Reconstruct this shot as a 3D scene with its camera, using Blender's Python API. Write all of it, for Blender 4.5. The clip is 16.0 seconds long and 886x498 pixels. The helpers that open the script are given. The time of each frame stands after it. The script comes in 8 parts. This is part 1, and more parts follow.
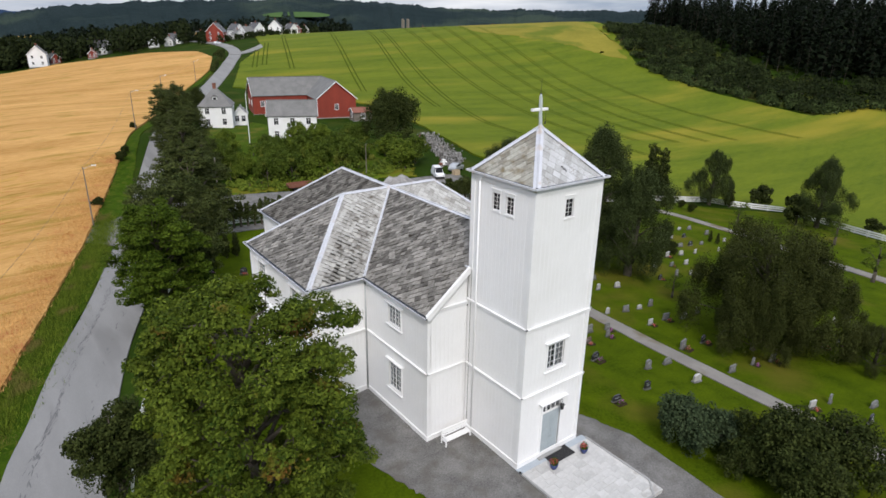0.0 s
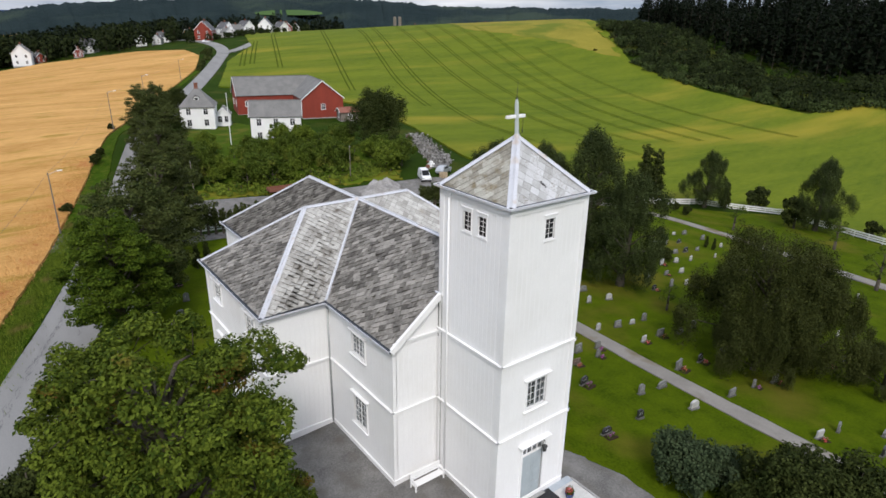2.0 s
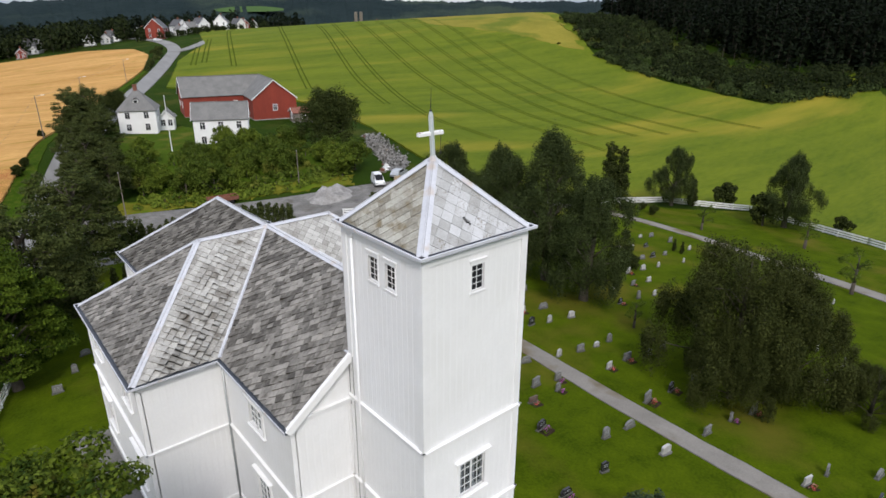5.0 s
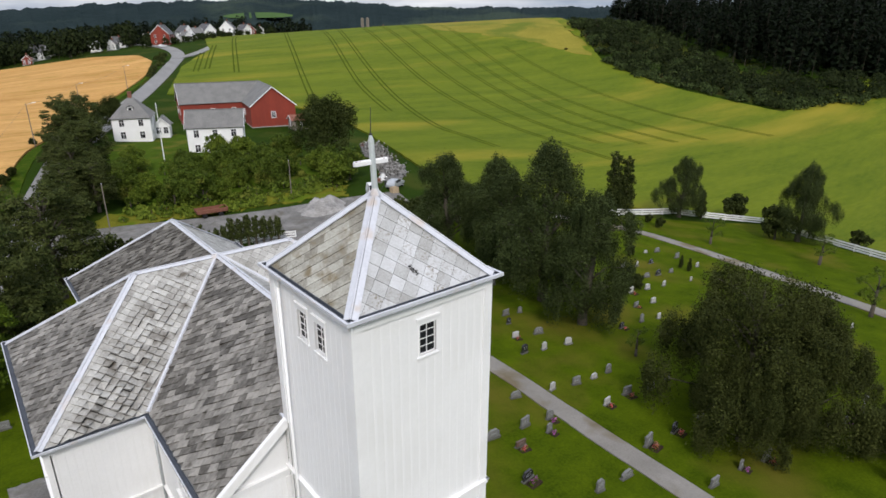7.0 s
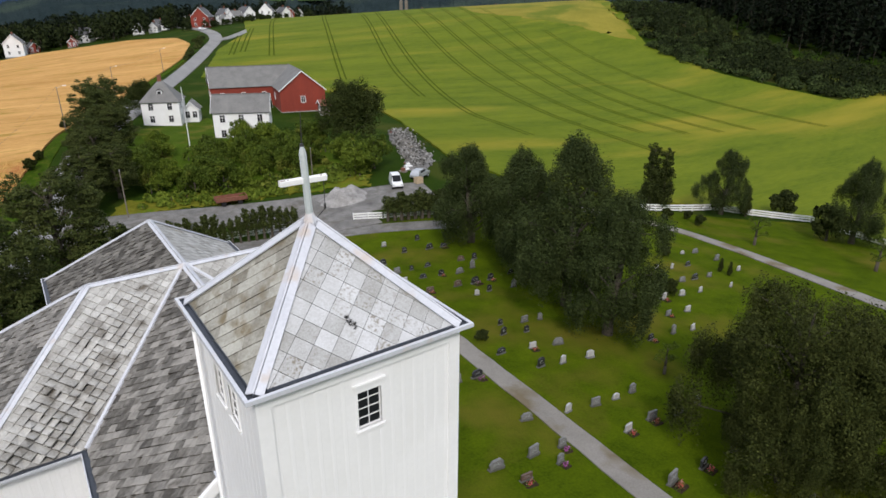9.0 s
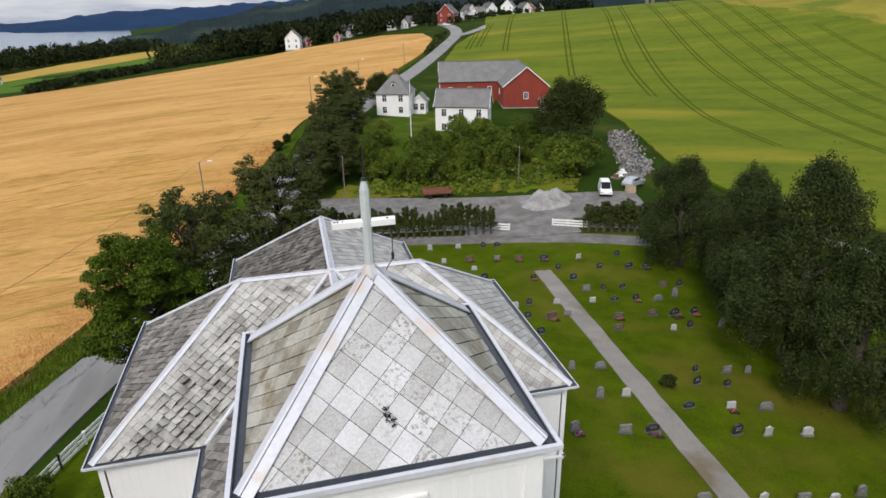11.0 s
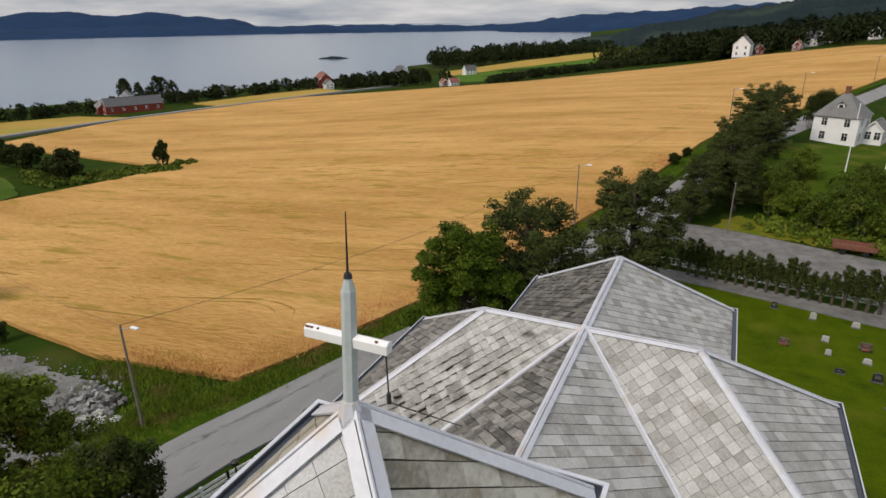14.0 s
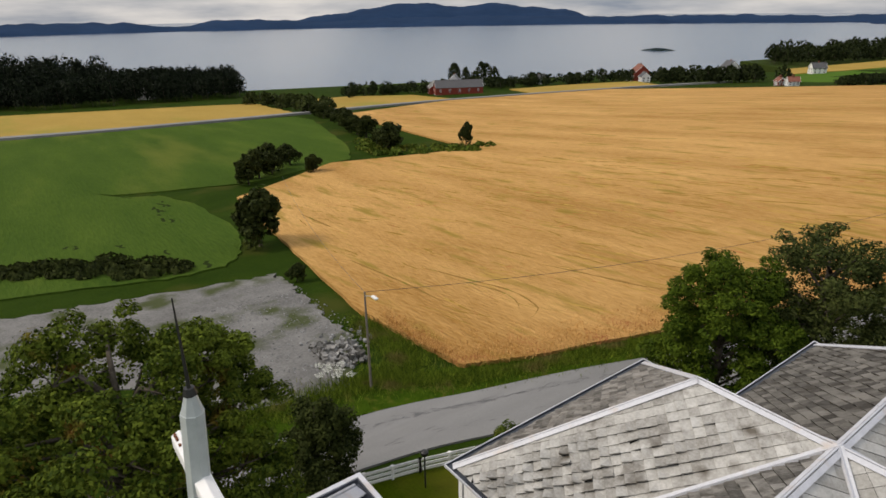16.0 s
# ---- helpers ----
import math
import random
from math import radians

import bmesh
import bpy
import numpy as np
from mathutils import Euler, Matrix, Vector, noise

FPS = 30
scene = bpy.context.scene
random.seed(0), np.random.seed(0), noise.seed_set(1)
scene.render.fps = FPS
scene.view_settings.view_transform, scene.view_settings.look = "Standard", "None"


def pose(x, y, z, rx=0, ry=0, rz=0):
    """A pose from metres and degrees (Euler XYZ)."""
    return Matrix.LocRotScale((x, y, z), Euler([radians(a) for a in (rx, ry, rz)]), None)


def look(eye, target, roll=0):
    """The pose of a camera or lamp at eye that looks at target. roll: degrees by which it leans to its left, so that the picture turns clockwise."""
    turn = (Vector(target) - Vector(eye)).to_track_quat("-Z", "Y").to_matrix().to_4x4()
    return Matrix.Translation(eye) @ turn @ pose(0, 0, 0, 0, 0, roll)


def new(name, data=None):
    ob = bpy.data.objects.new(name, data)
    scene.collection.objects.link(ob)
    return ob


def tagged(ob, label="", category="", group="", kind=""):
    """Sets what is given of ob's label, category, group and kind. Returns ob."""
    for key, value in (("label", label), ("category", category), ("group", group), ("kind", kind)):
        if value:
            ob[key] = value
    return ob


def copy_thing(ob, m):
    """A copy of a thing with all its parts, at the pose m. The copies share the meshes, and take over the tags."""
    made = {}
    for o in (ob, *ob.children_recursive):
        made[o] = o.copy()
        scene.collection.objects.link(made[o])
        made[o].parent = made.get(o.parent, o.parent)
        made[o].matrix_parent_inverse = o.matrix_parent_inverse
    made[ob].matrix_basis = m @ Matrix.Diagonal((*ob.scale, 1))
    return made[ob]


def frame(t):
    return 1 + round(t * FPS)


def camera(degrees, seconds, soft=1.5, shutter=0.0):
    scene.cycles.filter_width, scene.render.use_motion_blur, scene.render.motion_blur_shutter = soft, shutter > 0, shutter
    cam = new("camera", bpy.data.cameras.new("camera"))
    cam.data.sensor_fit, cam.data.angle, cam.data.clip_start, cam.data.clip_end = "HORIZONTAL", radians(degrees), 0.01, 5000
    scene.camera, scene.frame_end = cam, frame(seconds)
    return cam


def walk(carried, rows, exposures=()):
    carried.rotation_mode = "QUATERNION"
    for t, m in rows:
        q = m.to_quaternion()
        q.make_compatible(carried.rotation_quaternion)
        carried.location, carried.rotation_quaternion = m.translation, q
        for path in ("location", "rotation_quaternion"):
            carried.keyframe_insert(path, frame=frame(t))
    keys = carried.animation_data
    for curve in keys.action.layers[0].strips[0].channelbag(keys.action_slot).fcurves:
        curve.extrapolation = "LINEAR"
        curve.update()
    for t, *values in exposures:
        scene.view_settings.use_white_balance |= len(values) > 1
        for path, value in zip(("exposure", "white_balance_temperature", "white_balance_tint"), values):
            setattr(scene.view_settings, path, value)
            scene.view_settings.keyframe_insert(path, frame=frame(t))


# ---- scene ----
cam = camera(72.3, 16.0, soft=1.6)
METRES, EYE, TILT, LEAN, TURN = 37.5, 24.25, 0.0, 0.0, -36.8
ROWS = [
    (0.0, 0.0, 0.0, 0.0, 0.34, -20.16, -0.93),
    (0.5, 0.0099, 0.0272, -0.0007, 0.06, -20.21, -0.95),
    (1.0, 0.0191, 0.0537, -0.0013, -0.11, -20.24, -1.0),
    (1.5, 0.0287, 0.0826, -0.0017, 0.26, -20.4, -0.92),
    (2.0, 0.0391, 0.1108, -0.0024, -0.17, -20.32, -0.83),
    (2.5, 0.049, 0.1395, -0.0033, -0.82, -20.67, -0.6),
    (3.0, 0.0599, 0.1688, -0.0043, -1.41, -21.05, -0.36),
    (3.5, 0.072, 0.198, -0.0045, -2.13, -21.01, -0.26),
    (4.0, 0.0847, 0.2277, -0.0046, -3.1, -20.94, -0.22),
    (6.5, 0.1549, 0.3675, -0.0062, -3.03, -20.3, -0.11),
    (7.0, 0.1693, 0.3947, -0.0065, -2.34, -20.25, -0.1),
    (7.5, 0.1834, 0.4223, -0.0073, -1.6, -20.49, -0.2),
    (8.0, 0.1978, 0.4506, -0.008, -1.78, -21.02, -0.21),
    (10.5, 0.2649, 0.5945, -0.0093, 15.69, -22.24, 0.58),
    (11.0, 0.2758, 0.6253, -0.0096, 22.63, -21.95, 0.89),
    (11.5, 0.2858, 0.6566, -0.0101, 29.36, -21.71, 1.07),
    (12.0, 0.2935, 0.6886, -0.0102, 33.44, -21.71, 1.07),
    (12.5, 0.2978, 0.7202, -0.0104, 39.64, -21.17, 0.94),
    (13.0, 0.3004, 0.7515, -0.0106, 47.31, -21.01, 1.0),
    (13.5, 0.2998, 0.7826, -0.0114, 54.49, -21.28, 0.92),
    (14.0, 0.2947, 0.8137, -0.0125, 61.63, -21.1, 0.66),
    (14.5, 0.2849, 0.8436, -0.0138, 68.51, -20.92, 0.62),
    (15.0, 0.2708, 0.8716, -0.0149, 76.25, -21.0, 0.65),
    (15.5, 0.2532, 0.8971, -0.0156, 84.36, -21.41, 0.88),
    (16.0, 0.2329, 0.9187, -0.0168, 90.21, -21.54, 0.88),
]
walk(cam, [(t, pose(0, 0, EYE, TILT, LEAN, TURN) @ pose(METRES * x, METRES * y, METRES * z, 90 + pitch, roll, yaw)) for t, x, y, z, yaw, pitch, roll in ROWS],
     exposures=[(0.0, 0.55, 6500, 12), (8.0, 0.51, 6550, 12), (11.0, 0.53, 6700, 12), (12.0, 0.46, 6800, 12), (13.0, 0.29, 6900, 12), (14.5, 0.23, 7200, 12), (16.0, 0.22, 7300, 12)])

# ---- world and light: an overcast, bright northern sky ----
world = bpy.data.worlds.new("overcast_sky")
scene.world = world
world.use_nodes = True
wn, wl = world.node_tree.nodes, world.node_tree.links
wn.clear()
SUN_EL, SUN_AZ = 44.0, 212.0  # degrees; azimuth clockwise from +y
sky = wn.new("ShaderNodeTexSky")
sky.sky_type, sky.sun_disc = "NISHITA", False
sky.sun_elevation, sky.sun_rotation = radians(SUN_EL), radians(SUN_AZ)
sky.air_density, sky.dust_density, sky.ozone_density = 1.0, 2.0, 1.0
coord = wn.new("ShaderNodeTexCoord")
stretch = wn.new("ShaderNodeMapping")
stretch.inputs["Scale"].default_value = (2.2, 2.2, 15.0)
cloud = wn.new("ShaderNodeTexNoise")
cloud.inputs["Scale"].default_value, cloud.inputs["Detail"].default_value, cloud.inputs["Roughness"].default_value = 1.6, 7.0, 0.55
ramp = wn.new("ShaderNodeValToRGB")
ramp.color_ramp.elements[0].position, ramp.color_ramp.elements[0].color = 0.38, (3.0, 3.7, 4.9, 1)
ramp.color_ramp.elements[1].position, ramp.color_ramp.elements[1].color = 0.66, (8.6, 8.8, 9.2, 1)
blend = wn.new("ShaderNodeMix")
blend.data_type = "RGBA"
blend.inputs["Factor"].default_value = 0.86
backg = wn.new("ShaderNodeBackground")
backg.inputs["Strength"].default_value = 0.105
wout = wn.new("ShaderNodeOutputWorld")
wl.new(coord.outputs["Generated"], stretch.inputs["Vector"])
wl.new(stretch.outputs["Vector"], cloud.inputs["Vector"])
wl.new(cloud.outputs["Fac"], ramp.inputs["Fac"])
wl.new(sky.outputs["Color"], blend.inputs["A"])
sep = wn.new("ShaderNodeSeparateXYZ")
wl.new(coord.outputs["Generated"], sep.inputs["Vector"])
rise = wn.new("ShaderNodeMapRange")
rise.inputs["From Min"].default_value, rise.inputs["From Max"].default_value = 0.0, 0.7
rise.inputs["To Min"].default_value, rise.inputs["To Max"].default_value = 0.72, 1.2
wl.new(sep.outputs["Z"], rise.inputs["Value"])
dome = wn.new("ShaderNodeVectorMath")
dome.operation = "SCALE"
wl.new(ramp.outputs["Color"], dome.inputs[0])
wl.new(rise.outputs["Result"], dome.inputs["Scale"])
wl.new(dome.outputs["Vector"], blend.inputs["B"])
wl.new(blend.outputs["Result"], backg.inputs["Color"])
wl.new(backg.outputs["Background"], wout.inputs["Surface"])
sun_data = bpy.data.lights.new("sun", "SUN")
sun_data.energy, sun_data.angle, sun_data.color = 1.7, radians(14), (1.0, 0.95, 0.88)
sun = new("sun", sun_data)
to_sun = Vector((math.sin(radians(SUN_AZ)) * math.cos(radians(SUN_EL)), math.cos(radians(SUN_AZ)) * math.cos(radians(SUN_EL)), math.sin(radians(SUN_EL))))
sun.matrix_world = look(to_sun * 200, (0, 0, 0))


# ---- materials ----
def material(name, dark, light, scale=1.0, fine=12.0, rough=0.85, bump=0.25, third=None, vary="", metal=0.0, spread=0.5, wide=(1, 1, 1), trans=0.0, relief=0.02, spec=0.5, patch=0.0, stain=(0.54, 0.66), spotty=False, spin=0.0):
    """Two scales of noise mix two colours; a third one comes in as stains; vary adds a shift for each island or object."""
    m = bpy.data.materials.new(name)
    m.use_nodes = True
    n, l = m.node_tree.nodes, m.node_tree.links
    b = n["Principled BSDF"]
    b.inputs["Roughness"].default_value, b.inputs["Metallic"].default_value = rough, metal
    b.inputs["Specular IOR Level"].default_value = 0.02 if rough > 0.94 else 0.08 if rough > 0.89 else spec
    tc = n.new("ShaderNodeTexCoord")
    mp = n.new("ShaderNodeMapping")
    mp.inputs["Scale"].default_value = wide
    mp.inputs["Rotation"].default_value = (0, 0, radians(spin))
    l.new(tc.outputs["Object"], mp.inputs["Vector"])
    big, small = n.new("ShaderNodeTexNoise"), n.new("ShaderNodeTexNoise")
    for tex, s in ((big, scale), (small, fine)):
        tex.inputs["Scale"].default_value, tex.inputs["Detail"].default_value, tex.inputs["Roughness"].default_value = s, 5.0, 0.6
        l.new(mp.outputs["Vector"], tex.inputs["Vector"])
    mean = n.new("ShaderNodeMath")
    mean.operation = "MULTIPLY_ADD"
    mean.inputs[1].default_value = 0.55
    half = n.new("ShaderNodeMath")
    half.operation = "MULTIPLY"
    half.inputs[1].default_value = 0.45
    l.new(small.outputs["Fac"], half.inputs[0])
    l.new(big.outputs["Fac"], mean.inputs[0])
    l.new(half.outputs[0], mean.inputs[2])
    fac = mean.outputs[0]
    if vary:
        src = n.new("ShaderNodeObjectInfo") if vary == "object" else n.new("ShaderNodeNewGeometry")
        out = src.outputs["Random"] if vary == "object" else src.outputs["Random Per Island"]
        mx = n.new("ShaderNodeMath")
        mx.operation = "MULTIPLY_ADD"
        mx.inputs[1].default_value = spread
        low = n.new("ShaderNodeMath")
        low.operation = "SUBTRACT"
        low.inputs[1].default_value = spread * 0.5
        l.new(out, mx.inputs[0])
        l.new(fac, low.inputs[0])
        l.new(low.outputs[0], mx.inputs[2])
        fac = mx.outputs[0]
    cr = n.new("ShaderNodeValToRGB")
    cr.color_ramp.elements[0].position, cr.color_ramp.elements[0].color = 0.3, (*dark, 1)
    cr.color_ramp.elements[1].position, cr.color_ramp.elements[1].color = 0.7, (*light, 1)
    l.new(fac, cr.inputs["Fac"])
    colour = cr.outputs["Color"]
    if third:
        spot = n.new("ShaderNodeTexNoise")
        spot.inputs["Scale"].default_value, spot.inputs["Detail"].default_value = patch or scale * 0.6, 8.0
        l.new(mp.outputs["Vector"], spot.inputs["Vector"])
        edge = n.new("ShaderNodeValToRGB")
        edge.color_ramp.elements[0].position, edge.color_ramp.elements[1].position = stain
        l.new(spot.outputs["Fac"], edge.inputs["Fac"])
        mix = n.new("ShaderNodeMix")
        mix.data_type = "RGBA"
        amount = edge.outputs["Color"]
        if spotty:
            pick = n.new("ShaderNodeMath")
            pick.operation = "MULTIPLY"
            pick.inputs[1].default_value = 7.31
            l.new(n.new("ShaderNodeObjectInfo").outputs["Random"], pick.inputs[0])
            frac = n.new("ShaderNodeMath")
            frac.operation = "FRACT"
            l.new(pick.outputs[0], frac.inputs[0])
            power = n.new("ShaderNodeMath")
            power.operation = "POWER"
            power.inputs[1].default_value = 2.0
            l.new(frac.outputs[0], power.inputs[0])
            scaled = n.new("ShaderNodeMath")
            scaled.operation = "MULTIPLY"
            l.new(power.outputs[0], scaled.inputs[0])
            l.new(edge.outputs["Color"], scaled.inputs[1])
            amount = scaled.outputs[0]
        l.new(amount, mix.inputs["Factor"])
        l.new(colour, mix.inputs["A"])
        mix.inputs["B"].default_value = (*third, 1)
        colour = mix.outputs["Result"]
    l.new(colour, b.inputs["Base Color"])
    if bump:
        bp = n.new("ShaderNodeBump")
        bp.inputs["Strength"].default_value, bp.inputs["Distance"].default_value = bump, relief
        l.new(small.outputs["Fac"], bp.inputs["Height"])
        l.new(bp.outputs["Normal"], b.inputs["Normal"])
    if trans:
        tr = n.new("ShaderNodeBsdfTranslucent")
        l.new(colour, tr.inputs["Color"])
        ms = n.new("ShaderNodeMixShader")
        ms.inputs[0].default_value = trans
        l.new(b.outputs["BSDF"], ms.inputs[1])
        l.new(tr.outputs["BSDF"], ms.inputs[2])
        l.new(ms.outputs[0], n["Material Output"].inputs["Surface"])
    return m


M_GRASS = material("grass", (0.011, 0.026, 0.003), (0.030, 0.054, 0.006), 0.12, 3.0, 0.95, 0.6, third=(0.045, 0.053, 0.010), relief=0.08)
M_LAWN = material("lawn", (0.023, 0.043, 0.002), (0.080, 0.114, 0.004), 0.45, 6.0, 0.95, 0.8, third=(0.105, 0.095, 0.014), relief=0.07, patch=0.14, stain=(0.52, 0.76))
M_VERGE = material("verge_grass", (0.018, 0.044, 0.003), (0.056, 0.098, 0.007), 0.6, 7.0, 0.95, 1.0, relief=0.15, third=(0.075, 0.09, 0.012), patch=1.2)
M_GRAIN = material("ripe_grain", (0.30, 0.145, 0.032), (0.67, 0.40, 0.148), 0.09, 2.6, 0.92, 1.0, third=(0.30, 0.20, 0.04), wide=(0.22, 1.2, 1), relief=0.35, patch=0.4, stain=(0.56, 0.70))
M_GARDEN = material("garden_grass", (0.024, 0.05, 0.004), (0.07, 0.11, 0.010), 0.3, 4.0, 0.95, 0.8, third=(0.10, 0.10, 0.018), relief=0.15)
M_ROUGH = material("tall_rough_grass", (0.07, 0.082, 0.008), (0.18, 0.17, 0.022), 0.4, 3.0, 0.95, 0.8, third=(0.08, 0.12, 0.010), relief=0.2)
M_CROP = material("green_crop", (0.054, 0.090, 0.004), (0.138, 0.164, 0.010), 0.16, 1.6, 0.92, 0.8, third=(0.225, 0.195, 0.020), relief=0.2, patch=0.05, wide=(0.16, 1.0, 1), stain=(0.55, 0.74), spin=-65)
M_CROP_FAR = material("yellow_crop", (0.27, 0.18, 0.035), (0.42, 0.28, 0.07), 0.03, 1.5, 0.92, 0.4, third=(0.26, 0.22, 0.04), patch=0.02, wide=(0.6, 1.4, 1))
M_MEADOW = material("dark_meadow", (0.032, 0.066, 0.010), (0.072, 0.116, 0.018), 0.06, 1.2, 0.95, 0.9, third=(0.105, 0.125, 0.024), relief=0.3, patch=0.03, wide=(0.35, 1.6, 1), stain=(0.5, 0.7))
M_TRACK = material("wheel_track", (0.035, 0.055, 0.004), (0.062, 0.085, 0.007), 0.3, 3.0, 0.95, 0.3)
M_ASPHALT = material("grey_asphalt", (0.175, 0.175, 0.173), (0.27, 0.268, 0.264), 0.25, 30.0, 0.92, 0.2, third=(0.19, 0.188, 0.185), wide=(1, 0.16, 1), patch=0.3)
M_GRAVEL = material("grey_gravel", (0.075, 0.073, 0.07), (0.25, 0.243, 0.234), 0.5, 10.0, 0.93, 1.0, third=(0.12, 0.112, 0.098), relief=0.05, patch=0.7, stain=(0.5, 0.72))
M_LOT = material("lot_gravel", (0.085, 0.083, 0.08), (0.24, 0.236, 0.226), 0.25, 4.0, 0.93, 1.0, third=(0.06, 0.072, 0.03), relief=0.06, patch=0.16, stain=(0.52, 0.64))
M_PATH = material("path_gravel", (0.16, 0.15, 0.135), (0.28, 0.265, 0.245), 0.4, 9.0, 0.95, 0.5, third=(0.15, 0.125, 0.085), relief=0.03)
M_WATER = material("fjord_water", (0.045, 0.08, 0.13), (0.08, 0.125, 0.18), 0.004, 0.06, 0.16, 0.35, wide=(1, 1, 1), relief=0.6)
# Distance haze is put into the far hills' base colour as blue.
M_HILL = material("haze_blue_hill", (0.010, 0.026, 0.062), (0.020, 0.045, 0.098), 0.004, 0.02, 1.0, 0.0)
# Some distance haze is put into this forest colour as a bluish tint.
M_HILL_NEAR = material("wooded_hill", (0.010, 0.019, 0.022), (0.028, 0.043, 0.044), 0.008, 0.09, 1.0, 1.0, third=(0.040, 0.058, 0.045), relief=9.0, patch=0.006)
M_WHITE = material("white_paint", (0.755, 0.757, 0.762), (0.835, 0.837, 0.84), 0.6, 8.0, 0.55, 0.08, third=(0.72, 0.718, 0.71), patch=0.35, stain=(0.5, 0.8))
M_OFFWHITE = material("weathered_white_paint", (0.66, 0.66, 0.64), (0.80, 0.80, 0.79), 0.35, 6.0, 0.6, 0.1)
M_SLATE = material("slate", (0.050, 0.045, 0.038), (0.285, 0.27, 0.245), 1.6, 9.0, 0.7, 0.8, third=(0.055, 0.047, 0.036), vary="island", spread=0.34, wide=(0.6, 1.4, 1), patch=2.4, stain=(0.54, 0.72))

M_SLATE_T = material("tower_slate", (0.27, 0.268, 0.252), (0.55, 0.56, 0.575), 0.9, 26.0, 0.5, 0.4, third=(0.18, 0.155, 0.115), vary="object", spread=0.26, patch=14.0, stain=(0.52, 0.66), spotty=True)
M_SLATE_B = material("brown_tower_slate", (0.15, 0.135, 0.10), (0.44, 0.43, 0.375), 1.2, 9.0, 0.5, 0.6, third=(0.16, 0.125, 0.065), vary="object", spread=0.30, patch=1.6, wide=(1, 1, 2), stain=(0.52, 0.70))
M_SLATE_C = material("curled_slate", (0.21, 0.20, 0.18), (0.52, 0.515, 0.49), 1.4, 12.0, 0.5, 0.5, third=(0.10, 0.085, 0.065), vary="object", spread=0.22, patch=1.2, stain=(0.58, 0.74))
# Pale east and dark west faces: weathering plus sky sheen put into the colours.
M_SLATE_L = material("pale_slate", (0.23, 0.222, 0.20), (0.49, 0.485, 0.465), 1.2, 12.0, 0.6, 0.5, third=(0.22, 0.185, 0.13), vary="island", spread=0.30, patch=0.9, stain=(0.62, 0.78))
M_SLATE_D = material("weathered_shaded_slate", (0.028, 0.024, 0.019), (0.17, 0.16, 0.142), 1.0, 7.0, 0.85, 0.6, third=(0.035, 0.029, 0.021), vary="island", spread=0.36, wide=(0.5, 1.5, 1), patch=1.2)
# Near-black stands in for the shadow lines between slate courses.
M_UNDER = material("gap_shade_underlay", (0.02, 0.02, 0.02), (0.045, 0.044, 0.042), 1.0, 10.0, 0.9, 0.0)
M_ZINC = material("painted_zinc", (0.44, 0.455, 0.50), (0.60, 0.615, 0.66), 1.2, 10.0, 0.45, 0.1, third=(0.50, 0.44, 0.40), patch=1.4, stain=(0.58, 0.72))
M_GUTTER = material("dark_gutter", (0.035, 0.042, 0.055), (0.075, 0.085, 0.105), 1.0, 10.0, 0.5, 0.1, spec=0.3)
# Near-black stands in for unlit rooms; the moss tuft shares it.
M_DARK = material("unlit_room_and_moss", (0.02, 0.02, 0.022), (0.035, 0.035, 0.035), 1.0, 8.0, 0.9, 0.0)
M_RED = material("red_barn_paint", (0.16, 0.022, 0.012), (0.27, 0.04, 0.02), 0.4, 6.0, 0.8, 0.2, wide=(1, 1, 0.2))
M_ROOF = material("grey_roof", (0.10, 0.10, 0.097), (0.20, 0.197, 0.19), 0.5, 5.0, 0.75, 0.4)
M_BARK = material("bark", (0.045, 0.038, 0.03), (0.12, 0.105, 0.085), 3.0, 20.0, 0.95, 0.6)
M_CONC = material("foundation_stone", (0.24, 0.24, 0.24), (0.40, 0.40, 0.39), 1.0, 12.0, 0.9, 0.3)
M_WOOD = material("grey_wood", (0.10, 0.085, 0.07), (0.22, 0.19, 0.16), 1.0, 14.0, 0.85, 0.3)


def leaf(name, dark, light, third=None, stain=(0.54, 0.66), trans=0.16):
    return material(name, dark, light, 0.35, 2.0, 0.7, 0.0, third=third, stain=stain, patch=0.45, vary="island", spread=0.32, trans=trans, spec=0.06)


M_LEAF_MAPLE = leaf("maple_leaf", (0.019, 0.038, 0.004), (0.118, 0.156, 0.018), (0.17, 0.085, 0.02), (0.62, 0.72))
M_LEAF_GREEN = leaf("green_leaf", (0.018, 0.040, 0.003), (0.092, 0.135, 0.013))
M_LEAF_DARK = leaf("dark_leaf", (0.011, 0.017, 0.004), (0.056, 0.070, 0.018))
M_LEAF_BIRCH = leaf("birch_leaf", (0.016, 0.027, 0.008), (0.068, 0.088, 0.028), trans=0.2)
M_LEAF_WEEP = leaf("weeping_leaf", (0.012, 0.019, 0.004), (0.068, 0.078, 0.020), trans=0.2)
M_LEAF_GREY = leaf("greyish_leaf", (0.017, 0.029, 0.007), (0.090, 0.106, 0.030))
M_LEAF_SHRUB = leaf("shrub_leaf", (0.028, 0.052, 0.006), (0.115, 0.155, 0.022), (0.14, 0.15, 0.026))
M_LEAF_OLIVE = leaf("olive_leaf", (0.012, 0.020, 0.004), (0.056, 0.070, 0.018))
M_LEAF_LIGHT = leaf("light_leaf", (0.042, 0.074, 0.008), (0.16, 0.205, 0.026))
M_LEAF_BLUE = leaf("bluish_needle", (0.018, 0.032, 0.014), (0.070, 0.096, 0.046))
M_LEAF_SCRUB = leaf("scrub_leaf", (0.006, 0.011, 0.003), (0.027, 0.037, 0.011))
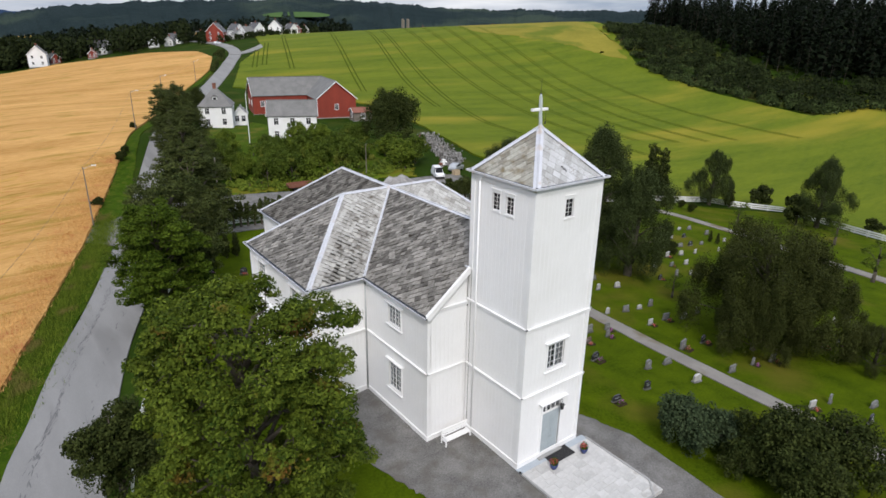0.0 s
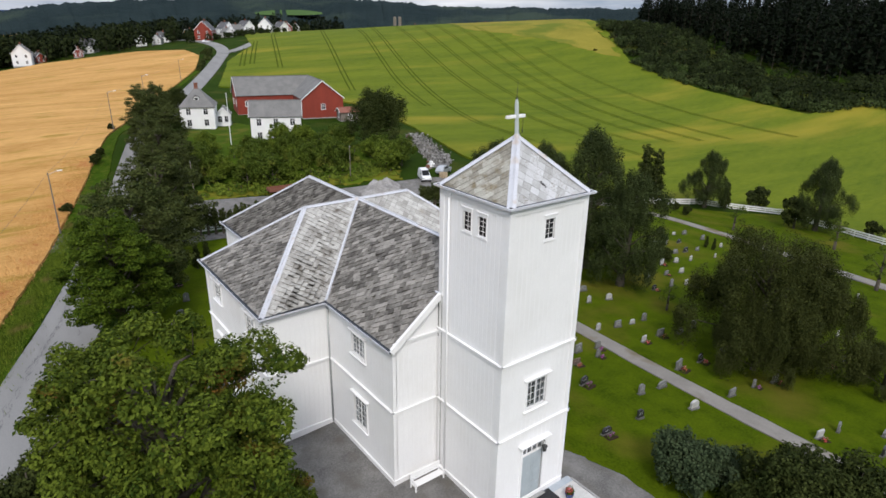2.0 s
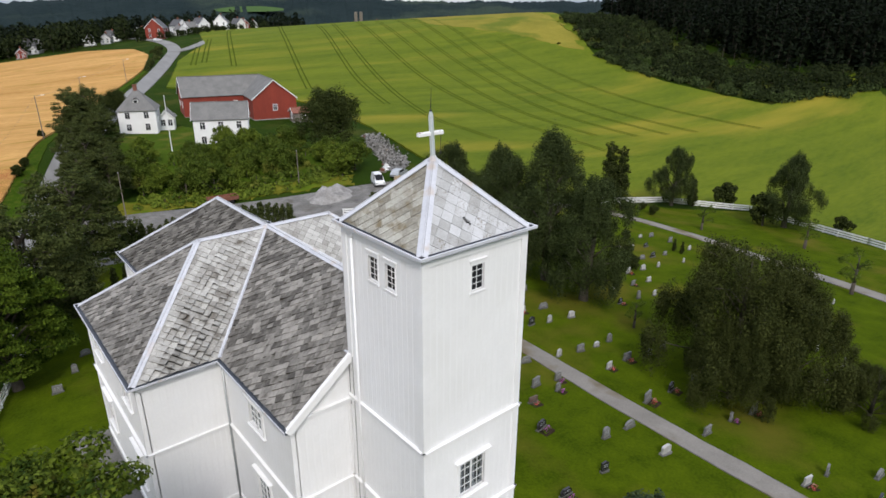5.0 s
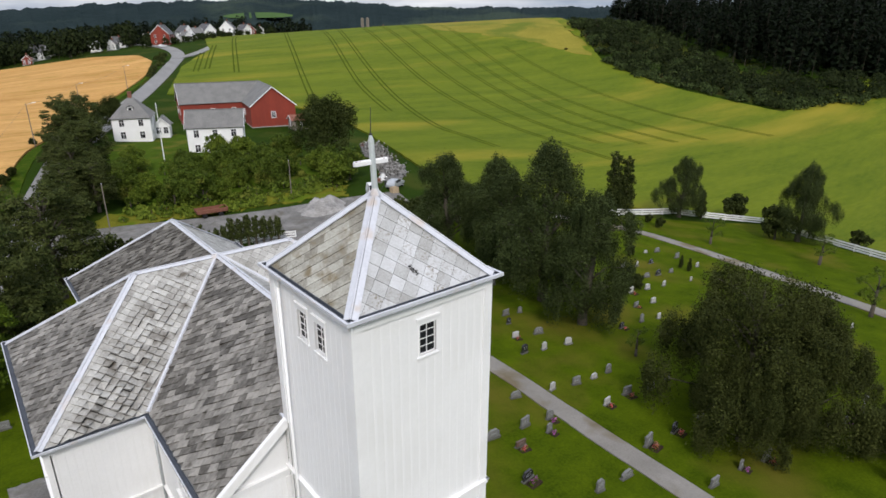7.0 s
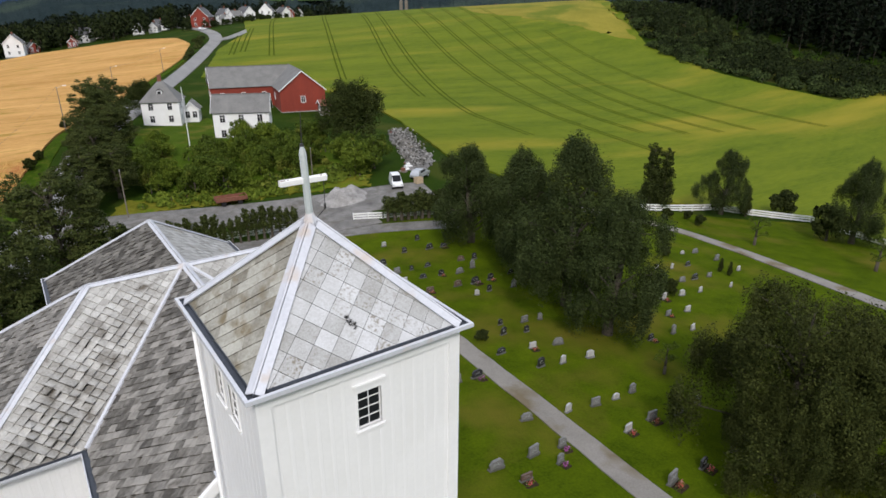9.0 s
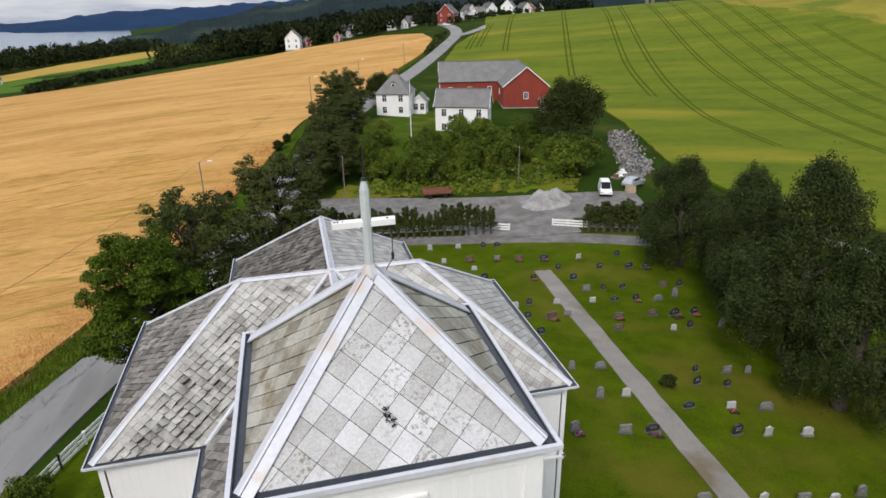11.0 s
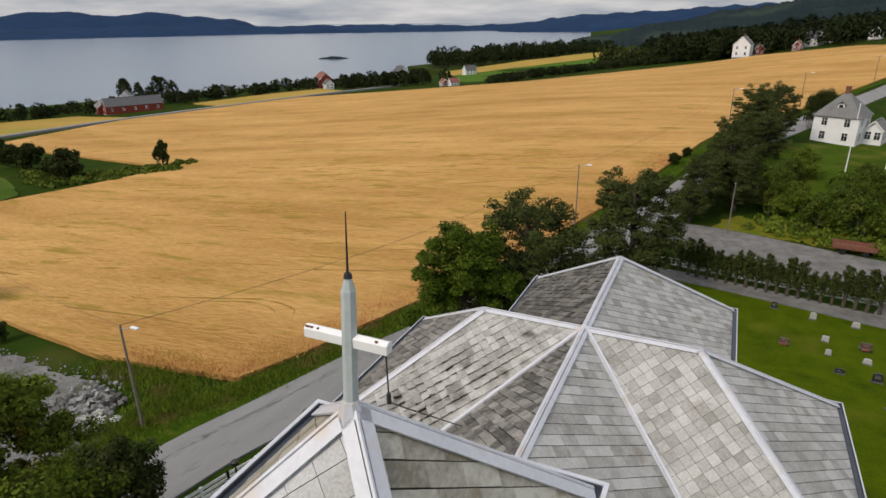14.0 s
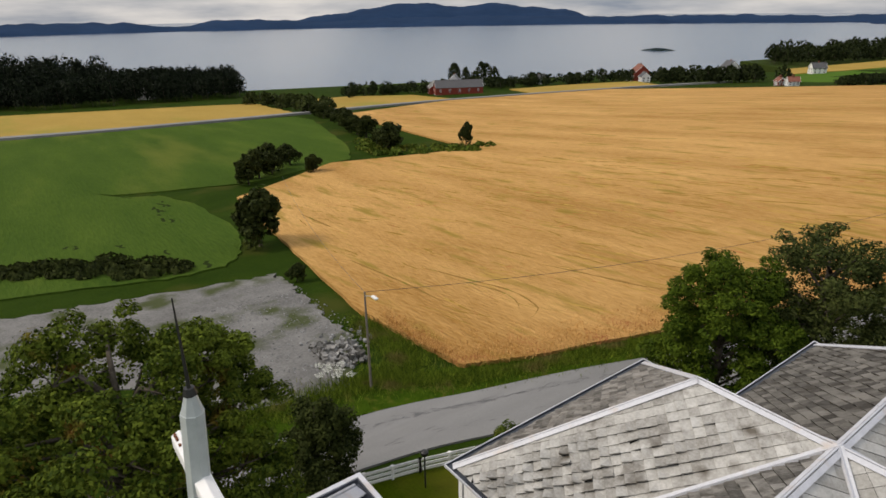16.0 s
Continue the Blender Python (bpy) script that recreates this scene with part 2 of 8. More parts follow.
M_LEAF_SALLOW = leaf("sallow_leaf", (0.014, 0.026, 0.007), (0.060, 0.082, 0.026))
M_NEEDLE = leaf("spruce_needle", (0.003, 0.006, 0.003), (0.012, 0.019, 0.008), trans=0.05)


# ---- mesh helpers ----
def obj(name, verts, faces, mat, parent=None, label="", smooth=False):
    me = bpy.data.meshes.new(name)
    me.from_pydata(verts, [], faces)
    me.materials.append(mat)
    if smooth:
        me.shade_smooth()
    ob = new(name, me)
    if parent:
        ob.parent = parent
    if label:
        ob["label"] = label
    return ob


def part(name, bm, mat, parent, label="", smooth=False):
    me = bpy.data.meshes.new(name)
    bm.to_mesh(me)
    bm.free()
    me.materials.append(mat)
    if smooth:
        me.shade_smooth()
    ob = new(name, me)
    ob.parent = parent
    if label:
        ob["label"] = label
    return ob


def thing(name, x, y, z, label, category, group="", kind="", turn=0.0):
    ob = new(name)
    ob.empty_display_size = 0.3
    ob.matrix_basis = pose(x, y, z, 0, 0, turn)
    return tagged(ob, label, category, group, kind)


def box(bm, lo, hi, m=None, bevel=0.0):
    """A box between two corners, with its edges bevelled, added to bm."""
    ret = bmesh.ops.create_cube(bm, size=1.0)
    vs = ret["verts"]
    c = [(a + b) / 2 for a, b in zip(lo, hi)]
    d = [abs(b - a) for a, b in zip(lo, hi)]
    for v in vs:
        v.co = Vector((v.co.x * d[0] + c[0], v.co.y * d[1] + c[1], v.co.z * d[2] + c[2]))
    if bevel:
        es = list({e for v in vs for e in v.link_edges})
        new_geo = bmesh.ops.bevel(bm, geom=es, offset=bevel, segments=1, affect="EDGES")
        vs = list({v for f in new_geo["faces"] for v in f.verts} | {v for v in vs if v.is_valid})
    if m is not None:
        for v in vs:
            v.co = m @ v.co
    return vs


def boxes(*items, bevel=0.0):
    bm = bmesh.new()
    for lo, hi in items:
        box(bm, lo, hi, bevel=bevel)
    return bm


def beam(bm, a, b, w, h, up=(0, 0, 1)):
    """A square bar from a to b, w wide and h high, centred on the line."""
    a, b = Vector(a), Vector(b)
    d = (b - a)
    z = Vector(up)
    x = d.cross(z)
    if x.length < 1e-5:
        x = Vector((1, 0, 0))
    x.normalize()
    z = x.cross(d).normalized()
    vs = [bm.verts.new(p + x * sx * w / 2 + z * sz * h / 2) for p in (a, b) for sx, sz in ((-1, -1), (1, -1), (1, 1), (-1, 1))]
    for f in ((0, 1, 2, 3), (7, 6, 5, 4), (0, 4, 5, 1), (1, 5, 6, 2), (2, 6, 7, 3), (3, 7, 4, 0)):
        bm.faces.new([vs[i] for i in f])
    return vs


def rod(bm, a, b, r0, r1=None, sides=8):
    r1 = r0 if r1 is None else r1
    a, b = Vector(a), Vector(b)
    d = (b - a).normalized()
    x = d.orthogonal().normalized()
    y = d.cross(x)
    rings = []
    for p, r in ((a, r0), (b, r1)):
        rings.append([bm.verts.new(p + (x * math.cos(k * math.tau / sides) + y * math.sin(k * math.tau / sides)) * r) for k in range(sides)])
    for k in range(sides):
        bm.faces.new((rings[0][k], rings[0][(k + 1) % sides], rings[1][(k + 1) % sides], rings[1][k]))
    bm.faces.new(rings[0][::-1])
    bm.faces.new(rings[1])


# ---- the ground's height ----
KNOTS = [(23, 36, 0), (20, 21, -0.2), (33, 22, -0.7), (47, 26.6, -2.5), (59, 42, -3.6), (51, 83, -4.2), (43, 102, -4.2), (66, 92, -2.4),
         (64, 136, -0.9), (46, 142, -0.7), (48.5, 159, -1.1), (28, 138, -0.84), (33, 152, 0.07), (40, 172, -0.28), (80, 160, -1.0), (64, 177, -0.9), (72, 192, -0.2), (116, 65, -9.4), (27, 398, -1), (150, 450, 15), (186, 418, 17.6), (260, 375, 23), (308, 338, 26), (350, 300, 28.3), (160, 545, 8), (300, 500, 14), (400, 420, 18), (470, 330, 24),
         (-24, 49, -5.4), (-47, 57, -8.5), (-256, 244, -24), (-445, 392, -37.5), (-226, 30, -18), (278, 89, -8), (285, 210, 5.2), (100, 320, 9.5), (60, -40, -1), (-30, -20, -4),
         (390, 200, 20), (430, 120, 15), (-1, 46, -2.9)]
KN = np.array(KNOTS, float)


def spline(d):
    return d * d * np.log(d + 1e-9)


def ground_weights():
    n = len(KN)
    a = np.zeros((n + 3, n + 3))
    a[:n, :n] = spline(np.linalg.norm(KN[:, None, :2] - KN[None, :, :2], axis=2) / 100) + np.eye(n) * 0.002
    a[:n, n], a[n, :n] = 1, 1
    a[:n, n + 1:], a[n + 1:, :n] = KN[:, :2] / 100, KN[:, :2].T / 100
    b = np.zeros(n + 3)
    b[:n] = KN[:, 2]
    return np.linalg.solve(a, b)


KW = ground_weights()


def heights(xs, ys):
    """The ground's height at arrays of places: a thin plate over a few spot heights, levelled off far out."""
    xs, ys = np.asarray(xs, float), np.asarray(ys, float)
    n = len(KN)
    z = KW[n] + KW[n + 1] * xs / 100 + KW[n + 2] * ys / 100
    for k in range(n):
        z = z + KW[k] * spline(np.hypot(xs - KN[k, 0], ys - KN[k, 1]) / 100)
    far = np.clip((np.hypot(xs - 20, ys - 60) - 480) / 500, 0, 1)
    far = far * far * (3 - 2 * far)
    bearing = np.degrees(np.arctan2(-(xs - 20), ys - 60))  # degrees left of +y
    shore = np.clip((bearing - 8) / 11, 0, 1) * np.clip((150 - bearing) / 20, 0, 1)
    inland = np.clip((4 - bearing) / 12, 0, 1)
    level = (-24.0 * (1 - inland) - 4.0 * inland) * (1 - shore) - 60.0 * shore
    return z * (1 - far) + level * far


def ground(x, y):
    return float(heights(np.array([x]), np.array([y]))[0])


def draped(name, verts2d, faces, lift, mat, kind="structure", label="", category="", parent=None):
    arr = np.array(verts2d, float)
    z = heights(arr[:, 0], arr[:, 1]) + np.asarray(lift)
    ob = obj(name, np.column_stack((arr, z)).tolist(), faces, mat, parent, smooth=True)
    return tagged(ob, label, category, kind=kind)


def loft(name, left, right, lift, mat, along=8, across=40, skirt=0.0, label="", category="", wobble=0.0, seed=1):
    """A patch of ground between two lines of equally many corners, laid lift metres over the soil; skirt lets its rim fall."""
    rnd = np.random.RandomState(seed)
    l, r = np.array(left, float), np.array(right, float)
    rows = []
    for i in range(len(l) - 1):
        for s in range(along):
            f = s / along
            rows.append((l[i] * (1 - f) + l[i + 1] * f, r[i] * (1 - f) + r[i + 1] * f))
    rows.append((l[-1], r[-1]))
    vs, lifts = [], []
    n = across + 1
    for k, (a, b) in enumerate(rows):
        for j in range(n):
            f = j / across
            p = a * (1 - f) + b * f
            if wobble and (j in (0, across) or k in (0, len(rows) - 1)):
                p = p + rnd.uniform(-wobble, wobble, 2)
            vs.append(p)
            lifts.append(lift)
    fs = [(k * n + j, k * n + j + 1, (k + 1) * n + j + 1, (k + 1) * n + j) for k in range(len(rows) - 1) for j in range(across)]
    a, b = rows[0][0], rows[0][1]
    c = rows[-1][0]
    if (b - a)[0] * (c - a)[1] - (b - a)[1] * (c - a)[0] < 0:
        fs = [f[::-1] for f in fs]
    if skirt:
        m = len(rows)
        rim = list(range(n)) + [k * n + n - 1 for k in range(1, m)] + [(m - 1) * n + j for j in range(n - 2, -1, -1)] + [k * n for k in range(m - 2, 0, -1)]
        base, m = len(vs), len(rim)
        for drop in (0.0, skirt):
            for i in rim:
                vs.append(vs[i])
                lifts.append(lift - drop)
        for k in range(m):
            q = (k + 1) % m
            fs.append((base + k, base + m + k, base + m + q, base + q))
    return draped(name, vs, fs, lifts, mat, "structure", label, category)


def ribbon(line, width, step=2.0):
    """Left and right edges of a strip along a smoothed line."""
    pts = [Vector((*p, 0)) for p in line]
    out = []
    for i in range(len(pts) - 1):
        p0, p1, p2, p3 = pts[max(i - 1, 0)], pts[i], pts[i + 1], pts[min(i + 2, len(pts) - 1)]
        n = max(2, int((p2 - p1).length / step))
        for k in range(n):
            f = k / n
            out.append(0.5 * ((2 * p1) + (p2 - p0) * f + (2 * p0 - 5 * p1 + 4 * p2 - p3) * f * f + (3 * p1 - p0 - 3 * p2 + p3) * f ** 3))
    out.append(pts[-1])
    left, right = [], []
    for i, p in enumerate(out):
        d = (out[min(i + 1, len(out) - 1)] - out[max(i - 1, 0)]).normalized()
        side = Vector((-d.y, d.x, 0)) * width / 2
        left.append((p + side)[:2])
        right.append((p - side)[:2])
    return left, right


# ---- the large forms: ground, fjord, hills ----
def graded(lo, hi, a, b, fine, coarse):
    """Grid lines: close together between a and b, further apart outside."""
    mid = list(np.arange(a, b + 1e-6, fine))
    left, right, s, p = [], [], fine, a
    while p > lo:
        s = min(s * 1.16, coarse)
        p -= s
        left.append(p)
    s, p = fine, b
    while p < hi:
        s = min(s * 1.16, coarse)
        p += s
        right.append(p)
    return left[::-1] + mid + right


gx, gy = graded(-2400, 2400, -60, 130, 1.6, 90), graded(-1500, 2600, -20, 130, 1.6, 90)
mesh_x, mesh_y = np.meshgrid(gx, gy)
nx = len(gx)
draped("ground", np.column_stack((mesh_x.ravel(), mesh_y.ravel())),
       [(r * nx + c, r * nx + c + 1, (r + 1) * nx + c + 1, (r + 1) * nx + c) for r in range(len(gy) - 1) for c in range(nx - 1)],
       0.0, M_GRASS, label="rolling green grassland under the fields", category="ground")

tagged(obj("water", [(-4700, -2600, -37), (4700, -2600, -37), (4700, 4700, -37), (-4700, 4700, -37)], [(0, 1, 2, 3)], M_WATER),
       "calm grey-blue fjord water", "water", kind="structure")


def hills(name, centre, a0, a1, dist, depth, top, mat, label, base=-40, seed=1, steps=160, rough=6.0, fringe=0.0):
    """A range of hills seen from centre between two bearings (degrees left of +y); top(a) gives its crest's height."""
    vs, fs = [], []
    profile = ((0.0, 0.0), (0.06, 0.25), (0.3, 0.62), (0.55, 0.85), (0.8, 1.0), (1.0, 0.75), (1.2, 0.0))
    n = len(profile)
    for k in range(steps + 1):
        a = a0 + (a1 - a0) * k / steps
        h = top(a) - base
        for j, (f, g) in enumerate(profile):
            d = dist + depth * f + 40 * noise.noise((a * 0.3, j, seed))
            wob = rough * (0.3 + g) * noise.noise((a * 0.9, j * 0.7, seed + 3)) + rough * 0.5 * g * noise.noise((a * 3.1, j, seed + 5))
            wob += fringe * noise.noise((a * 23.0, j * 1.7, seed + 9)) + fringe * noise.noise((a * 61.0, j * 2.3, seed + 11))
            vs.append((centre[0] - math.sin(radians(a)) * d, centre[1] + math.cos(radians(a)) * d, base + h * g + (wob if g > 0 else 0)))
    for k in range(steps):
        for j in range(n - 1):
            fs.append((k * n + j, k * n + j + 1, (k + 1) * n + j + 1, (k + 1) * n + j))
    return tagged(obj(name, vs, fs, mat, smooth=True), label, "hills", kind="structure")


def crest(points):
    """A crest's height by bearing, through (bearing, elevation in degrees, distance) points."""
    def top(a):
        pts = sorted(points)
        if a <= pts[0][0]:
            return pts[0][1]
        for (a0, h0), (a1, h1) in zip(pts, pts[1:]):
            if a <= a1:
                f = (a - a0) / (a1 - a0)
                f = f * f * (3 - 2 * f)
                return h0 * (1 - f) + h1 * f
        return pts[-1][1]
    return top


EYE0 = (22, 20)
RIDGE = crest([(-75, 66), (-50, 62), (-36, 64), (-30, 74), (-24, 78), (-18, 72), (-12, 64), (-6, 52), (0, 30), (6, 4), (11, -24), (15, -42)])
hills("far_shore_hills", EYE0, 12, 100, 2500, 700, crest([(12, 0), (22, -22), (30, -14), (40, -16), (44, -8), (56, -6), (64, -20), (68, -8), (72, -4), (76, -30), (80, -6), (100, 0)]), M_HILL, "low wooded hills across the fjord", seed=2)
hills("far_mountain", EYE0, 40, 68, 3300, 900, crest([(40, -38), (43, 16), (46, 34), (49, 56), (52, 40), (55, 62), (57, 66), (60, 34), (63, 8), (68, -38)]), M_HILL, "mountain across the fjord, coloured blue for haze", seed=4)
hills("headland_hills", EYE0, -14, 20.6, 2300, 900, crest([(-14, 62), (-4, 56), (2, 46), (7, 30), (12, 19), (15, 6), (17.4, -12), (19.4, -30), (20.6, -39.5)]), M_HILL, "wooded headland by the fjord, coloured dark blue for haze", seed=6)
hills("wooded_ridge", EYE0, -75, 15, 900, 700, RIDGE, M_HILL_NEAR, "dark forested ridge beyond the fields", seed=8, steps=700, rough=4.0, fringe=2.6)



def hill_pasture(name, a0, a1, f0, f1, label):
    """A cleared field lying over the front slope of the wooded ridge between two bearings and two shares of the slope."""
    vs, fs, n = [], [], 24
    for k in range(n + 1):
        a = a0 + (a1 - a0) * k / n
        taper = 1 - 0.7 * abs(2 * k / n - 1) ** 3
        for q in range(5):
            f = (f0 + f1) / 2 + (f1 - f0) * (q / 4 - 0.5) * taper
            d, z = 900 + 700 * (0.3 + 0.25 * f), -40 + (RIDGE(a) + 40) * (0.62 + 0.23 * f) + 3.5
            vs.append((EYE0[0] - math.sin(radians(a)) * d, EYE0[1] + math.cos(radians(a)) * d, z))
    for k in range(n):
        for q in range(4):
            fs.append((k * 5 + q, k * 5 + q + 1, (k + 1) * 5 + q + 1, (k + 1) * 5 + q))
    return tagged(obj(name, vs, fs, M_PASTURE, smooth=True), label, "field", kind="structure")


M_PASTURE = material("hill_pasture", (0.05, 0.095, 0.03), (0.07, 0.12, 0.04), 0.02, 0.3, 0.95, 0.0)
hill_pasture("hill_pasture", -26.0, -20.3, -0.05, 0.30, "bright green cleared pasture on the wooded ridge")

# ---- fields, roads and yards ----
loft("grain_field", [(-5.4, 48.4), (-4.6, 50.5), (-3.3, 53.4), (3.0, 76.7), (10.4, 103), (14.7, 117.5), (25, 151.7), (51.5, 217), (79, 272), (92, 310), (95, 345)],
     [(-21, 47.9), (-53.8, 53.6), (-93.3, 59.0), (-113, 90), (-97, 124), (-224, 152), (-240, 222), (-207, 314), (-72, 335), (37, 415), (80, 385)],
     0.5, M_GRAIN, 10, 80, 0.65, "ripe golden grain field sloping to the fjord", "field", wobble=0.12)
loft("crop_field", [(74, 228), (95, 200), (104, 175), (96, 137), (86, 104), (88, 82), (118, 67.5), (128, 54.5), (124, 34), (118, 0), (110, -40)],
     [(97, 285), (125, 330), (160, 440), (250, 440), (330, 390), (378, 335), (340, 278), (288, 212), (272, 160), (267, 110), (345, 106)],
     0.4, M_CROP, 12, 50, 0.5, "yellow-green crop field on a hillside", "field", wobble=0.3)
loft("crest_crop", [(262, 318), (277, 276), (286, 246), (291, 222)], [(300, 405), (345, 365), (350, 318), (326, 268)], 0.46, material("ripening_crop", (0.12, 0.12, 0.012), (0.27, 0.225, 0.035), 0.05, 1.0, 0.92, 0.5, third=(0.10, 0.125, 0.012), patch=0.035, spin=-30), 8, 14, 0.06, "ripening yellow crop along the hill's crest", "field", wobble=3.0)
loft("churchyard_lawn", [(-2.4, -45), (-0.6, 8), (3.0, 35), (8.5, 54), (19, 86), (46, 83.5)], [(104, -45), (111, 8), (120.5, 32), (127, 54), (106, 67.4), (70, 75)], 0.05, M_LAWN, 16, 70, 0, "short mown churchyard lawn", "lawn")
loft("verge", [(-11, 25), (-8.5, 40), (-6.5, 47), (-4, 53), (0.4, 69.3), (4.6, 84.2), (9.8, 103), (24.4, 151.7), (51, 217), (78.5, 272)],
     [(-5.0, 28), (-4.2, 38), (-2.2, 45), (0.1, 53.5), (4.6, 69), (9.6, 86), (14.8, 103), (27, 151), (53.5, 216), (80.5, 271)], 0.12, M_VERGE, 14, 6, 0.15, "rough green roadside grass", "grass", wobble=0.2)
ROAD = [(-6, -30), (-3.8, 10), (-1.4, 36), (1.0, 46), (3.4, 55), (7.3, 67), (13.1, 87), (18.6, 105), (25.5, 128), (36.2, 161), (52, 201), (70.5, 240), (92, 286), (108, 325), (118, 380), (122, 450)]
rl, rr = ribbon(ROAD, 5.9)
loft("road", rl, rr, 0.16, M_ASPHALT, 1, 4, 0.2, "grey asphalt country road with worn wheel tracks", "road")
side_l, side_r = ribbon([(8, 92), (16, 98), (24, 101), (38, 98), (52, 92), (62, 88), (70, 86)], 9.0)
loft("farm_track", side_l, side_r, 0.14, M_GRAVEL, 1, 6, 0.15, "grey gravel farm track", "track")
yard_l, yard_r = ribbon([(44, 87), (51, 84.5), (58, 83)], 7.0)
loft("gate_apron", yard_l, yard_r, 0.18, M_GRAVEL, 1, 6, 0.15, "trampled gravel before the churchyard gate", "track")
fr_l, fr_r = ribbon([(20, 87.5), (30, 86), (44, 82.5), (54, 79), (66, 73)], 3.0)
loft("fence_path", fr_l, fr_r, 0.11, M_GRAVEL, 1, 4, 0.1, "gravel strip along the fence", "path")
shore_l, shore_r = ribbon([(-300, -60), (-262, 0), (-251, 40), (-249, 106), (-243, 221), (-205, 318), (-170, 380)], 6.5, 8)
loft("shore_road", shore_l, shore_r, 0.9, M_ASPHALT, 1, 2, 1.0, "straight grey road near the shore", "road")
vill_l, vill_r = ribbon([(103, 312), (112, 318), (125, 335), (150, 375)], 5.0)
loft("village_road", vill_l, vill_r, 0.35, M_ASPHALT, 1, 2, 0.3, "grey side road to the village", "road")
pl, pr = ribbon([(42.5, -4), (42.6, 8.6), (43.2, 20), (44.2, 34.4), (45.4, 48.5), (47.8, 69.9)], 1.9)
loft("churchyard_path", pl, pr, 0.12, M_PATH, 1, 3, 0.08, "pale gravel path through the churchyard", "path", wobble=0.06)
pl, pr = ribbon([(86, 10), (91.5, 24), (96, 42), (97.4, 52), (96, 62), (88, 72)], 2.6)
loft("outer_path", pl, pr, 0.13, M_PATH, 1, 3, 0.08, "pale gravel path at the churchyard's edge", "path")
loft("rough_bank", [(27, 104.5), (36, 104), (46, 101.5), (56, 97.5), (63, 93.5)], [(30, 110), (38, 109), (48, 106.5), (58, 102), (66, 98)], 0.12, M_ROUGH, 14, 10, 0.2, "tall yellowish rough grass beside the farm track", "grass", wobble=0.8)
loft("farm_lawn", [(34, 150), (33, 128), (37, 112), (60, 103), (70, 108)], [(58, 165), (62, 146), (66, 138), (72, 128), (78, 122)], 0.06, M_GARDEN, 10, 16, 0, "green grass round the farmhouses", "lawn")
loft("gravel_lot", [(-30, 2), (-25, 18), (-19, 27), (-9, 31), (-8.6, 40), (-16.5, 44.2)], [(-56, 4), (-48, 16), (-46, 27), (-43.6, 36.7), (-42.5, 46.6), (-36.2, 46.5)], 0.1, M_LOT, 10, 26, 0.1, "bare grey gravel lot with loose stones", "gravel", wobble=0.7)
loft("low_meadow", [(-58, 8), (-54, 25), (-49.6, 35.8), (-50.5, 43.5), (-57.3, 47.8), (-71, 51.2), (-93, 51.5), (-108, 47.6)], [(-190, -30), (-180, -14), (-172, 0), (-160, 12), (-150, 20), (-140, 27), (-128, 33), (-117, 34)], 0.22, M_MEADOW, 6, 24, 0.25, "green meadow with flattened dark patches", "field", wobble=0.4)
loft("shore_meadow", [(-216, 133), (-175, 120), (-133, 106), (-115, 97), (-107, 66), (-116, 40), (-150, 14), (-200, -20)], [(-238, 134), (-241, 120), (-243, 104), (-244, 90), (-245, 70), (-246, 50), (-247, 30), (-252, 0)], 0.22, M_MEADOW, 6, 24, 0.25, "green meadow by the shore road", "field", wobble=0.4)
loft("shore_grain", [(-256, 20), (-256, 60), (-254, 105), (-250, 140)], [(-380, 10), (-360, 70), (-345, 120), (-330, 150)], 0.6, M_CROP_FAR, 6, 16, 0.7, "yellow grain strip by the shore", "field", wobble=0.6)
loft("barn_grain", [(-252, 165), (-250, 200), (-248, 232)], [(-330, 172), (-330, 210), (-300, 240)], 0.6, M_CROP_FAR, 6, 16, 0.7, "yellow grain strip by the shore", "field", wobble=0.6)
loft("north_grain", [(-225, 275), (-208, 318), (-190, 345)], [(-275, 300), (-262, 350), (-240, 385)], 0.6, M_CROP_FAR, 6, 16, 0.7, "yellow grain strip by the shore", "field", wobble=0.6)


def slope_field(name, low, top, mat, label, lift=0.0):
    """A field on a rise of the far land: a sheet between two lines of (x, y, z) corners, with its sides running down into the soil."""
    vs, n, m = [], 24, 8
    for k in range(n + 1):
        f = k / n * (len(low) - 1)
        i = min(int(f), len(low) - 2)
        a, b = (Vector(line[i]).lerp(Vector(line[i + 1]), f - i) for line in (low, top))
        for q in range(m + 1):
            p = a.lerp(b, q / m)
            vs.append((p.x, p.y, p.z + lift + 0.8 * noise.noise((p.x * 0.02, p.y * 0.02, 4))))
    fs = [(k * (m + 1) + q, k * (m + 1) + q + 1, (k + 1) * (m + 1) + q + 1, (k + 1) * (m + 1) + q) for k in range(n) for q in range(m)]
    rim = [q for q in range(m + 1)] + [k * (m + 1) + m for k in range(1, n + 1)] + [n * (m + 1) + q for q in range(m - 1, -1, -1)] + [k * (m + 1) for k in range(n - 1, 0, -1)]
    base = len(vs)
    vs += [(vs[r][0], vs[r][1], vs[r][2] - 30) for r in rim]
    fs += [(rim[r], rim[(r + 1) % len(rim)], base + (r + 1) % len(rim), base + r) for r in range(len(rim))]
    return tagged(obj(name, vs, fs, mat), label, "field", kind="structure")


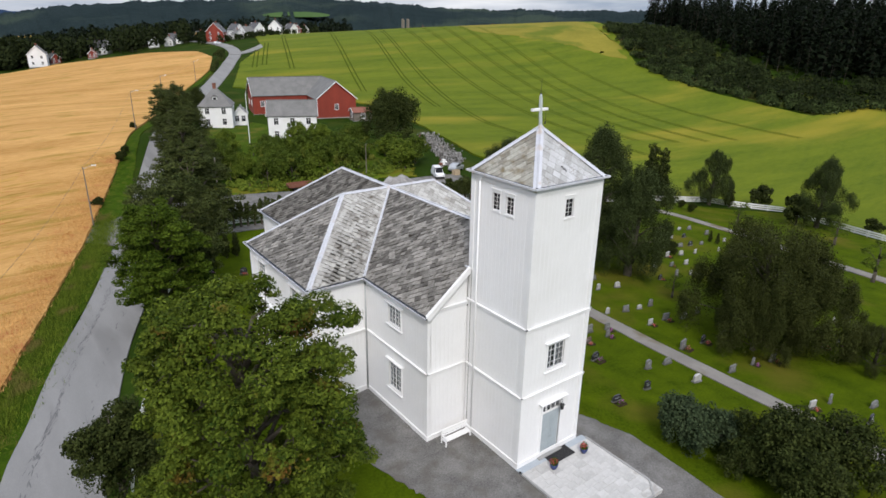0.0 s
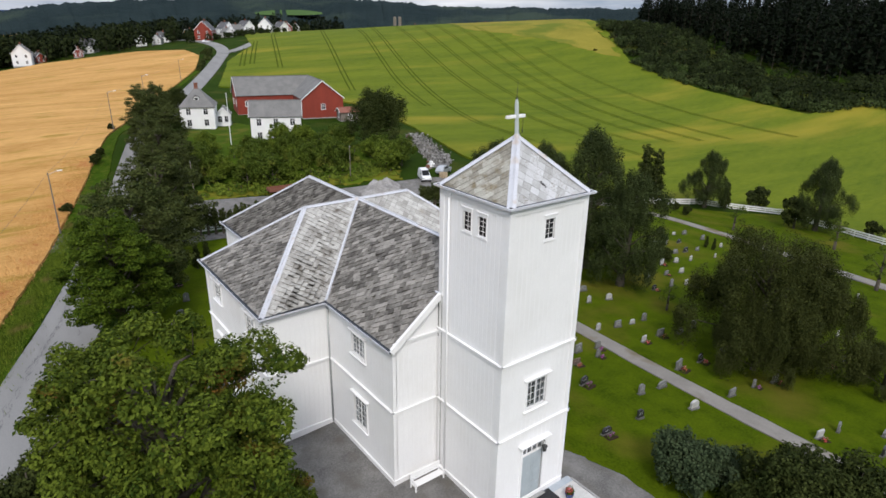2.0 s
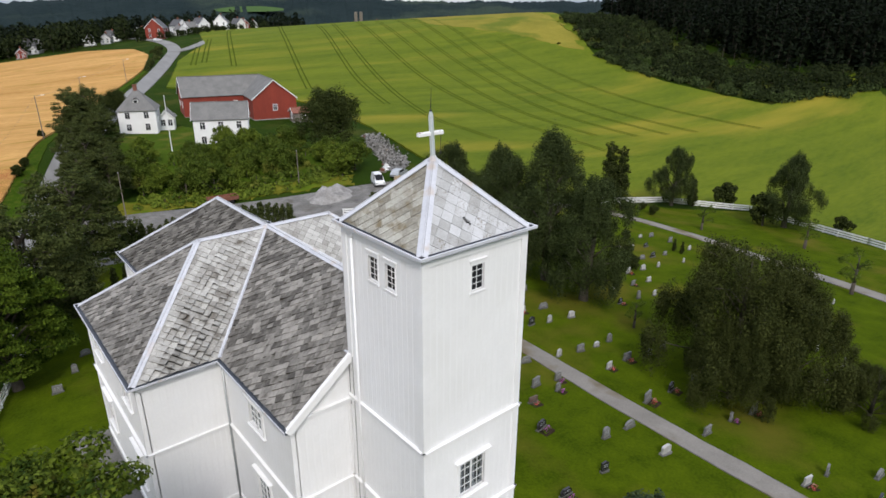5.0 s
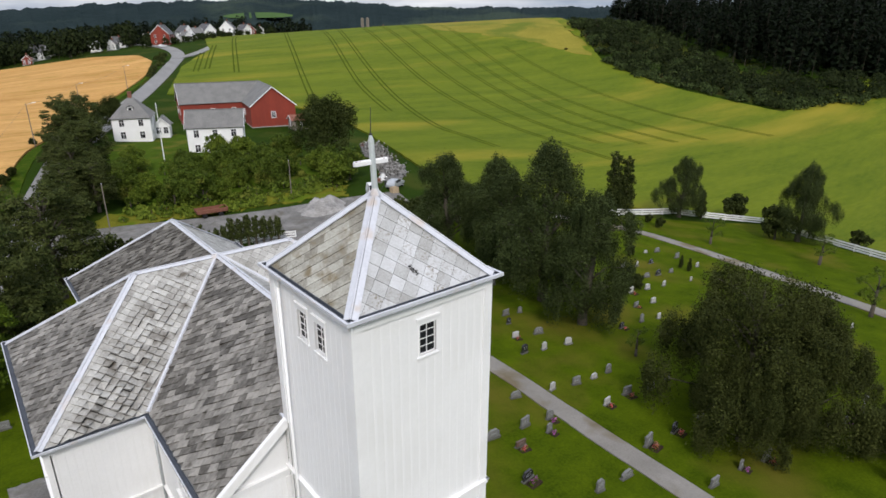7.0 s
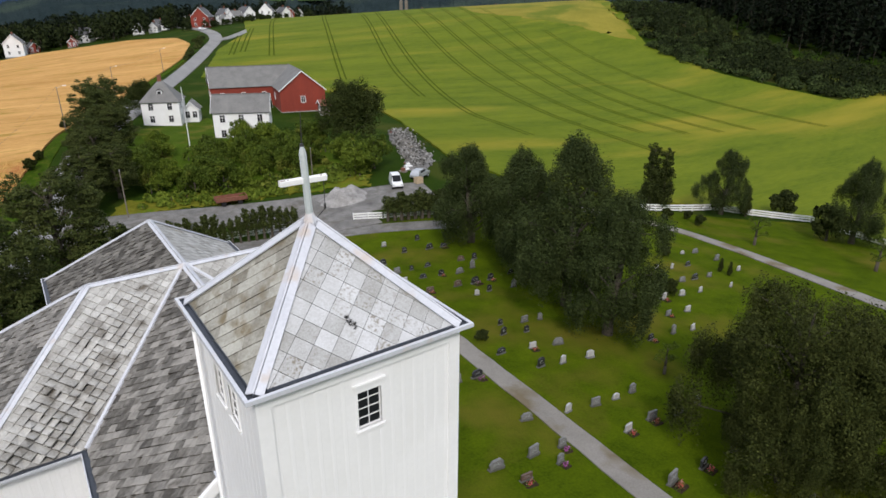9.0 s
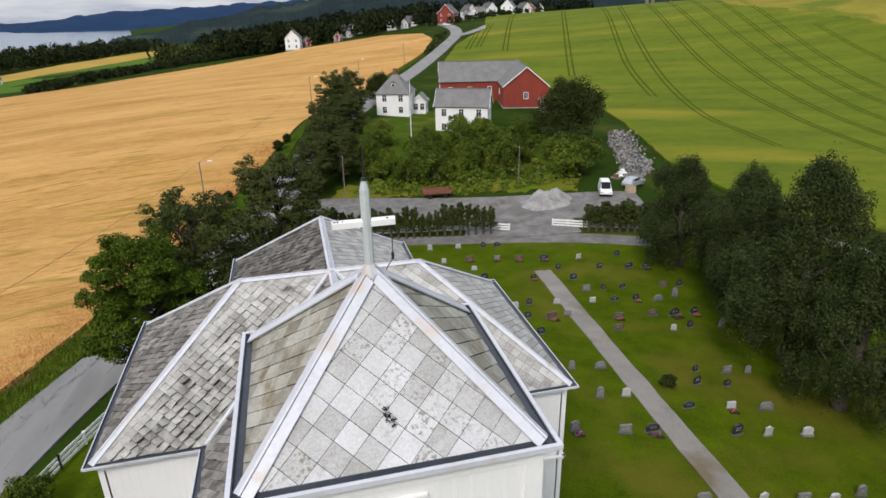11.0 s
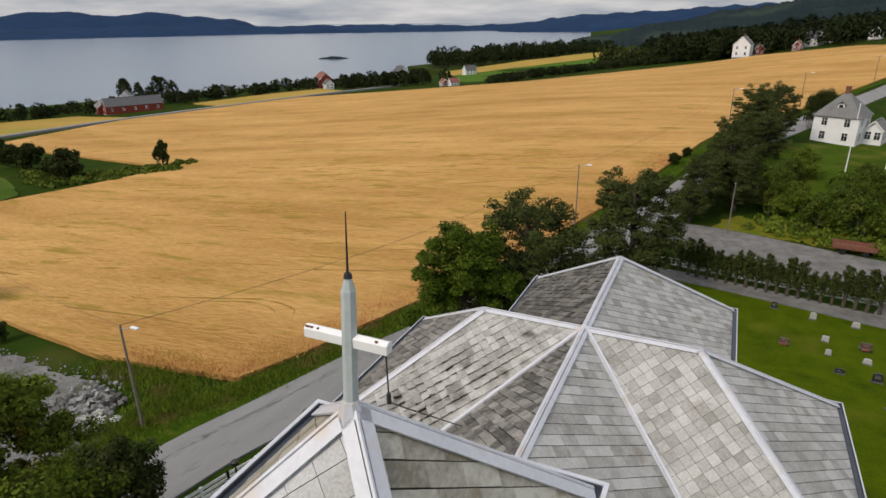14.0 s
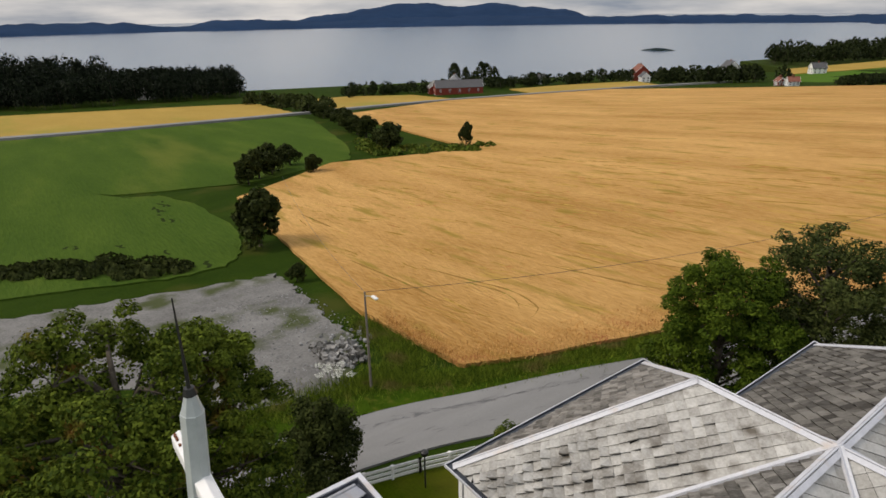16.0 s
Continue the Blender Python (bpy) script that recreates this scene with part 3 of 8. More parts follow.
STRIP = [(-171.7, 452.5, -20.1), (-154.1, 545.8, -21.0), (-126.9, 637.4, -21.0), (-84.4, 707.7, -17.0)]
slope_field("hill_meadow", [(-131.8, 365.1, -16.2), (-93.0, 348.9, -12.4), (-73.5, 424.0, -12.2), (-42.6, 532.0, -10.9)], STRIP, material("bright_meadow", (0.045, 0.105, 0.012), (0.08, 0.145, 0.02), 0.05, 1.0, 0.95, 0.4), "bright green meadow beyond the hedge")
slope_field("hill_grain", STRIP, [(-196.7, 507.2, -21.4), (-173.8, 602.7, -20.6), (-141.8, 695.8, -18.8), (-94.1, 746.8, -15.7)], M_CROP_FAR, "pale grain strip above the meadow", 0.3)
slope_field("wood_bank", [(-197, 508, -21.7), (-174.2, 603.5, -20.9), (-142.2, 696.6, -19.1), (-94.4, 747.6, -16.2)], [(-262, 560, -22), (-232, 690, -21.5), (-190, 790, -20), (-120, 850, -17)], material("bank_grass", (0.02, 0.035, 0.008), (0.05, 0.068, 0.016), 0.06, 1.0, 0.95, 0.4), "dark rough bank under the shore wood")
slope_field("manor_grain", [(0.8, 655.0, 3.6), (20, 677.5, 5.0), (50, 717.4, 8.0)], [(2.0, 720, 5.2), (22, 745, 7.4), (52, 785, 9.0)], M_CROP_FAR, "yellow grain field behind the white house")
loft("church_gravel", [(29.4, 12), (29.6, 18.7), (28.6, 22), (27.2, 24.5), (24, 27), (20.5, 31), (18.5, 36), (16, 45)], [(16.5, 13), (15.6, 20), (15.4, 22), (14.9, 24), (14.2, 27), (13.6, 31), (12.3, 34), (12.2, 46)], 0.09, M_GRAVEL, 8, 24, 0.06, "dark grey gravel round the church", "gravel", wobble=0.1)


# ---- trees ----
def leaf_mesh(name, centres, radii, counts, size, mat, seed, flat=0.8, droop=0.0, shelf=False):
    """A crown of single leaves: diamonds scattered through clumps, denser towards each clump's skin."""
    rnd = np.random.RandomState(seed)
    vs = []
    for c, r, n in zip(centres, radii, counts):
        d = rnd.normal(size=(n, 3))
        d /= np.linalg.norm(d, axis=1)[:, None]
        p = d * (rnd.uniform(0.35, 1, n) ** 0.5 + (0.25 if shelf else 0.4) * rnd.uniform(0, 1, n) ** 5)[:, None] * r
        if shelf:
            low = p[:, 2] < 0
            p[low, 2] *= 0.3
            d[low, 2] *= -0.4
        p[:, 2] *= flat
        p += np.asarray(c)
        p[:, 2] -= droop * rnd.uniform(0, 1, n) ** 2
        nrm = d * 0.95 + rnd.normal(scale=0.55, size=(n, 3)) + np.array((0, 0, 0.5 if shelf else 0.35))
        nrm /= np.linalg.norm(nrm, axis=1)[:, None]
        t = np.cross(nrm, rnd.normal(size=(n, 3)))
        t /= np.linalg.norm(t, axis=1)[:, None] + 1e-9
        b = np.cross(nrm, t)
        s = (size * rnd.uniform(0.55, 1.3, n))[:, None]
        vs.append(np.stack((p - t * s, p - b * s * 0.55 + nrm * s * 0.12, p + t * s, p + b * s * 0.55 + nrm * s * 0.12), 1).reshape(-1, 3))
    v = np.concatenate(vs)
    n = len(v) // 4
    me = bpy.data.meshes.new(name)
    me.vertices.add(len(v))
    me.vertices.foreach_set("co", v.ravel().astype(np.float32))
    me.loops.add(len(v))
    me.loops.foreach_set("vertex_index", np.arange(len(v), dtype=np.int32))
    me.polygons.add(n)
    me.polygons.foreach_set("loop_start", np.arange(0, len(v), 4, dtype=np.int32))
    me.update(calc_edges=True)
    me.materials.append(mat)
    return new(name, me)


def tree(name, label, height, radius, clear, leaves, size, mat, seed, shape="round", clumps=26, group="", bark=None):
    """A tapered trunk with limbs, and a crown of clumps of leaves. Stands at the origin; place it with matrix_basis or copy_thing."""
    rnd = random.Random(seed)
    root = thing(name, 0, 0, 0, label, "tree", group)
    bm = bmesh.new()
    tr = 0.028 * height + 0.05
    bend = Vector((rnd.uniform(-.03, .03), rnd.uniform(-.03, .03), 0)) * height
    pts = [Vector((0, 0, -0.8)), Vector((0, 0, clear)), Vector((0, 0, clear + (height - clear) * 0.45)) + bend, Vector((0, 0, height * 0.9)) + bend * 1.6]
    rads = [tr * 1.35, tr * 0.95, tr * 0.5, tr * 0.1]
    for a, b, r0, r1 in zip(pts, pts[1:], rads, rads[1:]):
        rod(bm, a, b, r0, r1, 9)
    centres, radii, share = [], [], []
    h = height - clear
    lobes = max(5, clumps // {"droop": 20, "tall": 14}.get(shape, 7))
    for k in range(lobes):
        f = (k + 0.5) / lobes
        ang = k * 2.39996 + rnd.uniform(-.4, .4)
        if shape == "round":
            g = 0.10 + 0.80 * f
            z = clear + h * g * rnd.uniform(0.94, 1.04)
            rr = radius * math.sqrt(max(0.03, 1 - (2 * g - 0.95) ** 2)) * rnd.uniform(0.66, 0.95) * (0.6 if k % 4 == 2 and f > 0.4 else 1)
            cr = radius * (rnd.uniform(0.2, 0.33) if radius > 4.8 else rnd.uniform(0.34, 0.48))
        elif shape == "tall":
            z = clear + h * (0.05 + 0.87 * f)
            rr = radius * min(1, 0.5 + 2.2 * f) * (1 - f ** 2.2) * rnd.uniform(0.35, 1.0)
            cr = radius * rnd.uniform(0.24, 0.40) * (1.1 - 0.4 * f)
        else:
            z = clear * 0.6 + h * (0.12 + 0.72 * f) * rnd.uniform(0.9, 1.05)
            rr = radius * math.sqrt(max(0.02, 1 - (1.05 * f) ** 2 * 0.85)) * rnd.uniform(0.4, 0.85)
            cr = radius * rnd.uniform(0.28, 0.42)
        if shape == "bush":
            g = math.sqrt(f)
            rr = radius * g * rnd.uniform(0.42, 0.82)
            z = height * (0.15 + 0.60 * math.sqrt(max(0, 1 - g * g)) * rnd.uniform(0.8, 1.18))
            cr = radius * rnd.uniform(0.27, 0.44)
        elif shape == "column":
            z = clear + h * (0.08 + 0.84 * f)
            rr = radius * 0.25 * rnd.uniform(0.3, 1)
            cr = radius * (1.05 - 0.55 * f) * rnd.uniform(0.8, 1.1)
        elif shape == "droop":
            z = clear + h * (0.16 + 0.70 * f) * rnd.uniform(0.85, 1.08)
            rr = radius * math.sqrt(max(0.04, 1 - (0.98 * f) ** 2)) * rnd.uniform(0.45, 1.0)
            cr = radius * rnd.uniform(0.20, 0.34)
        c = Vector((math.cos(ang) * rr, math.sin(ang) * rr, z)) + bend * f
        outward = Vector((math.cos(ang), math.sin(ang), 0.55 + 0.6 * f)).normalized()
        centres.append(c - outward * cr * 0.1)
        radii.append(cr * 0.85)
        share.append(0.2 if radius > 4.8 and shape == "round" else 1.0 if shape == "round" else 0.5)
        for q in range(clumps // lobes):
            d = Vector((rnd.gauss(0, 1), rnd.gauss(0, 1), rnd.gauss(0, 0.8))).normalized()
            d = (d + outward * 0.75).normalized()
            centres.append(c + d * cr * rnd.uniform(0.55, 1.05))
            radii.append(cr * rnd.uniform(*((0.26, 0.46) if shape == "round" else (0.17, 0.34) if shape in ("droop", "tall") else (0.24, 0.44))))
            share.append(1.0)
        if rr > 0.2 * radius:
            start = Vector((0, 0, max(clear * 0.75, z - rr * 0.7))) + bend * f * 0.7
            mid = start.lerp(c, 0.55) + Vector((0, 0, 0.05 * height))
            rod(bm, start, mid, tr * 0.3, tr * 0.18, 5)
            rod(bm, mid, c, tr * 0.18, tr * 0.06, 5)
            for q in range(3):
                rod(bm, c, centres[-1 - q], tr * 0.06, tr * 0.02, 4)
    part("trunk", bm, bark or M_BARK, root, smooth=True)
    vol = [r ** (2 if shape in ("bush", "column") else 1.6) * w for r, w in zip(radii, share)]
    counts = [max(8, int(leaves * v / sum(vol))) for v in vol]
    crown = leaf_mesh("crown", centres, radii, counts, size, mat, seed, flat={"droop": 1.35, "tall": 1.6, "bush": 1.15, "column": 1.1}.get(shape, 0.8), droop=radius * {"droop": 0.30, "tall": 0.24}.get(shape, 0), shelf=shape == "round")
    crown.parent = root
    return root


def stand(ob, x, y, turn=0.0, scale=1.0, sink=0.0):
    ob.matrix_basis = pose(x, y, ground(x, y) - sink, 0, 0, turn) @ Matrix.Scale(scale, 4)
    return ob


def again(ob, x, y, turn=0.0, scale=1.0, tall=1.0, label=""):
    """One more tree like ob, turned and sized on its own."""
    base = ob.scale.copy()
    c = copy_thing(ob, pose(x, y, ground(x, y), 0, 0, turn))
    c.scale = (scale, scale, scale * tall)
    if label:
        c["label"] = label
    return c


maple = stand(tree("maple_tree", "large spreading maple with dense green leaves and brown tips", 14.7, 5.1, 2.2, 150000, 0.09, M_LEAF_MAPLE, 11, clumps=460), 6.8, 23.6)
sapling = stand(tree("young_tree", "small green roadside tree", 6.6, 2.7, 0.5, 20000, 0.105, M_LEAF_OLIVE, 12, shape="bush", clumps=120), 2.1, 32.4)
green_tree = stand(tree("broadleaf_tree", "bright green broadleaf tree by the church wall", 11.9, 3.7, 0.9, 62000, 0.11, M_LEAF_GREEN, 13, clumps=230), 10.4, 57.6)
grey_tree = stand(tree("willow_tree", "grey-green tree beside the country road", 13.2, 4.2, 1.4, 40000, 0.13, M_LEAF_GREY, 14, clumps=210), 13.4, 64.8)
birch = stand(tree("birch_tree", "tall dark green birch in the churchyard", 13.6, 5.0, 1.6, 70000, 0.085, M_LEAF_BIRCH, 15, shape="tall", clumps=360), 58.3, 40.8)
weeper = stand(tree("weeping_tree", "broad drooping dark green tree among the graves", 11.6, 6.6, 1.0, 110000, 0.08, M_LEAF_WEEP, 16, shape="droop", clumps=420), 54.5, 23.3)
poplar = stand(tree("poplar_tree", "slim upright dark poplar", 11.5, 1.75, 0.5, 9000, 0.16, M_LEAF_DARK, 17, shape="column", clumps=110), 102.8, 69.4)
farm_tree = stand(tree("farm_tree", "large dense dark green tree by the farm", 13.5, 7.2, 0.6, 30000, 0.18, M_LEAF_OLIVE, 18, shape="bush", clumps=200), 72.5, 117)
light_shrub = stand(tree("light_shrub", "light green leafy shrub in the farm garden", 4.0, 2.5, 0.2, 5500, 0.13, M_LEAF_LIGHT, 29, shape="bush", clumps=80), 47, 106.5)
shrub = stand(tree("garden_shrub", "leafy green shrub in the farm garden", 4.4, 2.8, 0.2, 6000, 0.13, M_LEAF_SHRUB, 19, shape="bush", clumps=84), 43, 113)
bush = stand(tree("dark_bush", "round dark green bush", 5.0, 2.6, 0.2, 4000, 0.25, M_LEAF_DARK, 20, shape="bush", clumps=80), 126.0, 58.6)


# ---- the church (its own axes: origin under the crossing) ----
CX, CY = 23.42, 38.1
HW, ARM, FAR, NEAR = 5.43, 9.43, 13.08, -12.78  # eaves: half width, side arms, far arm, tower end
EZ, RZ = 8.62, 12.85
TX, TY, TW, TE = 0.07, -15.14, 2.48, 2.52  # tower: centre, half wall, half eave
church = thing("church", CX, CY, 0.0, "white timber cross church with grey slate roofs and a square tower", "church")

M_PANE = bpy.data.materials.new("window_glass")
M_PANE.use_nodes = True
pb = M_PANE.node_tree.nodes["Principled BSDF"]
pb.inputs["Base Color"].default_value = (0.55, 0.6, 0.63, 1)
pb.inputs["Specular IOR Level"].default_value = 0.18
pb.inputs["Roughness"].default_value, pb.inputs["Transmission Weight"].default_value = 0.04, 0.92
M_DIMGLASS = material("dim_window", (0.008, 0.009, 0.011), (0.018, 0.02, 0.023), 1.0, 4.0, 0.3, 0.0, spec=0.12)
M_DOOR = material("grey_blue_door_paint", (0.30, 0.35, 0.38), (0.40, 0.45, 0.47), 2.0, 12.0, 0.5, 0.15)
M_BLACK = material("black_iron", (0.012, 0.012, 0.013), (0.03, 0.03, 0.03), 3.0, 20.0, 0.5, 0.1)
M_STEEL = material("galvanised_steel", (0.30, 0.32, 0.33), (0.44, 0.46, 0.47), 2.0, 12.0, 0.4, 0.1, metal=0.4)
M_CROSS = material("zinc_clad_cross", (0.36, 0.40, 0.40), (0.50, 0.54, 0.54), 2.0, 12.0, 0.45, 0.1)
M_CURTAIN = material("white_curtain", (0.5, 0.5, 0.5), (0.7, 0.7, 0.7), 3.0, 14.0, 0.9, 0.1)


def wall_frame(x, y, facing):
    """Local wall axes: u along the wall (to the right as one looks at it), n outwards, z up."""
    n = Vector(facing).to_3d().normalized()
    u = Vector((0, 0, 1)).cross(n)
    m = Matrix((u, n, (0, 0, 1))).transposed().to_4x4()
    return Matrix.Translation((x, y, 0)) @ m


def boxed(m, items, bevel=0.0):
    bm = bmesh.new()
    for lo, hi in items:
        box(bm, lo, hi, m, bevel)
    bmesh.ops.recalc_face_normals(bm, faces=bm.faces)
    return bm


def holed(m, length, z0, z1, holes, thick):
    """One solid wall with rectangular openings through it."""
    us = sorted({0.0, length, *[h[0] for h in holes], *[h[1] for h in holes]})
    zs = sorted({z0, z1, *[h[2] for h in holes], *[h[3] for h in holes]})
    full = {(i, j) for i in range(len(us) - 1) for j in range(len(zs) - 1)
            if not any(h[0] < us[i] + 0.001 < h[1] and h[2] < zs[j] + 0.001 < h[3] for h in holes)}
    bm, seen = bmesh.new(), {}

    def vert(i, j, k):
        if (i, j, k) not in seen:
            seen[i, j, k] = bm.verts.new(m @ Vector((us[i], -thick * k, zs[j])))
        return seen[i, j, k]

    for i, j in full:
        bm.faces.new([vert(a, b, 0) for a, b in ((i, j), (i + 1, j), (i + 1, j + 1), (i, j + 1))])
        bm.faces.new([vert(a, b, 1) for a, b in ((i, j), (i, j + 1), (i + 1, j + 1), (i + 1, j))])
        for (di, dj), (a, b) in (((-1, 0), ((i, j), (i, j + 1))), ((1, 0), ((i + 1, j), (i + 1, j + 1))), ((0, -1), ((i, j), (i + 1, j))), ((0, 1), ((i, j + 1), (i + 1, j + 1)))):
            if (i + di, j + dj) not in full:
                bm.faces.new((vert(*a, 0), vert(*b, 0), vert(*b, 1), vert(*a, 1)))
    bmesh.ops.recalc_face_normals(bm, faces=bm.faces)
    return bm


def unit_batten():
    bm = bmesh.new()
    box(bm, (-0.05, -0.004, 0), (0.05, 0.006, 1))
    for v in bm.verts:
        if v.co.y > 0:
            v.co.x *= 0.82
    me = bpy.data.meshes.new("board")
    bm.to_mesh(me)
    bm.free()
    me.materials.append(M_WHITE)
    return me


BATTEN = unit_batten()


def wall(name, x, y, facing, length, z0, z1, holes=(), bands=(), singly=True, slope=None, mat=None, thick=0.22):
    """A timber wall with openings, vertical boards, bands, corner boards and a base board. x, y: its left end seen from outside."""
    m = wall_frame(x, y, facing)
    w = part(name, holed(m, length, z0, z1, holes, thick), mat or M_WHITE, church)
    stops = sorted({z0, z1, *bands})
    rest = bmesh.new()
    count = int(length / 0.3)
    for k in range(1, count):
        u = k * length / count
        top = z1 if slope is None else min(z1, slope(u))
        for lo, hi in zip(stops, stops[1:]):
            lo, hi = lo + (0.1 if lo in bands else 0.0), min(hi - (0.09 if hi in bands else 0.0), top)
            spans = [(lo, hi)]
            for h in holes:
                if h[0] - 0.2 < u < h[1] + 0.2:
                    spans = [s for a, b in spans for s in ((a, min(b, h[2] - 0.22)), (max(a, h[3] + 0.3), b))]
            for a, b in spans:
                if b - a < 0.15:
                    continue
                if singly:
                    ob = new("board", BATTEN)
                    ob.parent = w
                    ob.matrix_basis = m @ Matrix.Translation((u, 0, a)) @ Matrix.Diagonal((1, 1, b - a, 1))
                else:
                    box(rest, (u - 0.045, -0.004, a), (u + 0.045, 0.006, b), m)
    if not singly:
        tagged(part("boarding", rest, M_WHITE, w), kind="stuff")
    else:
        rest.free()
    for z in bands:
        part("band", boxed(m, [((-0.10, 0, z - 0.08), (length + 0.10, 0.09, z + 0.07)), ((-0.14, 0, z + 0.07), (length + 0.14, 0.14, z + 0.11))], 0.012), M_WHITE, w)
    part("base_board", boxed(m, [((-0.05, 0, -0.14), (length + 0.05, 0.06, 0.26)), ((-0.07, 0, 0.26), (length + 0.07, 0.09, 0.31))], 0.01), M_WHITE, w)
    for u in (0.0, length):
        part("corner_board", boxed(m, [((u - 0.03 if u == 0 else u - 0.17, 0, z0 + 0.3), (u + 0.17 if u == 0 else u + 0.03, 0.036, z1 - 0.02))]), M_WHITE, w)
    part("foundation", boxed(m, [((-0.02, -thick, -1.6), (length + 0.02, 0.012, z0 - 0.003))]), M_CONC, w)
    return w, m


def window(m, u0, u1, z0, z1, cols, rows, leaves=2, curtain=False, glass=None):
    """A casing with hood and sill round an opening; sashes of small panes set back in it."""
    c, deep = (0.045, 0.03) if glass else (0.11, 0.06)
    w = part("window", boxed(m, [((u0 - c, -0.02, z0 - c), (u0, deep, z1 + c)), ((u1, -0.02, z0 - c), (u1 + c, deep, z1 + c)), ((u0, -0.02, z1), (u1, deep, z1 + c)), ((u0, -0.02, z0 - c), (u1, deep, z0))]), M_WHITE, church)
    h = (0.11, 0.07) if glass else (0.26, 0.19)
    part("hood", boxed(m, [((u0 - h[0], 0, z1 + 0.16), (u1 + h[0], h[1], z1 + 0.22)), ((u0 - h[0] * 0.7, 0, z1 + c), (u1 + h[0] * 0.7, h[1] * 0.5, z1 + 0.16))]), M_WHITE, w)
    part("sill", boxed(m, [((u0 - h[0] * 0.75, 0, z0 - c - 0.06), (u1 + h[0] * 0.75, h[1] * 0.75, z0 - c))]), M_WHITE, w)
    lw = (u1 - u0) / leaves
    sash, mull, bar = [], 0.022 if glass else 0.036, 0.008 if glass else 0.01
    for k in range(leaves):
        a, b = u0 + k * lw, u0 + (k + 1) * lw
        sash += [((a, -0.1, z0), (a + mull, -0.04, z1)), ((b - mull, -0.1, z0), (b, -0.04, z1)), ((a, -0.1, z0), (b, -0.04, z0 + mull)), ((a, -0.1, z1 - mull), (b, -0.04, z1))]
        for i in range(1, cols):
            u = a + (b - a) * i / cols
            sash.append(((u - bar, -0.09, z0), (u + bar, -0.045, z1)))
        for j in range(1, rows):
            z = z0 + (z1 - z0) * j / rows
            sash.append(((a, -0.088, z - bar), (b, -0.047, z + bar)))
        for i in range(cols):
            for j in range(rows):
                pa, pc = a + (b - a) * i / cols, z0 + (z1 - z0) * j / rows
                part("pane", boxed(m, [((pa + 0.01, -0.071, pc + 0.01), (pa + lw / cols - 0.01, -0.065, pc + (z1 - z0) / rows - 0.01))]), glass or M_PANE, w)
        if curtain:
            part("curtain", boxed(m, [((a + 0.03, -0.17, z0 + 0.02), (a + lw * 0.42, -0.15, z1 - 0.02))]), M_CURTAIN, w)
    part("sash", boxed(m, sash), M_WHITE, w)
    return w


B1, B2 = 4.68, 8.98
WH = HW - 0.15
# tower walls: front (with the door), west, east, back
fx = TX - TW
DOOR = (1.78, 3.30, 0.05, 3.52)
MIDW = (1.78, 3.12, 5.98, 7.55)
TOPW = (2.2, 2.8, 14.98, 15.96)
front, fm = wall("tower_wall", fx, TY - TW, (0, -1), 2 * TW, 0.0, 16.7, [DOOR, MIDW, TOPW], (B1, B2))
twest, wm = wall("tower_wall", fx, TY + TW, (-1, 0), 2 * TW, 0.0, 16.7, [(1.76, 2.34, 15.04, 15.98), (2.84, 3.42, 15.04, 15.98)], (B1, B2))
teast, em = wall("tower_wall", TX + TW, TY - TW, (1, 0), 2 * TW, 0.0, 16.7, [(2.2, 2.84, 15.0, 15.95)], (B1, B2), singly=False)
tback, bm_ = wall("tower_wall", TX + TW, TY + TW, (0, 1), 2 * TW, 11.0, 16.7, [(2.2, 2.84, 15.0, 15.95)], (), singly=False)
for sx in (-1, 1):
    for sy in (-1, 1):
        cx_, cy_ = TX + sx * TW, TY + sy * TW
        zb = 0.32 if sy < 0 else 11.0
        part("corner_post", boxes(((cx_ + sx * 0.048, cy_ + sy * 0.048, zb), (cx_ - sx * 0.27, cy_ - sy * 0.02, 16.68)), ((cx_ + sx * 0.05, cy_ + sy * 0.046, zb), (cx_ - sx * 0.02, cy_ - sy * 0.27, 16.68))), M_WHITE, church, "wide white corner boarding")
window(fm, *MIDW, 2, 4, 2, True)
window(fm, *TOPW, 2, 4, 1, glass=M_DIMGLASS)
window(wm, 1.76, 2.34, 15.04, 15.98, 2, 4, 1, glass=M_DIMGLASS)
window(wm, 2.84, 3.42, 15.04, 15.98, 2, 4, 1, glass=M_DIMGLASS)
window(em, 2.2, 2.84, 15.0, 15.95, 2, 4, 1, glass=M_DIMGLASS)
window(bm_, 2.2, 2.84, 15.0, 15.95, 2, 4, 1, glass=M_DIMGLASS)
part("belfry_floor", boxes(((fx + 0.23, TY - TW + 0.23, 14.0), (TX + TW - 0.23, TY + TW - 0.23, 14.15))), M_DARK, church)
# added dark block fills the belfry so that its windows look unlit
part("bell_frame", boxes(((TX - 2.14, TY - 2.14, 14.15), (TX + 2.14, TY + 2.14, 16.6))), M_DARK, church)
# added dark screen stops the view through the hollow tower
part("porch_lining", boxes(((fx + 0.24, TY - 0.6, 0.0), (TX + TW - 0.24, TY - 0.5, 13.9))), M_DARK, church)

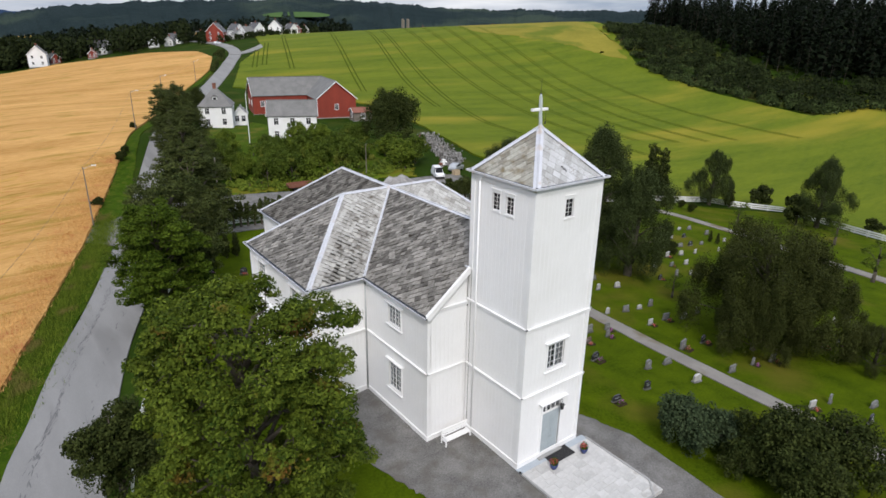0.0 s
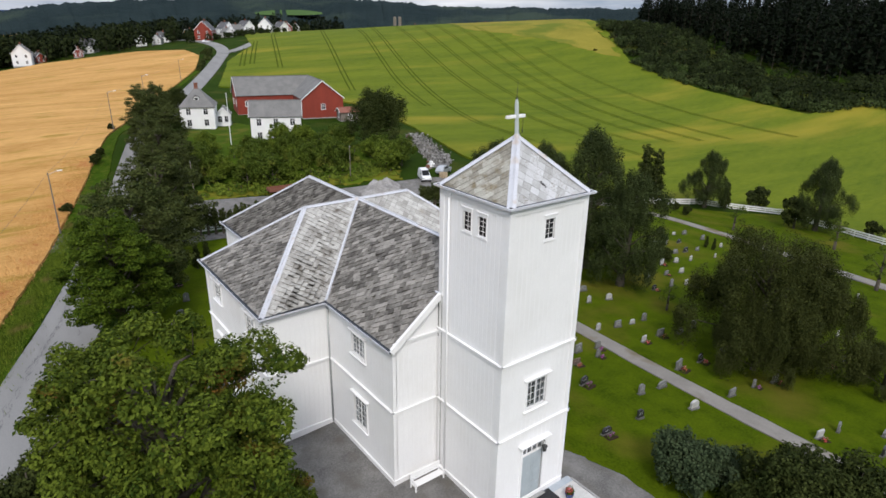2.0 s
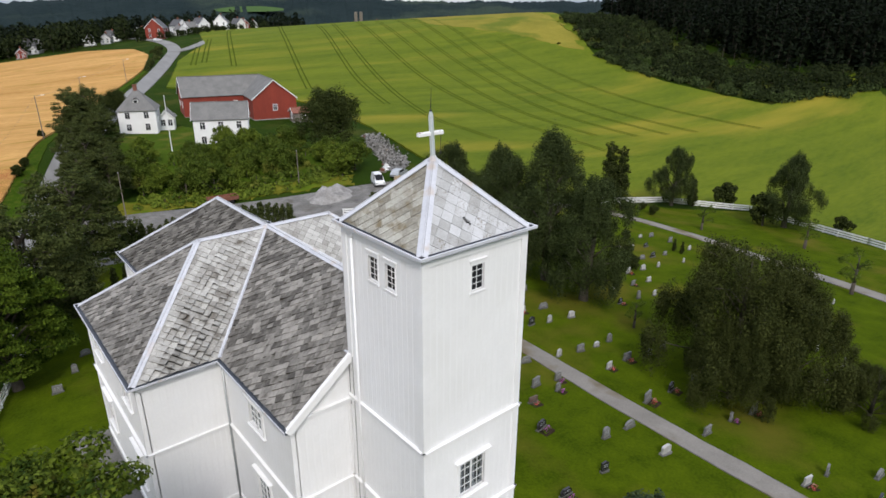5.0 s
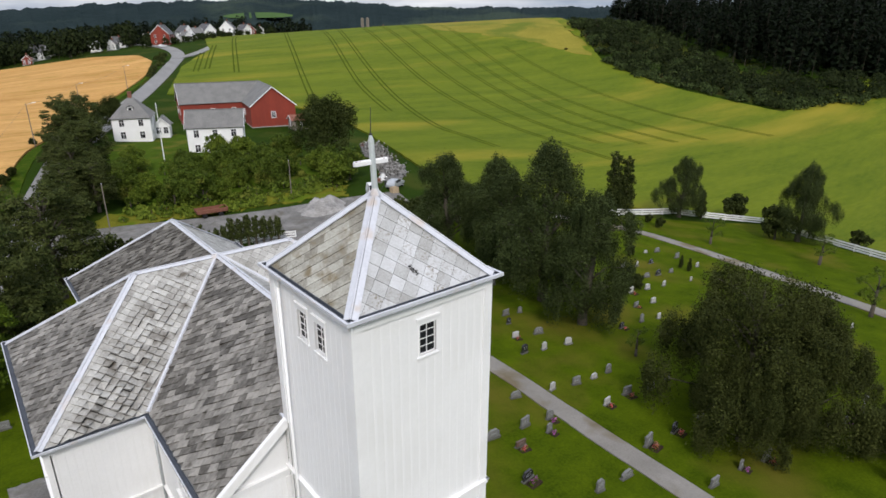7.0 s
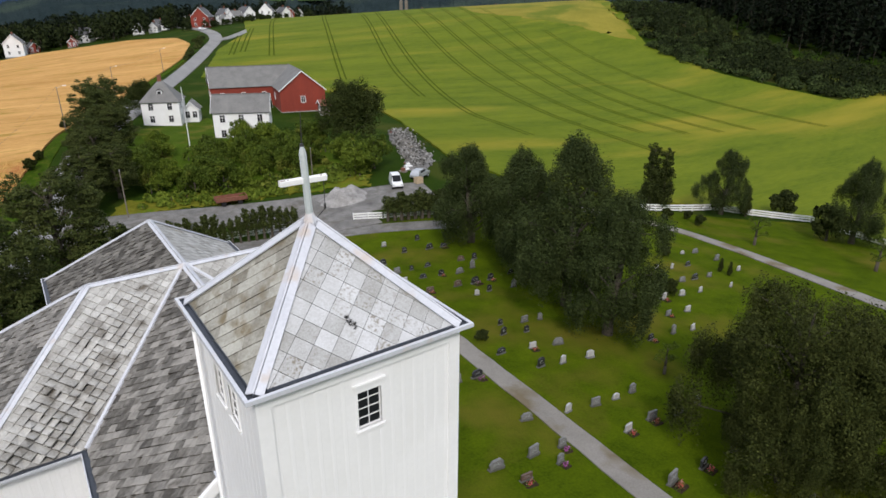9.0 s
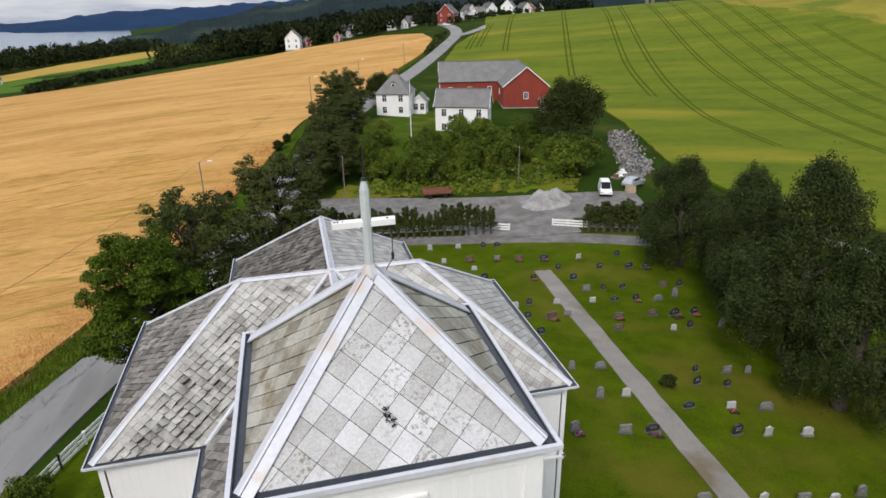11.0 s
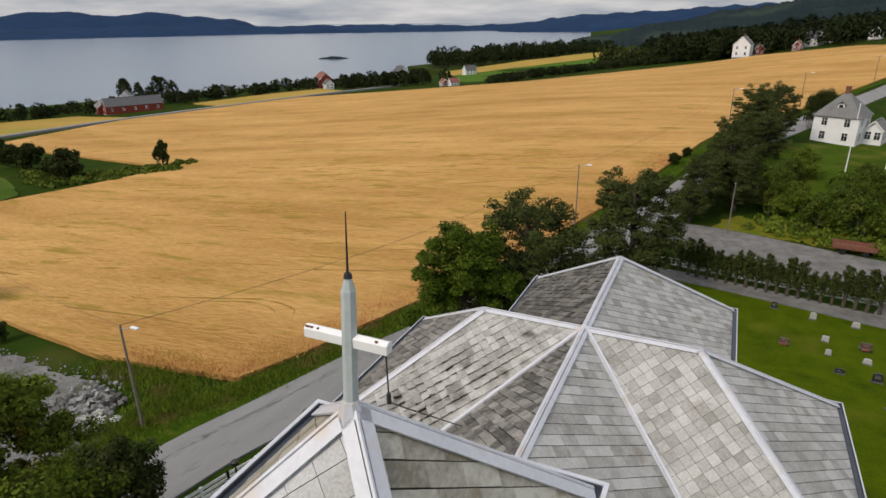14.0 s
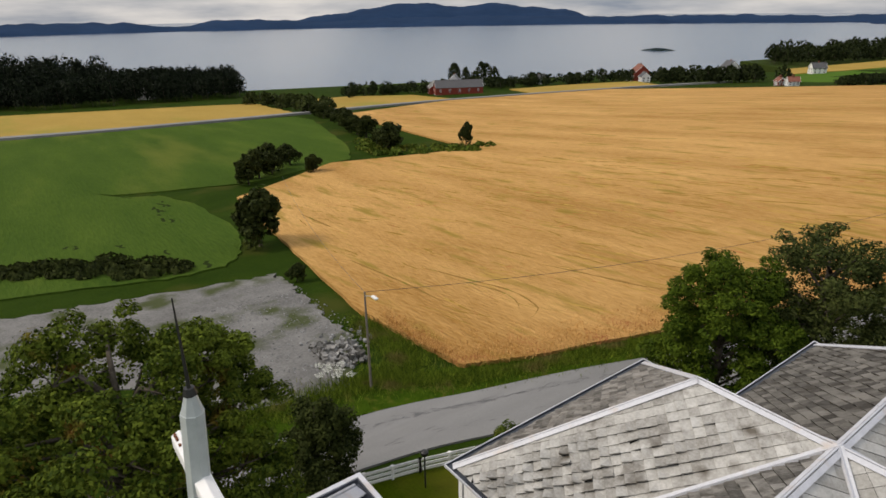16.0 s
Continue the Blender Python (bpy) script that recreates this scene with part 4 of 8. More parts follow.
# the door with its transom, hood and lantern
d0, d1, dz0, dz1 = DOOR
door = part("door_frame", boxed(fm, [((d0 - 0.14, -0.05, dz0), (d0, 0.07, dz1 + 0.14)), ((d1, -0.05, dz0), (d1 + 0.14, 0.07, dz1 + 0.14)), ((d0, -0.05, dz1), (d1, 0.07, dz1 + 0.14)), ((d0, -0.12, 2.92), (d1, -0.02, 3.02))], 0.01), M_WHITE, church)
part("hood", boxed(fm, [((d0 - 0.36, 0, dz1 + 0.26), (d1 + 0.36, 0.32, dz1 + 0.33)), ((d0 - 0.26, 0, dz1 + 0.14), (d1 + 0.26, 0.18, dz1 + 0.26))], 0.01), M_WHITE, door)
mid = (d0 + d1) / 2
for a, b in ((d0 + 0.01, mid - 0.004), (mid + 0.004, d1 - 0.01)):
    items = [((a, -0.11, dz0 + 0.02), (b, -0.06, 2.92))]
    for lo, hi in ((0.25, 0.85), (1.0, 1.75), (1.9, 2.75)):
        items += [((a + 0.1, -0.06, lo), (b - 0.1, -0.045, hi)), ((a + 0.17, -0.045, lo + 0.07), (b - 0.17, -0.03, hi - 0.07))]
    leaf_part = part("door_leaf", boxed(fm, items, 0.006), M_DOOR, door, "grey-blue panelled door leaf")
hb = bmesh.new()
rod(hb, fm @ Vector((mid + 0.1, -0.05, 1.1)), fm @ Vector((mid + 0.1, 0.02, 1.1)), 0.014)
rod(hb, fm @ Vector((mid + 0.1, 0.015, 1.1)), fm @ Vector((mid + 0.24, 0.015, 1.1)), 0.012)
part("handle", hb, M_STEEL, door, "plain metal door handle")
for k in range(4):
    a = d0 + (d1 - d0) * k / 4
    part("pane", boxed(fm, [((a + 0.05, -0.09, 3.06), (a + 0.34, -0.08, 3.48))]), M_PANE, door)
part("transom_bar", boxed(fm, [((d0 + (d1 - d0) * k / 4 - 0.03, -0.1, 3.02), (d0 + (d1 - d0) * k / 4 + 0.03, -0.05, dz1)) for k in range(1, 4)]), M_WHITE, door)
lb = bmesh.new()
rod(lb, fm @ Vector((d1 - 0.25, 0.02, 3.72)), fm @ Vector((d1 - 0.25, 0.36, 3.72)), 0.018)
rod(lb, fm @ Vector((d1 - 0.25, 0.36, 3.72)), fm @ Vector((d1 - 0.25, 0.36, 3.5)), 0.012)
rod(lb, fm @ Vector((d1 - 0.25, 0.36, 3.5)), fm @ Vector((d1 - 0.25, 0.36, 3.4)), 0.03, 0.16)
rod(lb, fm @ Vector((d1 - 0.25, 0.36, 3.4)), fm @ Vector((d1 - 0.25, 0.36, 3.08)), 0.14, 0.09, 6)
part("lantern", lb, M_BLACK, door, "black wall lantern over the door")
part("threshold", boxed(fm, [((d0 - 0.2, 0.0, -0.06), (d1 + 0.2, 0.28, 0.06))], 0.01), M_CONC, door)

# walls of the arms
WIN_U, WIN_L = (6.5, 7.75), (1.82, 3.67)


def pairs(*spans):
    return [(a, b, lo, hi) for a, b in spans for lo, hi in (WIN_U, WIN_L)]


def glaze(m, holes):
    for a, b, lo, hi in holes:
        window(m, a, b, lo, hi, 2, 4 if hi > 5 else 5, 2, True)


ny, fy, ax = NEAR + 0.26, FAR - 0.15, ARM - 0.15
seg = -WH - ny
h = pairs((seg - 4.36, seg - 2.94))
w1, m1 = wall("wall", -WH, -WH, (-1, 0), seg, 0.0, 8.5, [(seg - b, seg - a, lo, hi) for a, b, lo, hi in h], (B1,))
glaze(m1, [(seg - b, seg - a, lo, hi) for a, b, lo, hi in h])
w2, m2 = wall("wall", -ax, -WH, (0, -1), ax - WH, 0.0, 8.5, [], (B1,))
hw_ = pairs((1.6, 3.0), (2 * WH - 3.0, 2 * WH - 1.6))
w3, m3 = wall("wall", -ax, WH, (-1, 0), 2 * WH, 0.0, 8.5, hw_, (B1,), singly=False)
glaze(m3, hw_)
w4, m4 = wall("wall", -WH, WH, (0, 1), ax - WH, 0.0, 8.5, [], (B1,), singly=False)
w5, m5 = wall("wall", -WH, fy, (-1, 0), fy - WH, 0.0, 8.5, [], (B1,), singly=False)
w6, m6 = wall("wall", WH, fy, (0, 1), 2 * WH, 0.0, 8.5, [], (B1,), singly=False)
w7, m7 = wall("wall", WH, WH, (1, 0), fy - WH, 0.0, 8.5, [], (B1,), singly=False)
w8, m8 = wall("wall", ax, WH, (0, 1), ax - WH, 0.0, 8.5, [], (B1,), singly=False)
w9, m9 = wall("wall", ax, -WH, (1, 0), 2 * WH, 0.0, 8.5, hw_, (B1,), singly=False)
glaze(m9, hw_)
w10, m10 = wall("wall", WH, -WH, (0, -1), ax - WH, 0.0, 8.5, [], (B1,), singly=False)
w11, m11 = wall("wall", WH, ny, (1, 0), seg, 0.0, 8.5, h, (B1,), singly=False)
glaze(m11, h)
# the gable behind the tower, on both sides of it
for x, ln in ((-WH, WH - TW + TX), (TX + TW, WH - TW - TX)):
    g, gm = wall("gable_wall", x, ny, (0, -1), ln, 0.0, 8.5, [], (B1,), singly=x < 0)
    part("band", boxed(gm, [((0, 0, 8.7), (ln, 0.09, 8.85)), ((0, 0, 8.85), (ln, 0.14, 8.89))]), M_WHITE, g)
    bmg = bmesh.new()
    x1 = x + ln
    outer, inner = (x, x1) if x < 0 else (x1, x)
    zi = EZ + (HW - abs(inner)) * (RZ - EZ) / HW - 0.1
    tri_pts = [(outer, 8.5), (inner, 8.5), (inner, zi), (outer, EZ + 0.1)]
    fr = [bmg.verts.new((px, ny, pz)) for px, pz in tri_pts]
    bk = [bmg.verts.new((px, ny + 0.22, pz)) for px, pz in tri_pts]
    bmg.faces.new(fr)
    bmg.faces.new(bk[::-1])
    for i in range(4):
        bmg.faces.new((fr[i], bk[i], bk[(i + 1) % 4], fr[(i + 1) % 4]))
    bmesh.ops.recalc_face_normals(bmg, faces=bmg.faces)
    part("gable", bmg, M_WHITE, g)
    bmv = bmesh.new()
    zo = EZ + (HW - abs(outer) - 0.42) * (RZ - EZ) / HW
    s = -1 if x < 0 else 1
    beam(bmv, (s * (HW + 0.08), ny - 0.27, EZ - 0.06), (inner, ny - 0.27, EZ + (HW - abs(inner)) * (RZ - EZ) / HW + 0.01), 0.06, 0.34)
    beam(bmv, (s * (HW + 0.08), ny - 0.2, EZ + 0.09), (inner, ny - 0.2, EZ + (HW - abs(inner)) * (RZ - EZ) / HW + 0.14), 0.22, 0.04)
    part("bargeboard", bmv, M_WHITE, g)
part("inner_floor", boxes(((-ax + 0.23, -WH + 0.23, 0), (ax - 0.23, WH - 0.23, 0.1))), M_DARK, church)
# added dark cross walls keep the rooms behind the panes black
part("inner_lining", boxes(((-1.2, -9, 0.1), (-1.0, 9, 8.4)), ((-7, -0.1, 0.1), (7, 0.1, 8.4))), M_DARK, church)


# ---- roofs ----
def poly_part(name, pts, mat, parent, thick=0.12):
    """A flat slab whose top is the polygon pts."""
    bm = bmesh.new()
    p = [Vector(q) for q in pts]
    n = (p[1] - p[0]).cross(p[2] - p[0]).normalized()
    if n.z < 0:
        n = -n
        p.reverse()
    top = [bm.verts.new(q) for q in p]
    bot = [bm.verts.new(q - n * thick) for q in p]
    bm.faces.new(top)
    bm.faces.new(bot[::-1])
    k = len(p)
    for i in range(k):
        bm.faces.new((top[i], bot[i], bot[(i + 1) % k], top[(i + 1) % k]))
    return part(name, bm, mat, parent)


def clip(poly, outline):
    """The part of a convex polygon inside a convex outline (both in the roof's plane, counter-clockwise)."""
    k = len(outline)
    for i in range(k):
        (ax_, ay_), (bx_, by_) = outline[i], outline[(i + 1) % k]
        side = lambda q: (bx_ - ax_) * (q[1] - ay_) - (by_ - ay_) * (q[0] - ax_)
        out = []
        for j in range(len(poly)):
            p, q = poly[j], poly[(j + 1) % len(poly)]
            sp, sq = side(p), side(q)
            if sp >= 0:
                out.append(p)
            if sp * sq < 0:
                f = sp / (sp - sq)
                out.append((p[0] + (q[0] - p[0]) * f, p[1] + (q[1] - p[1]) * f))
        poly = out
        if len(poly) < 3:
            return []
    return poly


def slates(parent, pts, pattern, size, mat, rnd, singly=False, curl=0.0, slant=0.0):
    """Covers one roof face with slates: 'rows' in courses or 'diamond' squares on their points, each with its own edge and lift."""
    p = [Vector(q) for q in pts]
    n = (p[1] - p[0]).cross(p[2] - p[0]).normalized()
    u = (p[1] - p[0]).normalized()
    v = n.cross(u)
    flat = [((q - p[0]).dot(u), (q - p[0]).dot(v)) for q in p]
    us, vs_ = [f[0] for f in flat], [f[1] for f in flat]
    shapes = []
    ca, sa = math.cos(slant), math.sin(slant)  # courses may run slantwise over the face
    if pattern == "rows":
        us, rise = [a * ca + b * sa for a, b in flat], [b * ca - a * sa for a, b in flat]
        y, gap, side = min(rise) - 0.1, 0.017 if curl <= 0.03 else 0.008, 0.002 if curl <= 0.03 else 0.005
        while y < max(rise):
            x = min(us) - rnd.uniform(0, size)
            while x < max(us):
                wdt = size * (rnd.uniform(1.1, 1.9) if curl <= 0.03 else rnd.uniform(0.9, 1.55))
                dy = rnd.uniform(-0.02, 0.02) if curl > 0.03 else rnd.uniform(-0.006, 0.006)
                lo_, hi_ = y + 0.002 + dy, y + size * 0.82 - gap
                shapes.append([(a * ca - b * sa, a * sa + b * ca) for a, b in ((x + side, lo_), (x + wdt - side, lo_), (x + wdt - side, hi_), (x + side, hi_))])
                x += wdt
            y += size * 0.82
    else:
        r = size / math.sqrt(2)
        row, y = 0, 0.0
        while y < max(vs_) + r:
            x = min(us) + (r if row % 2 else 0)
            while x < max(us) + r:
                e = r - (0.007 if curl < 0.06 else 0.002)
                shapes.append([(x, y - e), (x + e, y), (x, y + e), (x - e, y)])
                x += 2 * r
            y += r
            row += 1
    verts, faces = [], []
    for s in shapes:
        q = clip(s, flat)
        if not q:
            continue
        area = abs(sum(q[i][0] * q[(i + 1) % len(q)][1] - q[(i + 1) % len(q)][0] * q[i][1] for i in range(len(q)))) / 2
        if area < 0.004:
            continue
        lo = min(b for a, b in s)
        hi = max(b for a, b in s)
        cu = sum(a for a, b in s) / len(s)
        cv = (lo + hi) / 2
        bend = curl
        if curl >= 0.06:  # badly curled slates, worst low down and away from the hips
            edge = min(abs((flat[i][0] - flat[i - 1][0]) * (cv - flat[i - 1][1]) - (flat[i][1] - flat[i - 1][1]) * (cu - flat[i - 1][0])) / math.dist(flat[i], flat[i - 1]) for i in (0, 2, 3))
            bend = curl * min(1.0, max(0.0, edge - 0.1) / 0.7) * (1.25 - 1.05 * cv / max(vs_))
        up = rnd.uniform(0.0, 0.012) + rnd.uniform(0, bend * (1.5 if bend > 0.02 and curl >= 0.06 else 1))
        if curl <= 0.03:  # lies flat
            up *= 0.25
        tip = rnd.uniform(-1.0, 1.0) * (bend * (0.9 if curl > 0.03 else 0.1) + 0.006)
        k = len(q)
        top = []
        for a, b in q:
            f = (hi - b) / (hi - lo)
            top.append(p[0] + u * a + v * b + n * (0.012 + (0.032 if curl > 0.03 else 0.008) * f + up * (f if bend < 0.02 else f ** 2.6) + tip * (a - cu) / size + (rnd.uniform(0, bend * 0.75) if bend > 0.05 and f > 0.3 else 0)))
        low = [t - n * (0.02 + (0.02 + up * (0.55 if bend > 0.05 else 1)) * (hi - b) / (hi - lo)) for t, (a, b) in zip(top, q)]
        if singly:
            m0 = min(range(k), key=lambda i: q[i][1])
            m0 += rnd.random() < 0.4
            crease = [tuple((m0 + i) % k for i in (0, 1, 2)), tuple((m0 + i) % k for i in (0, 2, 3))] if k == 4 and bend > 0.02 else [tuple(range(k))]
            obj("slate", [t[:] for t in top + low], crease + [(i, k + i, k + (i + 1) % k, (i + 1) % k) for i in range(k)], mat, parent)
        else:
            base = len(verts)
            verts += [t[:] for t in top + low]
            faces.append(tuple(range(base, base + k)))
            faces += [(base + i, base + k + i, base + k + (i + 1) % k, base + (i + 1) % k) for i in range(k)]
    if not singly:
        tagged(obj("slate_covering", verts, faces, mat, parent), kind="stuff")


C = (0, 0, RZ)
WR, ER, SR, NR = (-4.0, 0, RZ), (4.0, 0, RZ), (0, FAR - HW, RZ), (0, NEAR, RZ)
V = {(sx, sy): (sx * HW, sy * HW, EZ) for sx in (-1, 1) for sy in (-1, 1)}
ROOFS = [
    ("rows", [(-ARM, HW, EZ), (-ARM, -HW, EZ), WR]), ("diamond", [(-ARM, -HW, EZ), V[-1, -1], C, WR]), ("rows", [V[-1, 1], (-ARM, HW, EZ), WR, C]),
    ("rows", [(ARM, -HW, EZ), (ARM, HW, EZ), ER]), ("diamond", [V[1, -1], (ARM, -HW, EZ), ER, C]), ("rows", [(ARM, HW, EZ), V[1, 1], C, ER]),
    ("rows", [(HW, FAR, EZ), (-HW, FAR, EZ), SR]), ("rows", [(-HW, FAR, EZ), V[-1, 1], C, SR]), ("rows", [V[1, 1], (HW, FAR, EZ), SR, C]),
    ("rows", [V[-1, -1], (-HW, NEAR, EZ), NR, C]), ("rows", [(HW, NEAR, EZ), V[1, -1], C, NR]),
]
slate_rnd = random.Random(5)
roof_faces = []
for kind, pts in ROOFS:
    roof_faces.append((kind, pts, poly_part("roof", pts, M_UNDER, church)))
T4 = [(TX - TE, TY - TE, 16.85), (TX + TE, TY - TE, 16.85), (TX + TE, TY + TE, 16.85), (TX - TE, TY + TE, 16.85)]
AP = (TX, TY, 19.34)
KX, KY = TX - 0.02, TY - 0.03
tower_faces = [(("diamond", "rows", "rows", "rows")[k], [T4[k], T4[(k + 1) % 4], AP], poly_part("tower_roof", [T4[k], T4[(k + 1) % 4], AP], M_UNDER, church)) for k in range(4)]


def strip(name, a, b, width, mat, lift=0.05, height=0.035, n1=None, n2=None):
    """Sheet-metal cap over a hip, ridge or valley: two leaves, one on either slope, with a raised seam."""
    bm = bmesh.new()
    a, b = Vector(a), Vector(b)
    d = (b - a).normalized()
    for nrm in (n1, n2):
        nrm = Vector(nrm)
        side = d.cross(nrm).normalized()
        other = Vector(n2 if nrm == Vector(n1) else n1)
        if side.dot(other) > 0:
            side = -side
        vs = []
        for p in (a, b):
            vs += [p + nrm * lift, p + side * width + nrm * lift, p + side * width + nrm * (lift + height), p + nrm * (lift + height)]
        q = [bm.verts.new(x) for x in vs]
        for f in ((0, 1, 2, 3), (7, 6, 5, 4), (1, 5, 6, 2), (3, 2, 6, 7), (0, 4, 5, 1), (0, 3, 7, 4)):
            bm.faces.new([q[i] for i in f])
    up = (Vector(n1) + Vector(n2)).normalized()
    rod(bm, a + up * (lift + height * 0.8), b + up * (lift + height * 0.8), 0.03, sides=6)
    bmesh.ops.recalc_face_normals(bm, faces=bm.faces)
    return part(name, bm, mat, church)


def nrm(pts):
    p = [Vector(q) for q in pts]
    return (p[1] - p[0]).cross(p[2] - p[0]).normalized()


N = [nrm(pts) for kind, pts in ROOFS]
for a, b, i, j in (((-ARM, -HW, EZ), WR, 0, 1), ((-ARM, HW, EZ), WR, 0, 2), (WR, C, 1, 2), ((ARM, -HW, EZ), ER, 3, 4), ((ARM, HW, EZ), ER, 3, 5), (ER, C, 4, 5),
                   ((HW, FAR, EZ), SR, 6, 8), ((-HW, FAR, EZ), SR, 6, 7), (SR, C, 7, 8), (NR, C, 9, 10)):
    strip("ridge_cap", a, b, 0.15, M_ZINC, n1=N[i], n2=N[j])
for a, i, j in ((V[-1, -1], 1, 9), (V[1, -1], 4, 10), (V[-1, 1], 2, 7), (V[1, 1], 5, 8)):
    bmv = bmesh.new()
    va, vb = Vector(a), Vector(C)
    for nn in (N[i], N[j]):
        d = (vb - va).normalized()
        side = d.cross(nn).normalized()
        other = N[j] if nn == N[i] else N[i]
        if side.dot(other) < 0:
            side = -side
        q = [bmv.verts.new(x) for x in (va + nn * 0.1, va + side * 0.12 + nn * 0.1, vb + side * 0.12 + nn * 0.1, vb + nn * 0.1, va - nn * 0.02, va + side * 0.11 - nn * 0.02, vb + side * 0.11 - nn * 0.02, vb - nn * 0.02)]
        for f in ((0, 1, 2, 3), (4, 7, 6, 5), (1, 5, 6, 2), (0, 4, 5, 1), (3, 2, 6, 7)):
            bmv.faces.new([q[t] for t in f])
    bmesh.ops.recalc_face_normals(bmv, faces=bmv.faces)
    part("valley_sheet", bmv, M_ZINC, church)
TN = [nrm(pts) for kind, pts, ob in tower_faces]
for k in range(4):
    strip("hip_cap", T4[k], AP, 0.18, M_ZINC, n1=TN[k - 1], n2=TN[k])


def eaves(outline, z, closed=True, inset=0.15, rim=0.04):
    """Fascia, soffit and dark gutter along an eaves line."""
    k = len(outline)
    for i in range(k if closed else k - 1):
        a, b = Vector((*outline[i], z)), Vector((*outline[(i + 1) % k], z))
        d = (b - a).normalized()
        out = d.cross(Vector((0, 0, 1)))
        turns = []  # how each end is mitred: 1 at an outer corner, -1 at an inner one
        for p, q, r, end in ((i - 1, i, i + 1, i == 0), (i, i + 1, i + 2, i == k - 2)):
            if end and not closed:
                turns.append(0)
                continue
            p, q, r = (Vector(outline[w % k]) for w in (p, q, r))
            turns.append(1 if (q - p).x * (r - q).y - (q - p).y * (r - q).x > 0 else -1)
        bm = bmesh.new()
        beam(bm, a - out * 0.02 + Vector((0, 0, -0.12)), b - out * 0.02 + Vector((0, 0, -0.12)), 0.04, 0.2)
        beam(bm, a - out * inset * 0.5 + Vector((0, 0, -0.2)), b - out * inset * 0.5 + Vector((0, 0, -0.2)), inset + 0.02, 0.03)
        beam(bm, a - out * (inset - 0.05) + Vector((0, 0, -0.3)) + d * inset, b - out * (inset - 0.05) + Vector((0, 0, -0.3)) - d * inset, 0.07, 0.2)
        part("fascia", bm, M_WHITE, church)
        o_ = 0.25 - rim
        gutter = [(0.0, 0.03), (0.0, -0.05), (0.04, -0.09), (o_ - 0.05, -0.09), (o_, -0.04), (o_, 0.03), (o_ - 0.02, 0.03), (o_ - 0.025, -0.03), (0.03, -0.05), (0.015, 0.03)]
        edge = [(o_, 0.05), (o_, -0.05), (0.25, -0.05), (0.25, 0.05)]
        for name, prof, mat, label in (("gutter", gutter, M_GUTTER, "dark grey metal gutter"), ("gutter_edge", edge, M_ZINC, "")):
            bm = bmesh.new()
            ra = [bm.verts.new(a + out * o + Vector((0, 0, zz)) - d * o * turns[0]) for o, zz in prof]
            rb = [bm.verts.new(b + out * o + Vector((0, 0, zz)) + d * o * turns[1]) for o, zz in prof]
            for q in range(len(prof)):
                w = (q + 1) % len(prof)
                bm.faces.new((ra[q], ra[w], rb[w], rb[q]))
            bm.faces.new(ra[::-1])
            bm.faces.new(rb)
            bmesh.ops.recalc_face_normals(bm, faces=bm.faces)
            part(name, bm, mat, church, label)


eaves([(q[0], q[1]) for q in T4], 16.85, inset=0.06, rim=0.08)
eaves([(-HW, NEAR), (-HW, -HW), (-ARM, -HW), (-ARM, HW), (-HW, HW), (-HW, FAR), (HW, FAR), (HW, HW), (ARM, HW), (ARM, -HW), (HW, -HW), (HW, NEAR)][::-1], EZ, closed=False)


def pipe(pts, r=0.05, mat=None):
    bm = bmesh.new()
    for a, b in zip(pts, pts[1:]):
        rod(bm, a, b, r, sides=8)
    return part("downpipe", bm, mat or M_WHITE, church, smooth=True)


pipe([(-HW - 0.02, -HW - 0.1, 8.5), (-WH - 0.1, -WH - 0.12, 8.1), (-WH - 0.1, -WH - 0.12, 0.1)], 0.055, M_STEEL)
pipe([(HW + 0.02, -HW - 0.1, 8.5), (WH + 0.1, -WH - 0.12, 8.1), (WH + 0.1, -WH - 0.12, 0.1)], 0.055, M_STEEL)
pipe([(TX - TE + 0.05, TY + 1.65, 16.8), (TX - TW - 0.16, TY + 1.65, 16.4), (TX - TW - 0.16, TY + 1.65, 0.3), (TX - TW - 0.3, TY + 1.65, 0.1)])
# seam where the near roof meets the tower
sm = bmesh.new()
for s in (-1, 1):
    x0 = TX + s * (TW + 0.01)
    beam(sm, (x0, NEAR + 0.5, EZ + (HW - abs(x0)) * (RZ - EZ) / HW + 0.06), (x0, NEAR + 0.12, EZ + (HW - abs(x0)) * (RZ - EZ) / HW + 0.06), 0.1, 0.06)
    beam(sm, (x0, TY + TW + 0.05, EZ + (HW - abs(x0)) * (RZ - EZ) / HW + 0.06), (0, TY + TW + 0.05, RZ + 0.06), 0.16, 0.06)
part("flashing", sm, M_ZINC, church)

# the cross: it leans a touch away from the tower's front
cb = bmesh.new()
FOOT, HEAD = Vector((KX, KY, 19.2)), Vector((KX, KY + 0.13, 20.86))
AX = FOOT.lerp(HEAD, 0.63)
rod(cb, FOOT, HEAD, 0.095, 0.09, 8)
rod(cb, HEAD, HEAD + Vector((0, 0.01, 0.17)), 0.085, 0.04, 8)
cross = part("cross", cb, M_CROSS, church, "zinc-clad cross on the tower's top")
cb = bmesh.new()
prof = ((-0.068, -0.08), (0.068, -0.08), (0.068, 0.04), (0.0, 0.075), (-0.068, 0.04))
ends = [[cb.verts.new((AX.x - 0.05 + sx * 0.575, AX.y + 0.02 + py, AX.z + pz)) for py, pz in prof] for sx in (-1, 1)]
cb.faces.new(ends[0])
cb.faces.new(ends[1][::-1])
for i in range(5):
    cb.faces.new((ends[0][i], ends[1][i], ends[1][(i + 1) % 5], ends[0][(i + 1) % 5]))
bmesh.ops.recalc_face_normals(cb, faces=cb.faces)
